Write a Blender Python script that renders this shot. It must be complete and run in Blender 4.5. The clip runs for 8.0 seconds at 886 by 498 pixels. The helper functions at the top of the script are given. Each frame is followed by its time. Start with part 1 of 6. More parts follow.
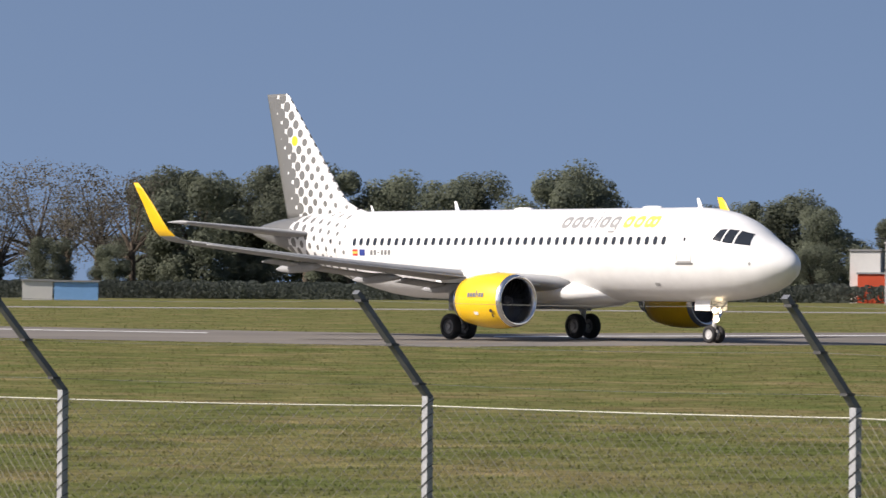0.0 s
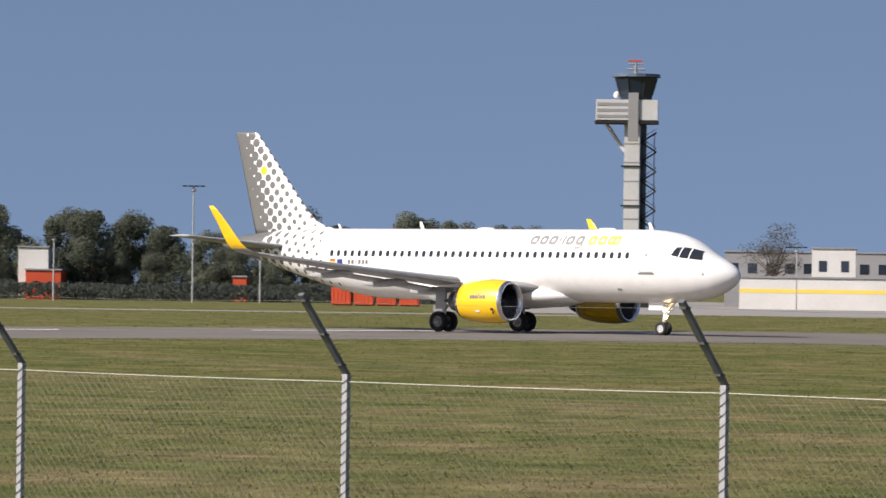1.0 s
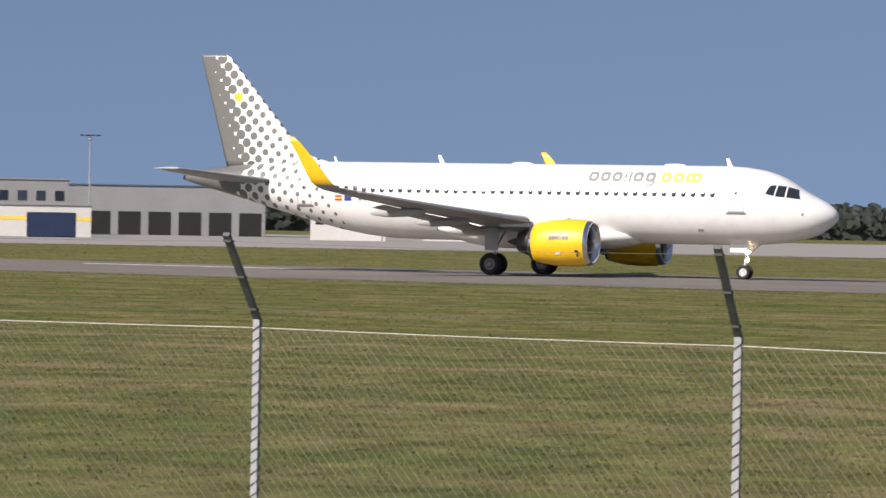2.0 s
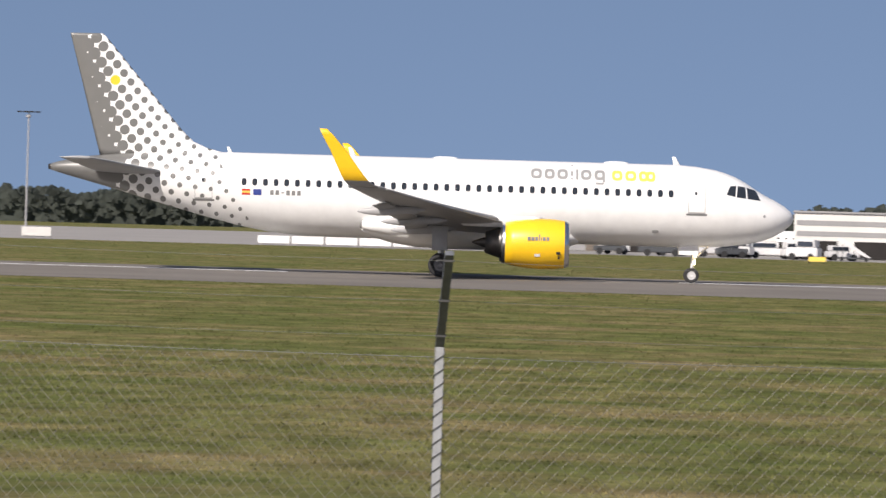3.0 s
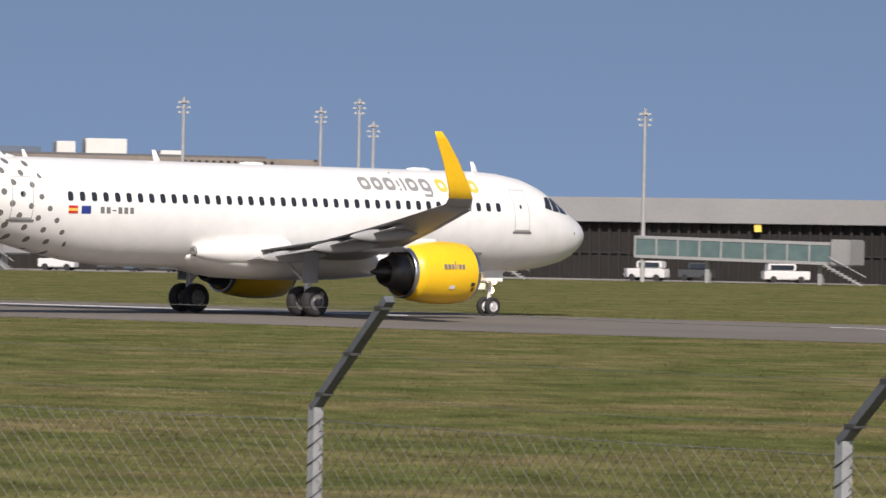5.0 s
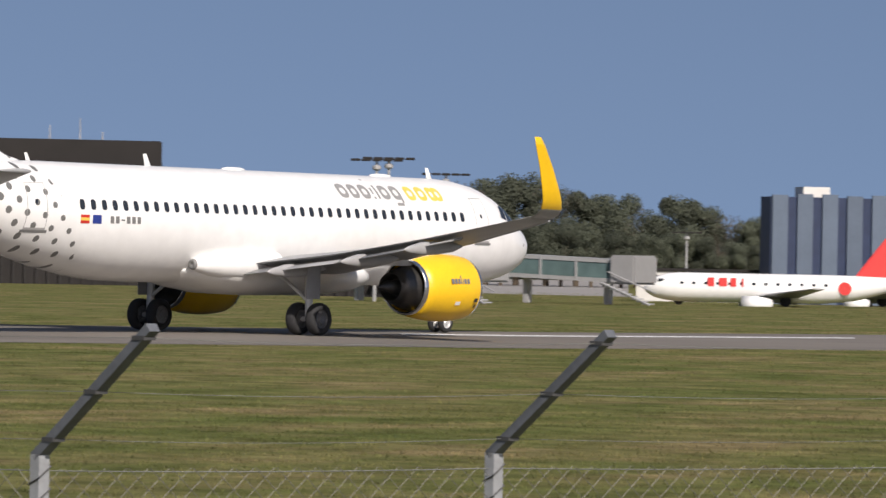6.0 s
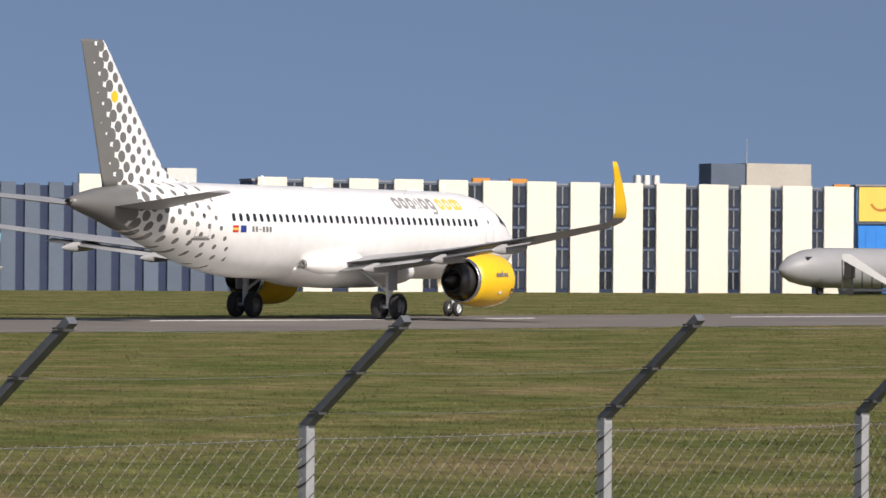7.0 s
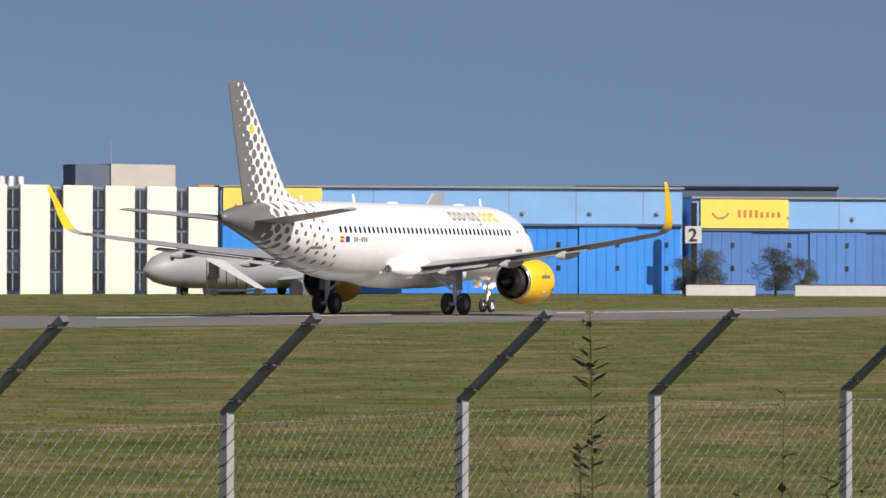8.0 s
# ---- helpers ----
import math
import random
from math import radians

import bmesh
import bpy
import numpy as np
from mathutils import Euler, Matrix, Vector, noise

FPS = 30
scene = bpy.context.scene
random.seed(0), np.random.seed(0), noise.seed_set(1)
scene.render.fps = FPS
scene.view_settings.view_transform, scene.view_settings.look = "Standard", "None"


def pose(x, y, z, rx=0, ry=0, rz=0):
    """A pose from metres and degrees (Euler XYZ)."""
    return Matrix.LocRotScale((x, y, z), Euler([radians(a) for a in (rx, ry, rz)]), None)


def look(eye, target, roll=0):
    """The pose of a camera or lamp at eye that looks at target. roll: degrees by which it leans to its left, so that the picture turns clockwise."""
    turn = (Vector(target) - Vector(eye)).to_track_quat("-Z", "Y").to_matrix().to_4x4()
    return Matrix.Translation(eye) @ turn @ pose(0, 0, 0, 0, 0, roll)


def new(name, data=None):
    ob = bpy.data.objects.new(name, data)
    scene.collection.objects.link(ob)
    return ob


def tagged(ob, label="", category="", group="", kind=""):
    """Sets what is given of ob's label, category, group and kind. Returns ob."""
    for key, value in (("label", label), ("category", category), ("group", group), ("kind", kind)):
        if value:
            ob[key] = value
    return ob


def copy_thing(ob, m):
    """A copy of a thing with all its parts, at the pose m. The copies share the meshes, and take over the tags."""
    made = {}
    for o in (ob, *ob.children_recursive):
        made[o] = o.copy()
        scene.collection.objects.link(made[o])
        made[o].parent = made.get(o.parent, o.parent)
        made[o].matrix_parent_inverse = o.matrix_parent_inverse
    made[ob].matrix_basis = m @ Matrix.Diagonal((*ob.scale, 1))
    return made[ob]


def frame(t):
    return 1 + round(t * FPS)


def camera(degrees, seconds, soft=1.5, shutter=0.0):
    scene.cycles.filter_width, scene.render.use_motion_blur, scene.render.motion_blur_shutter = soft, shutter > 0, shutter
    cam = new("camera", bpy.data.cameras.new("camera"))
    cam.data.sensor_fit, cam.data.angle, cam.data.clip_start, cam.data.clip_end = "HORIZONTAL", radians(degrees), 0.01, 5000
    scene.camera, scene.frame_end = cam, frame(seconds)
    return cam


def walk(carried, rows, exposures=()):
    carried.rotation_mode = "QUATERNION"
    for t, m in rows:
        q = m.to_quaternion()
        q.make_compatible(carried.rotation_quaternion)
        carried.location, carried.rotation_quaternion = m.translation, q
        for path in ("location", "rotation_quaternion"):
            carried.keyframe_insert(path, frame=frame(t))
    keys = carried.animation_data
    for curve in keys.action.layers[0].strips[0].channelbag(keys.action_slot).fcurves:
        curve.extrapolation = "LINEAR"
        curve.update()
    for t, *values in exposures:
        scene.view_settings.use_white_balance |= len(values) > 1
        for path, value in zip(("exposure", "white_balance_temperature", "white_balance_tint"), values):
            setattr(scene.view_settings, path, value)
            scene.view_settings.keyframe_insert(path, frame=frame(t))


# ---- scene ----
# camera: a spectator behind the fence, stepping back at first and panning with the airliner
EYE_Z = 2.613
# seconds, bearing of the view, and where the eye stands then
EYE_ROWS = [(0, -48.886, -6.98, 7.55), (0.5, -43.49, -3.84, 4.58), (1, -37.881, -0.64, 0.86), (1.5, -32.771, 0.0, 0.0), (8, 65.0, 0.0, 0.0)]
cam = camera(11.72, 8.0, soft=1.5, shutter=0.05)
# seconds, bearing (degrees, clockwise from +Y), tilt up, lean
CAM_ROWS = [
    (0, -48.886, 0.435, 0.38),
    (0.5, -43.490, 0.545, 0.54),
    (1, -37.881, 0.493, 0.79),
    (1.5, -32.771, 0.130, 0.87),
    (1.7, -30.418, -0.083, 0.87),
    (2, -26.236, -0.321, 0.99),
    (2.25, -22.216, -0.441, 1.17),
    (2.5, -17.904, -0.486, 1.37),
    (2.8, -12.605, -0.430, 1.56),
    (3, -9.041, -0.325, 1.64),
    (3.5, -0.924, -0.135, 1.53),
    (4, 8.022, -0.242, 1.35),
    (4.5, 16.990, -0.201, 1.45),
    (4.7, 20.601, -0.097, 1.24),
    (5, 25.851, 0.040, 1.02),
    (5.25, 30.117, 0.133, 0.92),
    (5.5, 34.414, 0.198, 0.91),
    (5.8, 39.787, 0.229, 0.99),
    (6, 43.530, 0.218, 1.11),
    (6.5, 51.899, 0.173, 0.65),
    (7, 56.671, 0.172, 0.44),
    (7.5, 61.135, 0.181, 0.52),
    (8, 65.090, 0.225, 0.16),
]


def eye_when(value, column):
    """Where the eye stands at a time (column 0) or while it looks that way (column 1)."""
    keys = [row[column] for row in EYE_ROWS]
    return Vector([float(np.interp(value, keys, [row[k] for row in EYE_ROWS])) for k in (2, 3)] + [0.0])


def polar(bearing, distance, z=0.0):
    a = radians(bearing)
    return Vector((distance * math.sin(a), distance * math.cos(a), z))


def spot(bearing, distance, z=0.0):
    """A place by its bearing and distance from the eye as it stands when it looks there."""
    return polar(bearing, distance, z) + eye_when(bearing, 1)


def aim(t, bearing, tilt, lean):
    a, b = radians(bearing), radians(tilt)
    way = Vector((math.sin(a) * math.cos(b), math.cos(a) * math.cos(b), math.sin(b)))
    eye = eye_when(t, 0) + Vector((0, 0, EYE_Z))
    return look(eye, eye + way * 100, lean)


walk(cam, [(t, aim(t, b, e, r)) for t, b, e, r in CAM_ROWS],
     exposures=[(0, 0.53, 6500, 16), (1.5, 0.42, 6500, 16), (3, 0.38, 6500, 16), (3.5, 0.3, 6500, 16), (6, 0.2, 6500, 16), (8, 0.22, 6500, 16)])

# seconds, x, y of the main gear, turn of the nose (degrees)
PLANE_ROWS = [
    (0, -153.54, 140.27, -0.64),
    (0.5, -155.82, 168.31, -0.66),
    (1, -152.11, 199.48, 0.27),
    (1.5, -135.11, 217.21, 1.85),
    (1.7, -119.69, 212.64, 2.85),
    (2, -98.33, 208.78, 4.19),
    (2.25, -81.69, 208.19, 5.20),
    (2.5, -65.68, 209.34, 6.22),
    (2.8, -46.86, 212.16, 7.64),
    (3, -34.29, 214.78, 8.71),
    (3.5, -4.24, 220.68, 11.66),
    (4, 27.69, 216.29, 14.15),
    (4.5, 50.00, 186.76, 15.48),
    (4.7, 57.83, 175.71, 15.50),
    (5, 67.33, 156.61, 14.66),
    (5.25, 73.22, 139.91, 13.29),
    (5.5, 79.15, 126.49, 11.66),
    (5.8, 90.53, 118.98, 9.85),
    (6, 102.49, 119.18, 8.82),
    (6.5, 130.70, 115.29, 5.73),
    (7, 159.78, 111.91, 3.92),
    (7.5, 184.14, 106.68, 1.88),
    (8, 207.82, 99.57, 0.41),
]

# ---- light ----
SUN_BEARING, SUN_HEIGHT = 203.0, 37.0
world = bpy.data.worlds.new("world")
scene.world = world
world.use_nodes = True
wn = world.node_tree
wn.nodes.clear()
sky = wn.nodes.new("ShaderNodeTexSky")
sky.sky_type = "NISHITA"
sky.sun_disc = False
sky.sun_elevation, sky.sun_rotation = radians(SUN_HEIGHT), radians(SUN_BEARING)
sky.altitude, sky.air_density, sky.dust_density, sky.ozone_density = 0, 1.0, 1.3, 0.4
w_co = wn.nodes.new("ShaderNodeTexCoord")
w_map = wn.nodes.new("ShaderNodeMapping")
w_map.inputs["Location"].default_value = (0, 0, 0.32)
w_bg = wn.nodes.new("ShaderNodeBackground")
w_bg.inputs["Strength"].default_value = 0.085
w_out = wn.nodes.new("ShaderNodeOutputWorld")
wn.links.new(w_co.outputs["Generated"], w_map.inputs["Vector"])
wn.links.new(w_map.outputs["Vector"], sky.inputs["Vector"])
wn.links.new(sky.outputs["Color"], w_bg.inputs["Color"])
wn.links.new(w_bg.outputs["Background"], w_out.inputs["Surface"])
sun_data = bpy.data.lights.new("sun", "SUN")
sun_data.energy, sun_data.angle, sun_data.color = 4.6, radians(0.5), (1.0, 0.94, 0.84)
sun = new("sun", sun_data)
sun.matrix_world = look(spot(SUN_BEARING, 100 * math.cos(radians(SUN_HEIGHT)), 100 * math.sin(radians(SUN_HEIGHT))), (0, 0, 0))

# ---- materials ----


def mat(name, color, rough=0.6, metal=0.0, var=0.12, scale=3.0, bump=0.0, fine=40.0, emit=0.0, rand=0.0, coat=0.0):
    """Principled surface with variation at two scales, some relief and, if asked, a tone of its own for each object."""
    m = bpy.data.materials.new(name)
    m.use_nodes = True
    nt = m.node_tree
    b = nt.nodes["Principled BSDF"]
    b.inputs["Roughness"].default_value, b.inputs["Metallic"].default_value = rough, metal
    b.inputs["Coat Weight"].default_value = coat
    co = nt.nodes.new("ShaderNodeTexCoord")
    big, small = nt.nodes.new("ShaderNodeTexNoise"), nt.nodes.new("ShaderNodeTexNoise")
    big.inputs["Scale"].default_value, small.inputs["Scale"].default_value = scale, fine
    big.inputs["Detail"].default_value = 6
    nt.links.new(co.outputs["Object"], big.inputs["Vector"])
    nt.links.new(co.outputs["Object"], small.inputs["Vector"])
    add = nt.nodes.new("ShaderNodeMath")
    add.operation = "MULTIPLY_ADD"
    add.inputs[1].default_value = 0.5
    nt.links.new(small.outputs["Fac"], add.inputs[0])
    nt.links.new(big.outputs["Fac"], add.inputs[2])
    span = nt.nodes.new("ShaderNodeMapRange")
    span.inputs["From Min"].default_value, span.inputs["From Max"].default_value = 0.45, 1.05
    span.inputs["To Min"].default_value, span.inputs["To Max"].default_value = 1 - var, 1 + var
    nt.links.new(add.outputs[0], span.inputs["Value"])
    last = span.outputs[0]
    if rand:
        info = nt.nodes.new("ShaderNodeObjectInfo")
        r = nt.nodes.new("ShaderNodeMapRange")
        r.inputs["To Min"].default_value, r.inputs["To Max"].default_value = 1 - rand, 1 + rand
        nt.links.new(info.outputs["Random"], r.inputs["Value"])
        mul = nt.nodes.new("ShaderNodeMath")
        mul.operation = "MULTIPLY"
        nt.links.new(last, mul.inputs[0])
        nt.links.new(r.outputs[0], mul.inputs[1])
        last = mul.outputs[0]
    tint = nt.nodes.new("ShaderNodeVectorMath")
    tint.operation = "SCALE"
    tint.inputs[0].default_value = color
    nt.links.new(last, tint.inputs["Scale"])
    nt.links.new(tint.outputs["Vector"], b.inputs["Base Color"])
    if bump:
        bm_ = nt.nodes.new("ShaderNodeBump")
        bm_.inputs["Strength"].default_value, bm_.inputs["Distance"].default_value = bump, 0.02
        nt.links.new(add.outputs[0], bm_.inputs["Height"])
        nt.links.new(bm_.outputs["Normal"], b.inputs["Normal"])
    if emit:
        b.inputs["Emission Color"].default_value, b.inputs["Emission Strength"].default_value = (*color, 1), emit
    return m


# ---- mesh helpers ----


def mesh_of(bm, name, material=None, smooth=False, clean=True):
    if clean:
        bmesh.ops.recalc_face_normals(bm, faces=bm.faces)
    me = bpy.data.meshes.new(name)
    bm.to_mesh(me)
    bm.free()
    if smooth:
        for p in me.polygons:
            p.use_smooth = True
    if material:
        for m in material if isinstance(material, (list, tuple)) else [material]:
            me.materials.append(m)
    return me


def part(name, bm, material, parent=None, label="", smooth=False):
    ob = new(name, mesh_of(bm, name, material, smooth))
    if parent:
        ob.parent = parent
    return tagged(ob, label)


def thing(name, label, category, group="", kind="", m=None):
    ob = new(name)
    ob.empty_display_size = 0.3
    if m is not None:
        ob.matrix_basis = m
    return tagged(ob, label, category, group, kind)


def box(bm, x0, x1, y0, y1, z0, z1, mi=0, m=None):
    v = [bm.verts.new((x, y, z)) for x in (x0, x1) for y in (y0, y1) for z in (z0, z1)]
    if m is not None:
        for w in v:
            w.co = m @ w.co
    for f in ((0, 1, 3, 2), (4, 6, 7, 5), (0, 4, 5, 1), (2, 3, 7, 6), (0, 2, 6, 4), (1, 5, 7, 3)):
        bm.faces.new([v[i] for i in f]).material_index = mi
    return bm


def boxed(x0, x1, y0, y1, z0, z1, bevel=0.0):
    bm = box(bmesh.new(), x0, x1, y0, y1, z0, z1)
    if bevel:
        bmesh.ops.bevel(bm, geom=bm.edges[:], offset=bevel, segments=2, affect="EDGES")
    return bm


def rod(bm, a, b, r0, r1=None, n=8, mi=0):
    """A round bar from a to b."""
    a, b = Vector(a), Vector(b)
    r1 = r0 if r1 is None else r1
    q = (b - a).to_track_quat("Z", "Y").to_matrix()
    rings = []
    for p, r in ((a, r0), (b, r1)):
        rings.append([bm.verts.new(p + q @ Vector((r * math.cos(k * math.tau / n), r * math.sin(k * math.tau / n), 0))) for k in range(n)])
    for k in range(n):
        bm.faces.new((rings[0][k], rings[0][(k + 1) % n], rings[1][(k + 1) % n], rings[1][k])).material_index = mi
    bm.faces.new(rings[0][::-1]).material_index = mi
    bm.faces.new(rings[1]).material_index = mi
    return bm


def loft(bm, rings, closed=True, caps=True, mi=0):
    vs = [[bm.verts.new(p) for p in r] for r in rings]
    n = len(vs[0])
    for a, b in zip(vs, vs[1:]):
        for k in range(n if closed else n - 1):
            bm.faces.new((a[k], a[(k + 1) % n], b[(k + 1) % n], b[k])).material_index = mi
    if caps and closed:
        bm.faces.new(vs[0][::-1]).material_index = mi
        bm.faces.new(vs[-1]).material_index = mi
    return bm


def lathe_x(bm, profile, n=32, y=0.0, z=0.0, mi=0, caps=False):
    """A turned body along x: profile rows (x, radius)."""
    return loft(bm, [[(x, y + r * math.cos(k * math.tau / n), z + r * math.sin(k * math.tau / n)) for k in range(n)] for x, r in profile], caps=caps, mi=mi)


def lathe_y(bm, profile, n=28, x=0.0, z=0.0, caps=False):
    return loft(bm, [[(x + r * math.cos(k * math.tau / n), y, z + r * math.sin(k * math.tau / n)) for k in range(n)] for y, r in profile], caps=caps)


def lathe_z(bm, profile, n=24, x=0.0, y=0.0, caps=True):
    return loft(bm, [[(x + r * math.cos(k * math.tau / n), y + r * math.sin(k * math.tau / n), z) for k in range(n)] for z, r in profile], caps=caps)

# ---- the airliner ----
NOSE = 17.71  # the nose lies this far before the main gear


def livery(name):
    """White paint with grey dots that grow towards the tail, and a grey tail cone."""
    m = bpy.data.materials.new(name)
    m.use_nodes = True
    nt = m.node_tree
    b = nt.nodes["Principled BSDF"]
    b.inputs["Roughness"].default_value = 0.38
    b.inputs["Coat Weight"].default_value = 0.3
    co = nt.nodes.new("ShaderNodeTexCoord")
    sp = nt.nodes.new("ShaderNodeSeparateXYZ")
    nt.links.new(co.outputs["Object"], sp.inputs[0])

    def mth(op, a, b_=None, c=None):
        n = nt.nodes.new("ShaderNodeMath")
        n.operation = op
        for k, v in enumerate((a, b_, c)):
            if v is None:
                continue
            if isinstance(v, (int, float)):
                n.inputs[k].default_value = v
            else:
                nt.links.new(v, n.inputs[k])
        return n.outputs[0]

    x, z = sp.outputs["X"], sp.outputs["Z"]
    s = mth("SUBTRACT", NOSE, x)
    # square lattice turned by some 51 degrees, through the yellow spot of the fin
    dx, dz = mth("ADD", x, 34.33 - NOSE), mth("SUBTRACT", z, 9.4)
    det = 0.355 * -0.36 - -0.44 * -0.43
    p = mth("DIVIDE", mth("SUBTRACT", mth("MULTIPLY", dx, -0.36), mth("MULTIPLY", dz, -0.43)), det)
    q = mth("DIVIDE", mth("SUBTRACT", mth("MULTIPLY", dz, 0.355), mth("MULTIPLY", dx, -0.44)), det)
    fp = mth("SUBTRACT", p, mth("ROUND", p))
    fq = mth("SUBTRACT", q, mth("ROUND", q))
    dist = mth("MULTIPLY", mth("SQRT", mth("ADD", mth("MULTIPLY", fp, fp), mth("MULTIPLY", fq, fq))), 0.563)
    # radius by the distance towards the trailing edge
    u = mth("SUBTRACT", s, mth("MULTIPLY", mth("SUBTRACT", mth("MAXIMUM", z, 5.7), 5.7), 0.27))
    v = mth("DIVIDE", mth("SUBTRACT", u, 27.0), 8.0)
    v5 = mth("POWER", mth("MAXIMUM", v, 0.0), 5.0)
    rad = mth("ADD", mth("MULTIPLY", v, 0.06), mth("ADD", mth("MULTIPLY", v5, 0.31), 0.094))
    dot = mth("LESS_THAN", dist, rad)
    start = mth("GREATER_THAN", mth("SUBTRACT", s, mth("MULTIPLY", z, 0.53)), 26.0)
    dot = mth("MULTIPLY", dot, start)
    cone = mth("MULTIPLY", mth("GREATER_THAN", mth("ADD", s, mth("MULTIPLY", z, 0.5)), 36.3), mth("LESS_THAN", z, 5.72))
    dot = mth("MAXIMUM", dot, cone)
    r2 = mth("SQRT", mth("ADD", mth("MULTIPLY", dx, dx), mth("MULTIPLY", dz, dz)))
    star = mth("LESS_THAN", r2, 0.25)
    ns = nt.nodes.new("ShaderNodeTexNoise")
    ns.inputs["Scale"].default_value, ns.inputs["Detail"].default_value = 1.6, 6
    nt.links.new(co.outputs["Object"], ns.inputs["Vector"])
    grime = nt.nodes.new("ShaderNodeMapRange")
    grime.inputs["From Min"].default_value, grime.inputs["From Max"].default_value = 0.3, 0.75
    grime.inputs["To Min"].default_value, grime.inputs["To Max"].default_value = 1.0, 0.9
    nt.links.new(ns.outputs["Fac"], grime.inputs["Value"])

    def mix(fac, a, c):
        n = nt.nodes.new("ShaderNodeMix")
        n.data_type = "RGBA"
        nt.links.new(fac, n.inputs["Factor"])
        for k, val in ((6, a), (7, c)):
            if isinstance(val, tuple):
                n.inputs[k].default_value = val
            else:
                nt.links.new(val, n.inputs[k])
        return n.outputs[2]

    col = mix(dot, (0.82, 0.82, 0.80, 1), (0.150, 0.150, 0.142, 1))
    col = mix(star, col, (0.85, 0.55, 0.02, 1))
    sc = nt.nodes.new("ShaderNodeVectorMath")
    sc.operation = "SCALE"
    nt.links.new(col, sc.inputs[0])
    nt.links.new(grime.outputs[0], sc.inputs["Scale"])
    nt.links.new(sc.outputs["Vector"], b.inputs["Base Color"])
    return m


M_LIVERY = livery("airliner_paint")
M_WHITE = mat("white_aircraft_paint", (0.80, 0.80, 0.78), 0.4, var=0.05, scale=1.2, fine=9, coat=0.3)
M_YELLOW = mat("yellow_aircraft_paint", (0.86, 0.52, 0.012), 0.38, var=0.06, scale=1.5, fine=12, coat=0.3)
M_WING = mat("grey_wing_paint", (0.31, 0.315, 0.32), 0.42, var=0.10, scale=0.9, fine=7)
# white fairings, their colour greyed to carry the wing's shade
M_FAIRING = mat("underwing_shaded_white", (0.34, 0.34, 0.34), 0.42, var=0.08, scale=1.2, fine=9)
M_METAL = mat("bare_metal_lip", (0.72, 0.72, 0.72), 0.22, 1.0, var=0.05)
M_DARKMETAL = mat("heat_stained_metal", (0.10, 0.095, 0.09), 0.42, 0.8, var=0.25, scale=2.5)
M_FAN = mat("fan_blade_metal", (0.05, 0.05, 0.055), 0.4, 0.6, var=0.2)
M_TYRE = mat("tyre_rubber", (0.022, 0.022, 0.023), 0.85, var=0.2, scale=6, bump=0.3)
M_RIM = mat("wheel_rim_grey", (0.55, 0.55, 0.54), 0.4, 0.3, var=0.15)
M_RIMDARK = mat("brake_dusted_rim", (0.16, 0.16, 0.16), 0.5, 0.3, var=0.2)
M_STRUT = mat("gear_strut_paint", (0.60, 0.60, 0.58), 0.4, 0.1, var=0.12)
M_PANE = mat("cabin_pane", (0.025, 0.03, 0.038), 0.12, var=0.1)
M_FRAMEGREY = mat("door_outline_grey", (0.33, 0.33, 0.32), 0.5, var=0.05)
M_TEXTGREY = mat("marking_grey", (0.17, 0.17, 0.165), 0.5, var=0.05)
M_TEXTYELLOW = mat("marking_yellow", (0.82, 0.53, 0.10), 0.45, var=0.05)
M_TEXTMID = mat("marking_mid_grey", (0.27, 0.27, 0.265), 0.5, var=0.05)
M_BLACK = mat("black_paint", (0.03, 0.03, 0.032), 0.5, var=0.1)
M_RED = mat("flag_red", (0.5, 0.03, 0.02), 0.5, var=0.05)
M_BLUEFLAG = mat("flag_blue", (0.02, 0.04, 0.22), 0.5, var=0.05)
M_LAMP = mat("taxi_lamp_glow", (1.0, 0.78, 0.45), 0.3, var=0.0, emit=9.0)

# station from the nose: bottom, top, half width
FUSE = [(0.0, 3.37, 3.39, 0.01), (0.06, 3.16, 3.6, 0.24), (0.2, 2.98, 3.77, 0.44), (0.5, 2.72, 4.0, 0.74), (1.0, 2.43, 4.28, 1.08),
        (1.5, 2.23, 4.52, 1.31), (2.0, 2.10, 4.82, 1.49), (2.5, 2.0, 5.14, 1.63), (3.0, 1.93, 5.40, 1.74), (3.5, 1.88, 5.58, 1.82),
        (4.0, 1.84, 5.72, 1.88), (5.0, 1.80, 5.87, 1.95), (6.0, 1.79, 5.93, 1.975), (9.0, 1.79, 5.93, 1.975), (13.0, 1.79, 5.93, 1.975),
        (18.0, 1.79, 5.93, 1.975), (23.0, 1.79, 5.93, 1.975), (25.0, 1.84, 5.93, 1.97), (26.5, 2.0, 5.93, 1.92), (28.0, 2.27, 5.93, 1.82),
        (30.0, 2.76, 5.91, 1.58), (32.0, 3.3, 5.85, 1.27), (34.0, 3.86, 5.72, 0.94), (35.5, 4.26, 5.56, 0.68), (36.6, 4.54, 5.36, 0.46),
        (37.2, 4.71, 5.2, 0.29), (37.46, 4.8, 5.12, 0.17)]


def section(s):
    for a, b in zip(FUSE, FUSE[1:]):
        if s <= b[0]:
            f = (s - a[0]) / (b[0] - a[0])
            lo, hi, w = (a[k] + (b[k] - a[k]) * f for k in (1, 2, 3))
            return (lo + hi) / 2, (hi - lo) / 2, w
    return 4.96, 0.15, 0.15


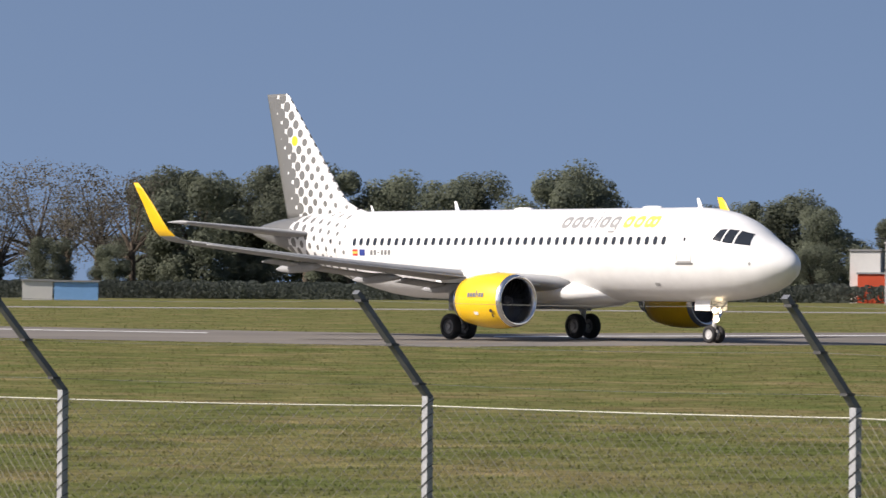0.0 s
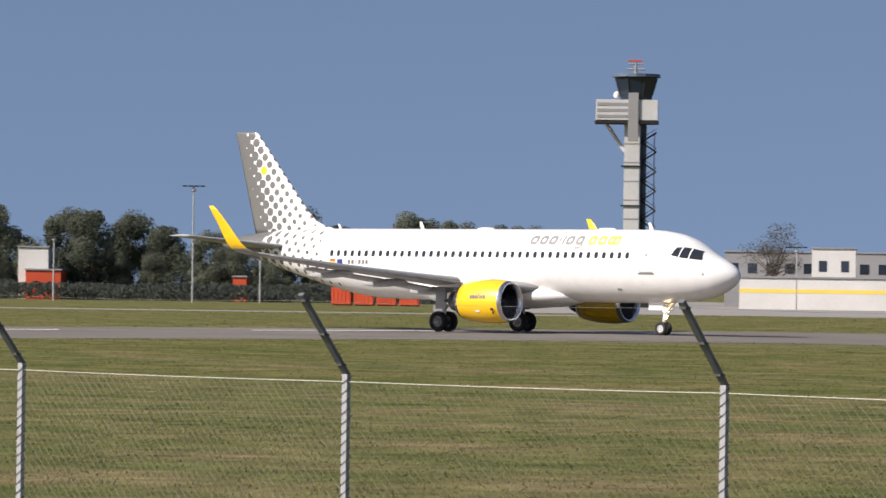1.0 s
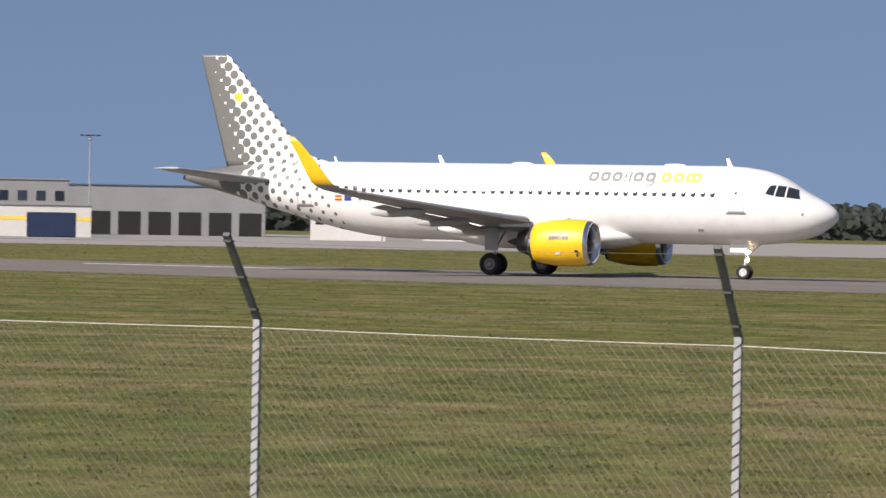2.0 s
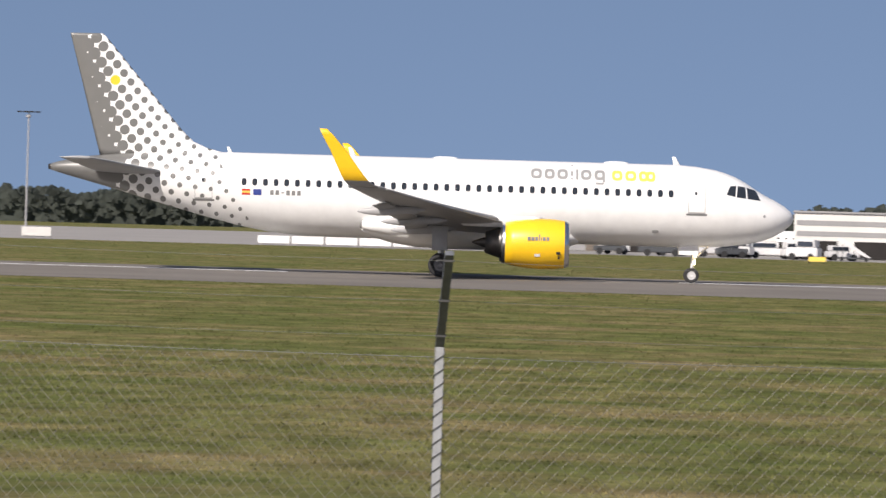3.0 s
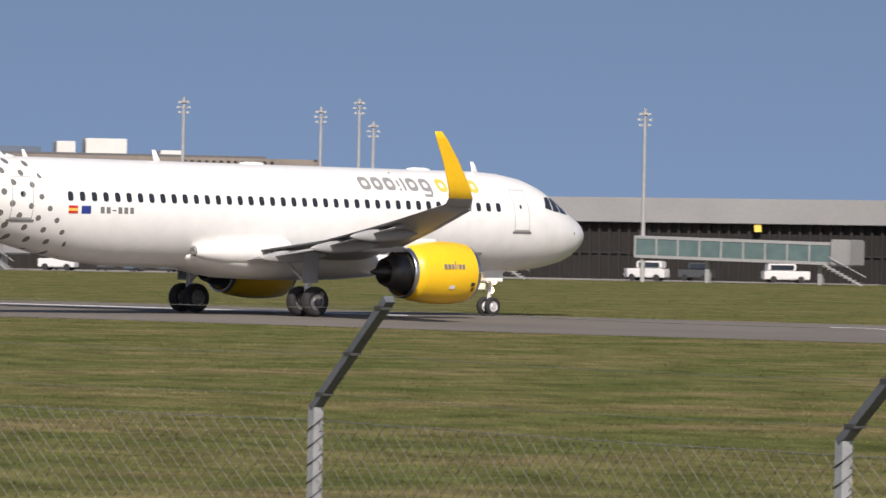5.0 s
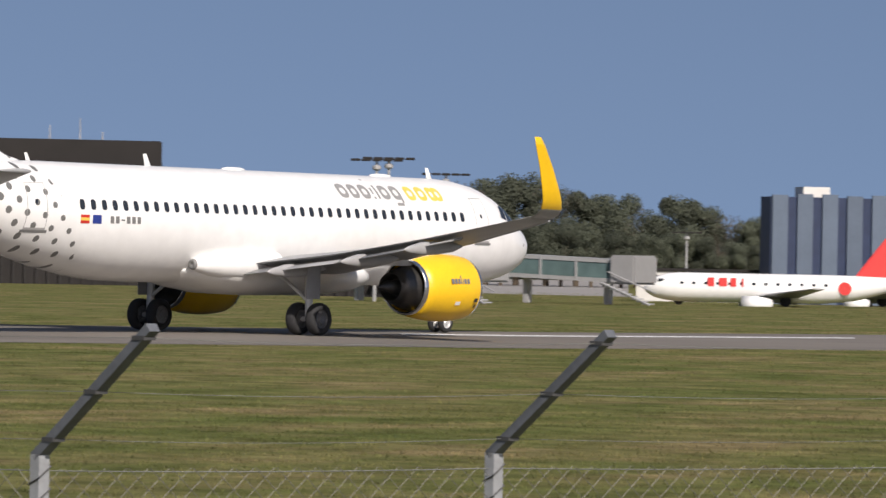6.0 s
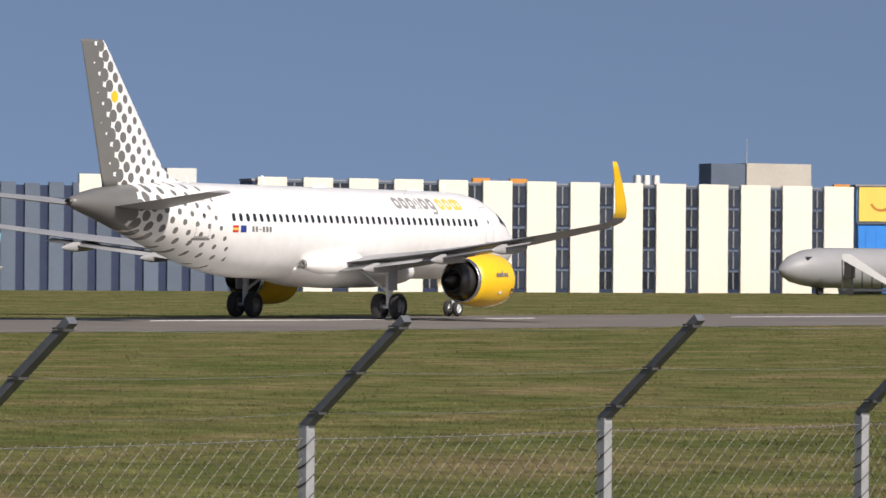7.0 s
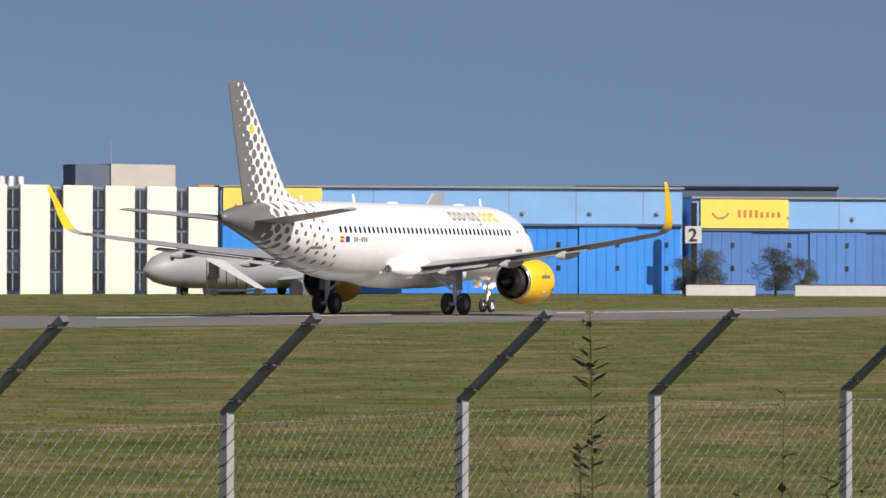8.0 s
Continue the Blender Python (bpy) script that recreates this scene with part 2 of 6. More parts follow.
def skin(s, z, side=-1, out=0.012):
    """A point on the skin at station s and height z."""
    zc, hh, w = section(s)
    e = max(-0.98, min(0.98, (z - zc) / hh))
    y = w * math.sqrt(1 - e * e)
    n = Vector((0, y / w ** 2, (z - zc) / hh ** 2)).normalized()
    return Vector((NOSE - s, side * (y + n.y * out), z + n.z * out))


def skin_patch(bm, corners, side=-1, out=0.012, nu=4, nv=3, mi=0):
    """A plate on the skin between four corners (station, height)."""
    (a, b, c, d) = corners
    grid = []
    for i in range(nu + 1):
        f = i / nu
        row = []
        for j in range(nv + 1):
            g = j / nv
            s = (a[0] * (1 - f) + b[0] * f) * (1 - g) + (d[0] * (1 - f) + c[0] * f) * g
            z = (a[1] * (1 - f) + b[1] * f) * (1 - g) + (d[1] * (1 - f) + c[1] * f) * g
            row.append(bm.verts.new(skin(s, z, side, out)))
        grid.append(row)
    for i in range(nu):
        for j in range(nv):
            bm.faces.new((grid[i][j], grid[i + 1][j], grid[i + 1][j + 1], grid[i][j + 1])).material_index = mi
    return bm


def oval_patch(s, z, ws, hz, side, out=0.014):
    bm = bmesh.new()
    c = bm.verts.new(skin(s, z, side, out + 0.006))
    ring = []
    for k in range(12):
        t = k * math.tau / 12
        e = 0.6
        cx = math.copysign(abs(math.cos(t)) ** e, math.cos(t)) * ws / 2
        cz = math.copysign(abs(math.sin(t)) ** e, math.sin(t)) * hz / 2
        ring.append(bm.verts.new(skin(s + cx, z + cz, side, out)))
    for k in range(12):
        bm.faces.new((c, ring[k], ring[(k + 1) % 12]))
    return bm


def foil(le, chord, thick, up, n=9):
    """An aerofoil ring: leading edge point, chord towards the tail, thickness along up."""
    xs = [0.5 * (1 - math.cos(math.pi * k / n)) for k in range(n + 1)]
    th = lambda x: 5 * thick * chord * (0.2969 * x ** 0.5 - 0.126 * x - 0.3516 * x * x + 0.2843 * x ** 3 - 0.1036 * x ** 4) + 0.008
    le, up = Vector(le), Vector(up).normalized()
    top = [le + Vector((-x * chord, 0, 0)) + up * th(x) for x in reversed(xs)]
    low = [le + Vector((-x * chord, 0, 0)) - up * th(x) * 0.8 for x in xs[1:]]
    return top + low[:-1]


def wing_le(y):
    return NOSE - (12.75 + (y - 1.98) * 0.527)


def wing_te(y):
    return NOSE - (18.85 + (0.2 * (y - 2) / 4.4 if y < 6.4 else 0.2 + (y - 6.4) * 0.286))


def wing_z(y):
    return 2.42 + (y - 2) * 0.089 + 0.55 * (y / 17) ** 2


def wheel(parent, x, y, r, w, name="wheel"):
    """A tyre on its rim, at its own axle so that it can roll."""
    hub = new(name)
    hub.empty_display_size = 0.1
    hub.parent = parent
    hub.matrix_basis = pose(x, y, r)
    bm = lathe_y(bmesh.new(), [(-w * 0.36, r * 0.56), (-w * 0.5, r * 0.66), (-w * 0.5, r * 0.84), (-w * 0.36, r * 0.96), (-w * 0.12, r),
                               (w * 0.12, r), (w * 0.36, r * 0.96), (w * 0.5, r * 0.84), (w * 0.5, r * 0.66), (w * 0.36, r * 0.56)], 32)
    part("tyre", bm, M_TYRE, hub, smooth=True)
    bm = lathe_y(bmesh.new(), [(-w * 0.3, 0.02), (-w * 0.36, r * 0.22), (-w * 0.22, r * 0.3), (-w * 0.22, r * 0.5), (-w * 0.38, r * 0.57),
                               (w * 0.38, r * 0.57), (w * 0.22, r * 0.5), (w * 0.22, r * 0.3), (w * 0.36, r * 0.22), (w * 0.3, 0.02)], 24, caps=True)
    for k in range(6):
        a = k * math.tau / 6
        for sd in (-1, 1):
            rod(bm, (r * 0.4 * math.cos(a), sd * w * 0.2, r * 0.4 * math.sin(a)), (r * 0.4 * math.cos(a), sd * w * 0.3, r * 0.4 * math.sin(a)), r * 0.06, n=6)
    part("rim", bm, M_RIMDARK if r > 0.5 else M_RIM, hub, "dusty wheel rim")
    return hub


def airliner():
    root = thing("airliner", "white twin-engine airliner with yellow engines and dotted grey tail", "aircraft")
    n = 48
    rings = []
    for a, b in zip(FUSE, FUSE[1:]):
        for f in ((0, 0.5) if b[0] - a[0] > 0.9 else (0,)):
            rings.append(a[0] + (b[0] - a[0]) * f)
    rings.append(FUSE[-1][0])
    body = []
    for s in rings:
        zc, hh, w = section(s)
        body.append([(NOSE - s, w * math.cos(k * math.tau / n), zc + hh * math.sin(k * math.tau / n)) for k in range(n)])
    part("fuselage", loft(bmesh.new(), body), M_LIVERY, root, "white fuselage with grey dots towards the tail", True)
    part("exhaust", lathe_x(bmesh.new(), [(NOSE - 37.44, 0.15), (NOSE - 37.6, 0.13), (NOSE - 37.55, 0.1), (NOSE - 37.3, 0.09)], 16, 0, 4.96), M_DARKMETAL, root, "dark exhaust at the tail cone", True)
    # belly fairing
    ring = []
    for s, lo, w, top in ((10.6, 1.85, 0.5, 2.2), (11.2, 1.7, 1.35, 2.5), (12.2, 1.5, 1.95, 2.75), (14, 1.38, 2.12, 2.95), (17, 1.36, 2.15, 3.0), (19, 1.42, 2.13, 2.95),
                      (20.2, 1.6, 2.02, 2.85), (21.1, 1.85, 1.75, 2.6), (21.7, 2.1, 1.3, 2.4)):
        ring.append([(NOSE - s, w * math.copysign(abs(math.cos(k * math.tau / 24)) ** 0.75, math.cos(k * math.tau / 24)), (lo + top) / 2 + (top - lo) / 2 * math.sin(k * math.tau / 24)) for k in range(24)])
    part("belly_fairing", loft(bmesh.new(), ring), M_WHITE, root, "white wing root fairing", True)
    for sd in (-1, 1):
        part("fairing_tip", lathe_x(bmesh.new(), [(NOSE - 17.2, 0.5), (NOSE - 19.2, 0.56), (NOSE - 20.4, 0.47), (NOSE - 21.2, 0.32), (NOSE - 21.65, 0.2), (NOSE - 21.74, 0.15), (NOSE - 21.66, 0.02)], 20, sd * 1.72, 2.46), M_WHITE, root, "tapering white rear end of the wing root fairing", True)
        part("outlet", lathe_x(bmesh.new(), [(NOSE - 21.67, 0.205), (NOSE - 21.75, 0.17), (NOSE - 21.78, 0.14), (NOSE - 21.7, 0.02)], 16, sd * 1.72, 2.46), M_TEXTGREY, root, "dark round outlet in the fairing", True)
    # fin
    fin = []
    for z, s0, s1 in ((5.6, 28.6, 35.02), (5.95, 28.95, 35.12), (6.1, 29.6, 35.16), (6.4, 30.3, 35.24), (7.0, 30.93, 35.4), (8.0, 31.78, 35.67), (9.5, 33.07, 36.07), (11.0, 34.35, 36.48), (11.6, 34.87, 36.64), (11.73, 35.05, 36.67)):
        c = s1 - s0
        fin.append(foil((NOSE - s0, 0, z), c, 0.10 if z > 6.2 else 0.07, (0, 1, 0)))
    part("fin", loft(bmesh.new(), fin), M_LIVERY, root, "tail fin with grey dots and a yellow spot", True)
    for sd in (-1, 1):
        st = [foil((NOSE - (31.3 + 0.62 * (y - 0.4)), sd * y, 4.72 + y * 0.105), (35.0 + 0.24 * y) - (31.3 + 0.62 * (y - 0.4)), 0.1, (0, 0, 1)) for y in (0.4, 1.2, 3.0, 5.0, 6.0, 6.22)]
        part("tailplane", loft(bmesh.new(), st), M_WING, root, "grey tailplane", True)
        # wing
        wr = []
        for y in (1.2, 2.0, 3.2, 4.8, 6.4, 8.5, 11, 13.5, 15.5, 16.7):
            le, te = wing_le(y), wing_te(y)
            wr.append(foil((le, sd * y, wing_z(y) + 0.1 * (1 - y / 17)), le - te, 0.145 - 0.045 * y / 17, (0, 0, 1)))
        part("wing", loft(bmesh.new(), wr), M_WING, root, "grey wing", True)
        slat = []
        for y in (3.0, 6.4, 11, 16.2):
            le, te = wing_le(y), wing_te(y)
            slat.append(foil((le + 0.16, sd * y, wing_z(y) - 0.04), 0.62 - 0.015 * y, 0.16, (0.25, 0, 1)))
        part("slat", loft(bmesh.new(), slat), M_WING, root, smooth=True)
        # flaps, a little lowered
        for y0, y1 in ((2.2, 6.2), (6.5, 12.6)):
            fl = []
            for y in (y0, (y0 + y1) / 2, y1):
                c = 1.35 - 0.045 * y
                fl.append(foil((wing_te(y) + 0.62, sd * y, wing_z(y) - 0.13), c, 0.12, (-0.17, 0, 1)))
                for k, v in enumerate(fl[-1]):
                    v.z -= max(0, (wing_te(y) + 0.62) - v.x) * 0.16
            part("flap", loft(bmesh.new(), fl), M_WING, root, "pale grey flap, slightly lowered", True)
        for y in (3.9, 7.6, 11.2):
            te, z = wing_te(y), wing_z(y)
            prof = [(te + 2.0, 0.03), (te + 1.5, 0.14), (te + 0.6, 0.2), (te - 0.3, 0.19), (te - 0.95, 0.1), (te - 1.25, 0.02)]
            bm = loft(bmesh.new(), [[(x, sd * y + r * 0.75 * math.cos(k * math.tau / 14), z - 0.22 - 0.14 * (te + 2 - x) / 3 + r * 1.2 * math.sin(k * math.tau / 14)) for k in range(14)] for x, r in prof])
            part("flap_track_fairing", bm, M_FAIRING, root, "white canoe-shaped flap fairing, greyed for the shade under the wing", True)
        # sharklet
        sh = []
        for y, z, s0, c in ((16.65, 4.245, 20.48, 1.5), (17.05, 4.34, 20.72, 1.42), (17.35, 4.52, 20.95, 1.33), (17.52, 4.8, 21.2, 1.22), (17.62, 5.2, 21.5, 1.1), (17.74, 5.9, 22.05, 0.86), (17.86, 6.6, 22.68, 0.6), (17.9, 6.87, 23.0, 0.38)):
            t = min(1, max(0, (y - 16.65) / 0.75))
            sh.append(foil((NOSE - s0 - c * 0.07, sd * y, z), c * 0.86, 0.09, (0, -sd * math.sin(t * 1.45), math.cos(t * 1.45))))
        bm = loft(bmesh.new(), sh)
        for f in bm.faces:
            c = f.calc_center_median()
            f.material_index = 1 if c.z > 4.5 else 0
        part("sharklet", bm, [M_WING, M_YELLOW], root, "upturned yellow wing tip", True)
        # engine
        ey, ez = sd * 5.75, 1.78
        eng = part("engine", lathe_x(bmesh.new(), [(NOSE - 11.62, 1.16), (NOSE - 12.1, 1.22), (NOSE - 12.8, 1.24), (NOSE - 13.5, 1.2), (NOSE - 14.1, 1.11), (NOSE - 14.55, 1.02), (NOSE - 14.55, 0.97), (NOSE - 14.0, 0.95)], 40, ey, ez), M_YELLOW, root, "yellow engine cowling", True)
        part("inlet_lip", lathe_x(bmesh.new(), [(NOSE - 12.3, 0.88), (NOSE - 11.8, 0.9), (NOSE - 11.5, 0.96), (NOSE - 11.39, 1.04), (NOSE - 11.45, 1.11), (NOSE - 11.63, 1.163)], 40, ey, ez), M_METAL, eng, "polished metal inlet lip", True)
        bm = bmesh.new()
        for k in range(24):
            a = k * math.tau / 24
            mm = Matrix.Translation((NOSE - 12.15, ey, ez)) @ Matrix.Rotation(a, 4, "X")
            vs = [bm.verts.new(mm @ Vector(p)) for p in ((0.06, -0.06, 0.25), (-0.06, 0.08, 0.25), (-0.1, 0.13, 0.88), (0.06, -0.1, 0.88))]
            bm.faces.new(vs)
        part("fan", bm, M_FAN, eng, "dark fan blades")
        part("spinner", lathe_x(bmesh.new(), [(NOSE - 11.8, 0.02), (NOSE - 11.95, 0.15), (NOSE - 12.2, 0.27), (NOSE - 12.3, 0.89), (NOSE - 12.4, 0.9)], 28, ey, ez), M_FAN, eng, smooth=True)
        part("core_nozzle", lathe_x(bmesh.new(), [(NOSE - 14.0, 0.94), (NOSE - 14.6, 0.8), (NOSE - 15.1, 0.66), (NOSE - 15.5, 0.52), (NOSE - 15.48, 0.48), (NOSE - 15.0, 0.45), (NOSE - 14.9, 0.3), (NOSE - 15.6, 0.24), (NOSE - 16.16, 0.04)], 32, ey, ez), M_DARKMETAL, eng, "dark metal exhaust nozzle", True)
        part("cowl_ring", lathe_x(bmesh.new(), [(NOSE - 14.53, 1.024), (NOSE - 14.66, 1.0), (NOSE - 14.72, 0.96), (NOSE - 14.6, 0.9)], 40, ey, ez), M_METAL, eng, "bare metal ring at the cowling's rear", True)
        pyl = []
        for z, s0, s1, w in ((2.55, 13.6, 16.6, 0.2), (2.95, 12.6, 17.0, 0.22), (3.1, 12.75, 17.2, 0.16)):
            pyl.append([(NOSE - s0, ey, z), (NOSE - s0 - 0.5, ey + w, z), (NOSE - s1 + 0.8, ey + w, z), (NOSE - s1, ey, z), (NOSE - s1 + 0.8, ey - w, z), (NOSE - s0 - 0.5, ey - w, z)])
        part("pylon", loft(bmesh.new(), pyl), M_WHITE, eng, "white engine pylon", True)
        for k, (u, w) in enumerate(((0.0, 0.15), (0.19, 0.15), (0.38, 0.13), (0.55, 0.06), (0.65, 0.05), (0.74, 0.14), (0.92, 0.14))):
            z0, z1, r = 0.16, 0.46 if k == 3 else 0.34, 1.255
            bm = bmesh.new()
            pts = [(NOSE - 13.45 + x, ey + sd * math.sqrt(r * r - zz * zz), ez + zz) for x, zz in ((u, z0), (u + w, z0), (u + w, z1), (u, z1))]
            bm.faces.new([bm.verts.new(q) for q in pts])
            part("cowling_bar", bm, M_TEXTGREY, eng, "small dark bar on the cowling")
        for u, z0, w, mt in ((0.35, -0.62, 0.28, M_WHITE), (1.42, -0.5, 0.2, M_BLACK), (1.5, -0.72, 0.1, M_BLACK)):
            bm = bmesh.new()
            pts = [(NOSE - 13.45 + x, ey + sd * math.sqrt(1.255 ** 2 - zz * zz), ez + zz) for x, zz in ((u, z0), (u + w, z0), (u + w, z0 + 0.13), (u, z0 + 0.13))]
            bm.faces.new([bm.verts.new(q) for q in pts])
            part("cowling_plate", bm, mt, eng, "small plate low on the cowling")
        # main gear
        gear = part("main_gear_leg", rod(rod(rod(bmesh.new(), (0, sd * 3.8, 0.58), (0.05, sd * 3.75, 2.6), 0.13, 0.16, 12), (0, sd * 3.8, 1.2), (0, sd * 2.2, 2.3), 0.07), (0.02, sd * 3.35, 0.58), (0.02, sd * 4.25, 0.58), 0.09), M_STRUT, root, "grey main landing gear leg")
        part("gear_door", boxed(-0.42, 0.34, sd * 4.02 - 0.03, sd * 4.02 + 0.03, 1.3, 2.5, 0.02), M_WING, gear, "grey gear door")
        for dy in (-0.46, 0.46):
            wheels.append((wheel(root, 0, sd * (3.8 + dy), 0.585, 0.42, "main_wheel"), 0, sd * (3.8 + dy), 0.585))
        # cabin windows, doors and markings of this side
        for k in range(41):
            part("cabin_window", oval_patch(6.28 + k * 0.5335, 4.45, 0.25, 0.36, sd), M_PANE, root)
        for s0, s1, z0, z1 in ((4.55, 5.4, 3.45, 5.2), (29.2, 30.1, 3.5, 5.15)):
            bm = bmesh.new()
            t = 0.05
            for c in (((s0, z0), (s1, z0), (s1, z0 + 2.2 * t), (s0, z0 + 2.2 * t)), ((s0, z1 - t / 2), (s1, z1 - t / 2), (s1, z1), (s0, z1)), ((s0, z0), (s0 + t / 2, z0), (s0 + t / 2, z1), (s0, z1)), ((s1 - t / 2, z0), (s1, z0), (s1, z1), (s1 - t / 2, z1))):
                skin_patch(bm, c, sd, 0.008, 4, 6)
            part("cabin_door", bm, M_FRAMEGREY, root, "outlined cabin door with a grey sill")
            part("door_sill", skin_patch(bmesh.new(), [(s0 - 0.1, z0 - 0.05), (s1 + 0.1, z0 - 0.05), (s1 + 0.1, z0 + 0.04), (s0 - 0.1, z0 + 0.04)], sd, 0.016, 4, 1), M_TEXTGREY, root, "dark sill below the cabin door")
            part("door_window", oval_patch((s0 + s1) / 2 + 0.05, 4.5, 0.12, 0.16, sd), M_PANE, root)
        # the lettering, as plain bars of its size and colours
        flip = -1 if sd < 0 else 1
        s_start = 13.3 if sd < 0 else 7.0
        zb = 5.02

        def bar(b_, u0, u1, z0, z1):
            skin_patch(b_, [(s_start + flip * u0, z0), (s_start + flip * u1, z0), (s_start + flip * u1, z1), (s_start + flip * u0, z1)], sd, 0.01, 2, 2)

        def ring_mark(b_, u, w, h, stroke=0.15):
            """A plain rounded ring on the skin."""
            rows = []
            for k in range(16):
                t = k * math.tau / 16
                c, n_ = math.cos(t), math.sin(t)
                c, n_ = math.copysign(abs(c) ** 0.7, c), math.copysign(abs(n_) ** 0.7, n_)
                rows.append([b_.verts.new(skin(s_start + flip * (u + w / 2 + c * (w / 2 - g)), zb + h / 2 + n_ * (h / 2 - g), sd, 0.01)) for g in (0, stroke)])
            for k in range(16):
                a, c = rows[k], rows[(k + 1) % 16]
                b_.faces.new((a[0], c[0], c[1], a[1]))

        bm, by = bmesh.new(), bmesh.new()
        for u, w in ((0.0, 0.56), (0.68, 0.52), (1.32, 0.54), (2.5, 0.54), (3.18, 0.54)):
            ring_mark(bm, u, w, 0.52)
        bar(bm, 2.0, 2.12, zb, zb + 0.74)
        bar(bm, 2.26, 2.38, zb, zb + 0.52)
        bar(bm, 3.6, 3.72, zb - 0.1, zb + 0.3)
        bar(bm, 3.24, 3.66, zb - 0.22, zb - 0.11)
        for u, w in ((4.05, 0.54), (4.72, 0.56), (5.4, 0.48), (5.76, 0.48)):
            ring_mark(by, u, w, 0.52)
        part("marking", bm, M_TEXTMID, root, "row of large grey marks on the fuselage")
        part("marking", by, M_TEXTYELLOW, root, "row of large yellow marks on the fuselage")
        for k in range(6):
            z0, z1 = (3.92, 3.97) if k == 2 else (3.83, 4.07)
            part("registration_bar", skin_patch(bmesh.new(), [(26.3 - k * 0.27, z0), (26.12 - k * 0.27, z0), (26.12 - k * 0.27, z1), (26.3 - k * 0.27, z1)], sd, 0.01, 1, 2), M_TEXTGREY, root, "small grey bar")
        bm = skin_patch(bmesh.new(), [(27.72, 3.8), (27.3, 3.8), (27.3, 4.1), (27.72, 4.1)], sd, 0.01, 2, 3)
        for f in bm.faces:
            f.material_index = 1 if 3.88 < f.calc_center_median().z < 4.02 else 0
        part("flag", bm, [M_RED, M_TEXTYELLOW], root, "small red and yellow flag")
        part("flag", skin_patch(bmesh.new(), [(27.15, 3.8), (26.73, 3.8), (26.73, 4.1), (27.15, 4.1)], sd, 0.01, 2, 2), M_BLUEFLAG, root, "small dark blue flag")
        # cockpit panes
        for c in (((1.75, 4.22), (2.42, 4.3), (2.45, 4.86), (1.98, 4.72)), ((2.5, 4.31), (2.98, 4.36), (2.92, 4.93), (2.53, 4.88)), ((3.05, 4.38), (3.5, 4.48), (3.3, 4.92), (3.0, 4.93))):
            part("cockpit_window", skin_patch(bmesh.new(), c, sd, 0.012, 4, 4), M_PANE, root, "dark cockpit pane", True)
        part("probe", oval_patch(1.55, 3.45, 0.12, 0.14, sd), M_FRAMEGREY, root)
        part("vent", oval_patch(7.0, 2.55, 0.34, 0.14, sd), M_FRAMEGREY, root)
    # aerials
    for s, h, c in ((5.85, 0.38, 0.36), (22.15, 0.4, 0.36), (28.4, 0.25, 0.25)):
        bl = [foil((NOSE - s + 0.1, 0, 5.88), c, 0.12, (0, 1, 0), 5), foil((NOSE - s - h * 0.45, 0, 5.95 + h), c * 0.5, 0.12, (0, 1, 0), 5)]
        part("aerial", loft(bmesh.new(), bl), M_WHITE, root, "white blade aerial", True)
    for s in (9.0, 17.6):
        part("dome_aerial", loft(bmesh.new(), [[(NOSE - s + r * 1.6 * math.cos(k * math.tau / 12), r * 0.6 * math.sin(k * math.tau / 12), z) for k in range(12)] for r, z in ((0.42, 5.9), (0.36, 5.98), (0.2, 6.02))]), M_WHITE, root, smooth=True)
    # nose gear
    ng = part("nose_gear_leg", rod(rod(rod(bmesh.new(), (NOSE - 5.07, 0, 0.38), (NOSE - 4.95, 0, 2.1), 0.085, 0.1, 12), (NOSE - 5.0, 0, 1.15), (NOSE - 4.1, 0, 2.0), 0.05), (NOSE - 5.07, -0.3, 0.38), (NOSE - 5.07, 0.3, 0.38), 0.06), M_STRUT, root, "pale grey nose gear leg")
    for sd in (-1, 1):
        part("gear_door", boxed(NOSE - 5.75, NOSE - 4.75, sd * 0.5 - 0.02, sd * 0.5 + 0.02, 1.4, 1.95, 0.02), M_WHITE, ng, "white nose gear door")
        lamp = lathe_x(bmesh.new(), [(NOSE - 4.98, 0.02), (NOSE - 4.93, 0.1), (NOSE - 4.86, 0.11)], 14, sd * 0.16, 1.42, caps=True)
        part("taxi_lamp", lamp, M_LAMP, ng, "lit taxi lamp", True)
        wheels.append((wheel(root, NOSE - 5.07, sd * 0.25, 0.385, 0.22, "nose_wheel"), NOSE - 5.07, sd * 0.25, 0.385))
    part("landing_lamp", lathe_x(bmesh.new(), [(NOSE - 4.99, 0.02), (NOSE - 4.95, 0.12), (NOSE - 4.88, 0.13)], 14, 0, 1.05, caps=True), M_LAMP, ng, "lit landing lamp", True)
    bm = boxed(NOSE - 4.9, NOSE - 4.86, -0.3, 0.3, 1.72, 1.95)
    part("marking_plate", bm, M_WHITE, ng, "white plate with small dark marks")
    return root


wheels = []
plane = airliner()
# ---- ground ----
M_GRASS = bpy.data.materials.new("mown_grass")


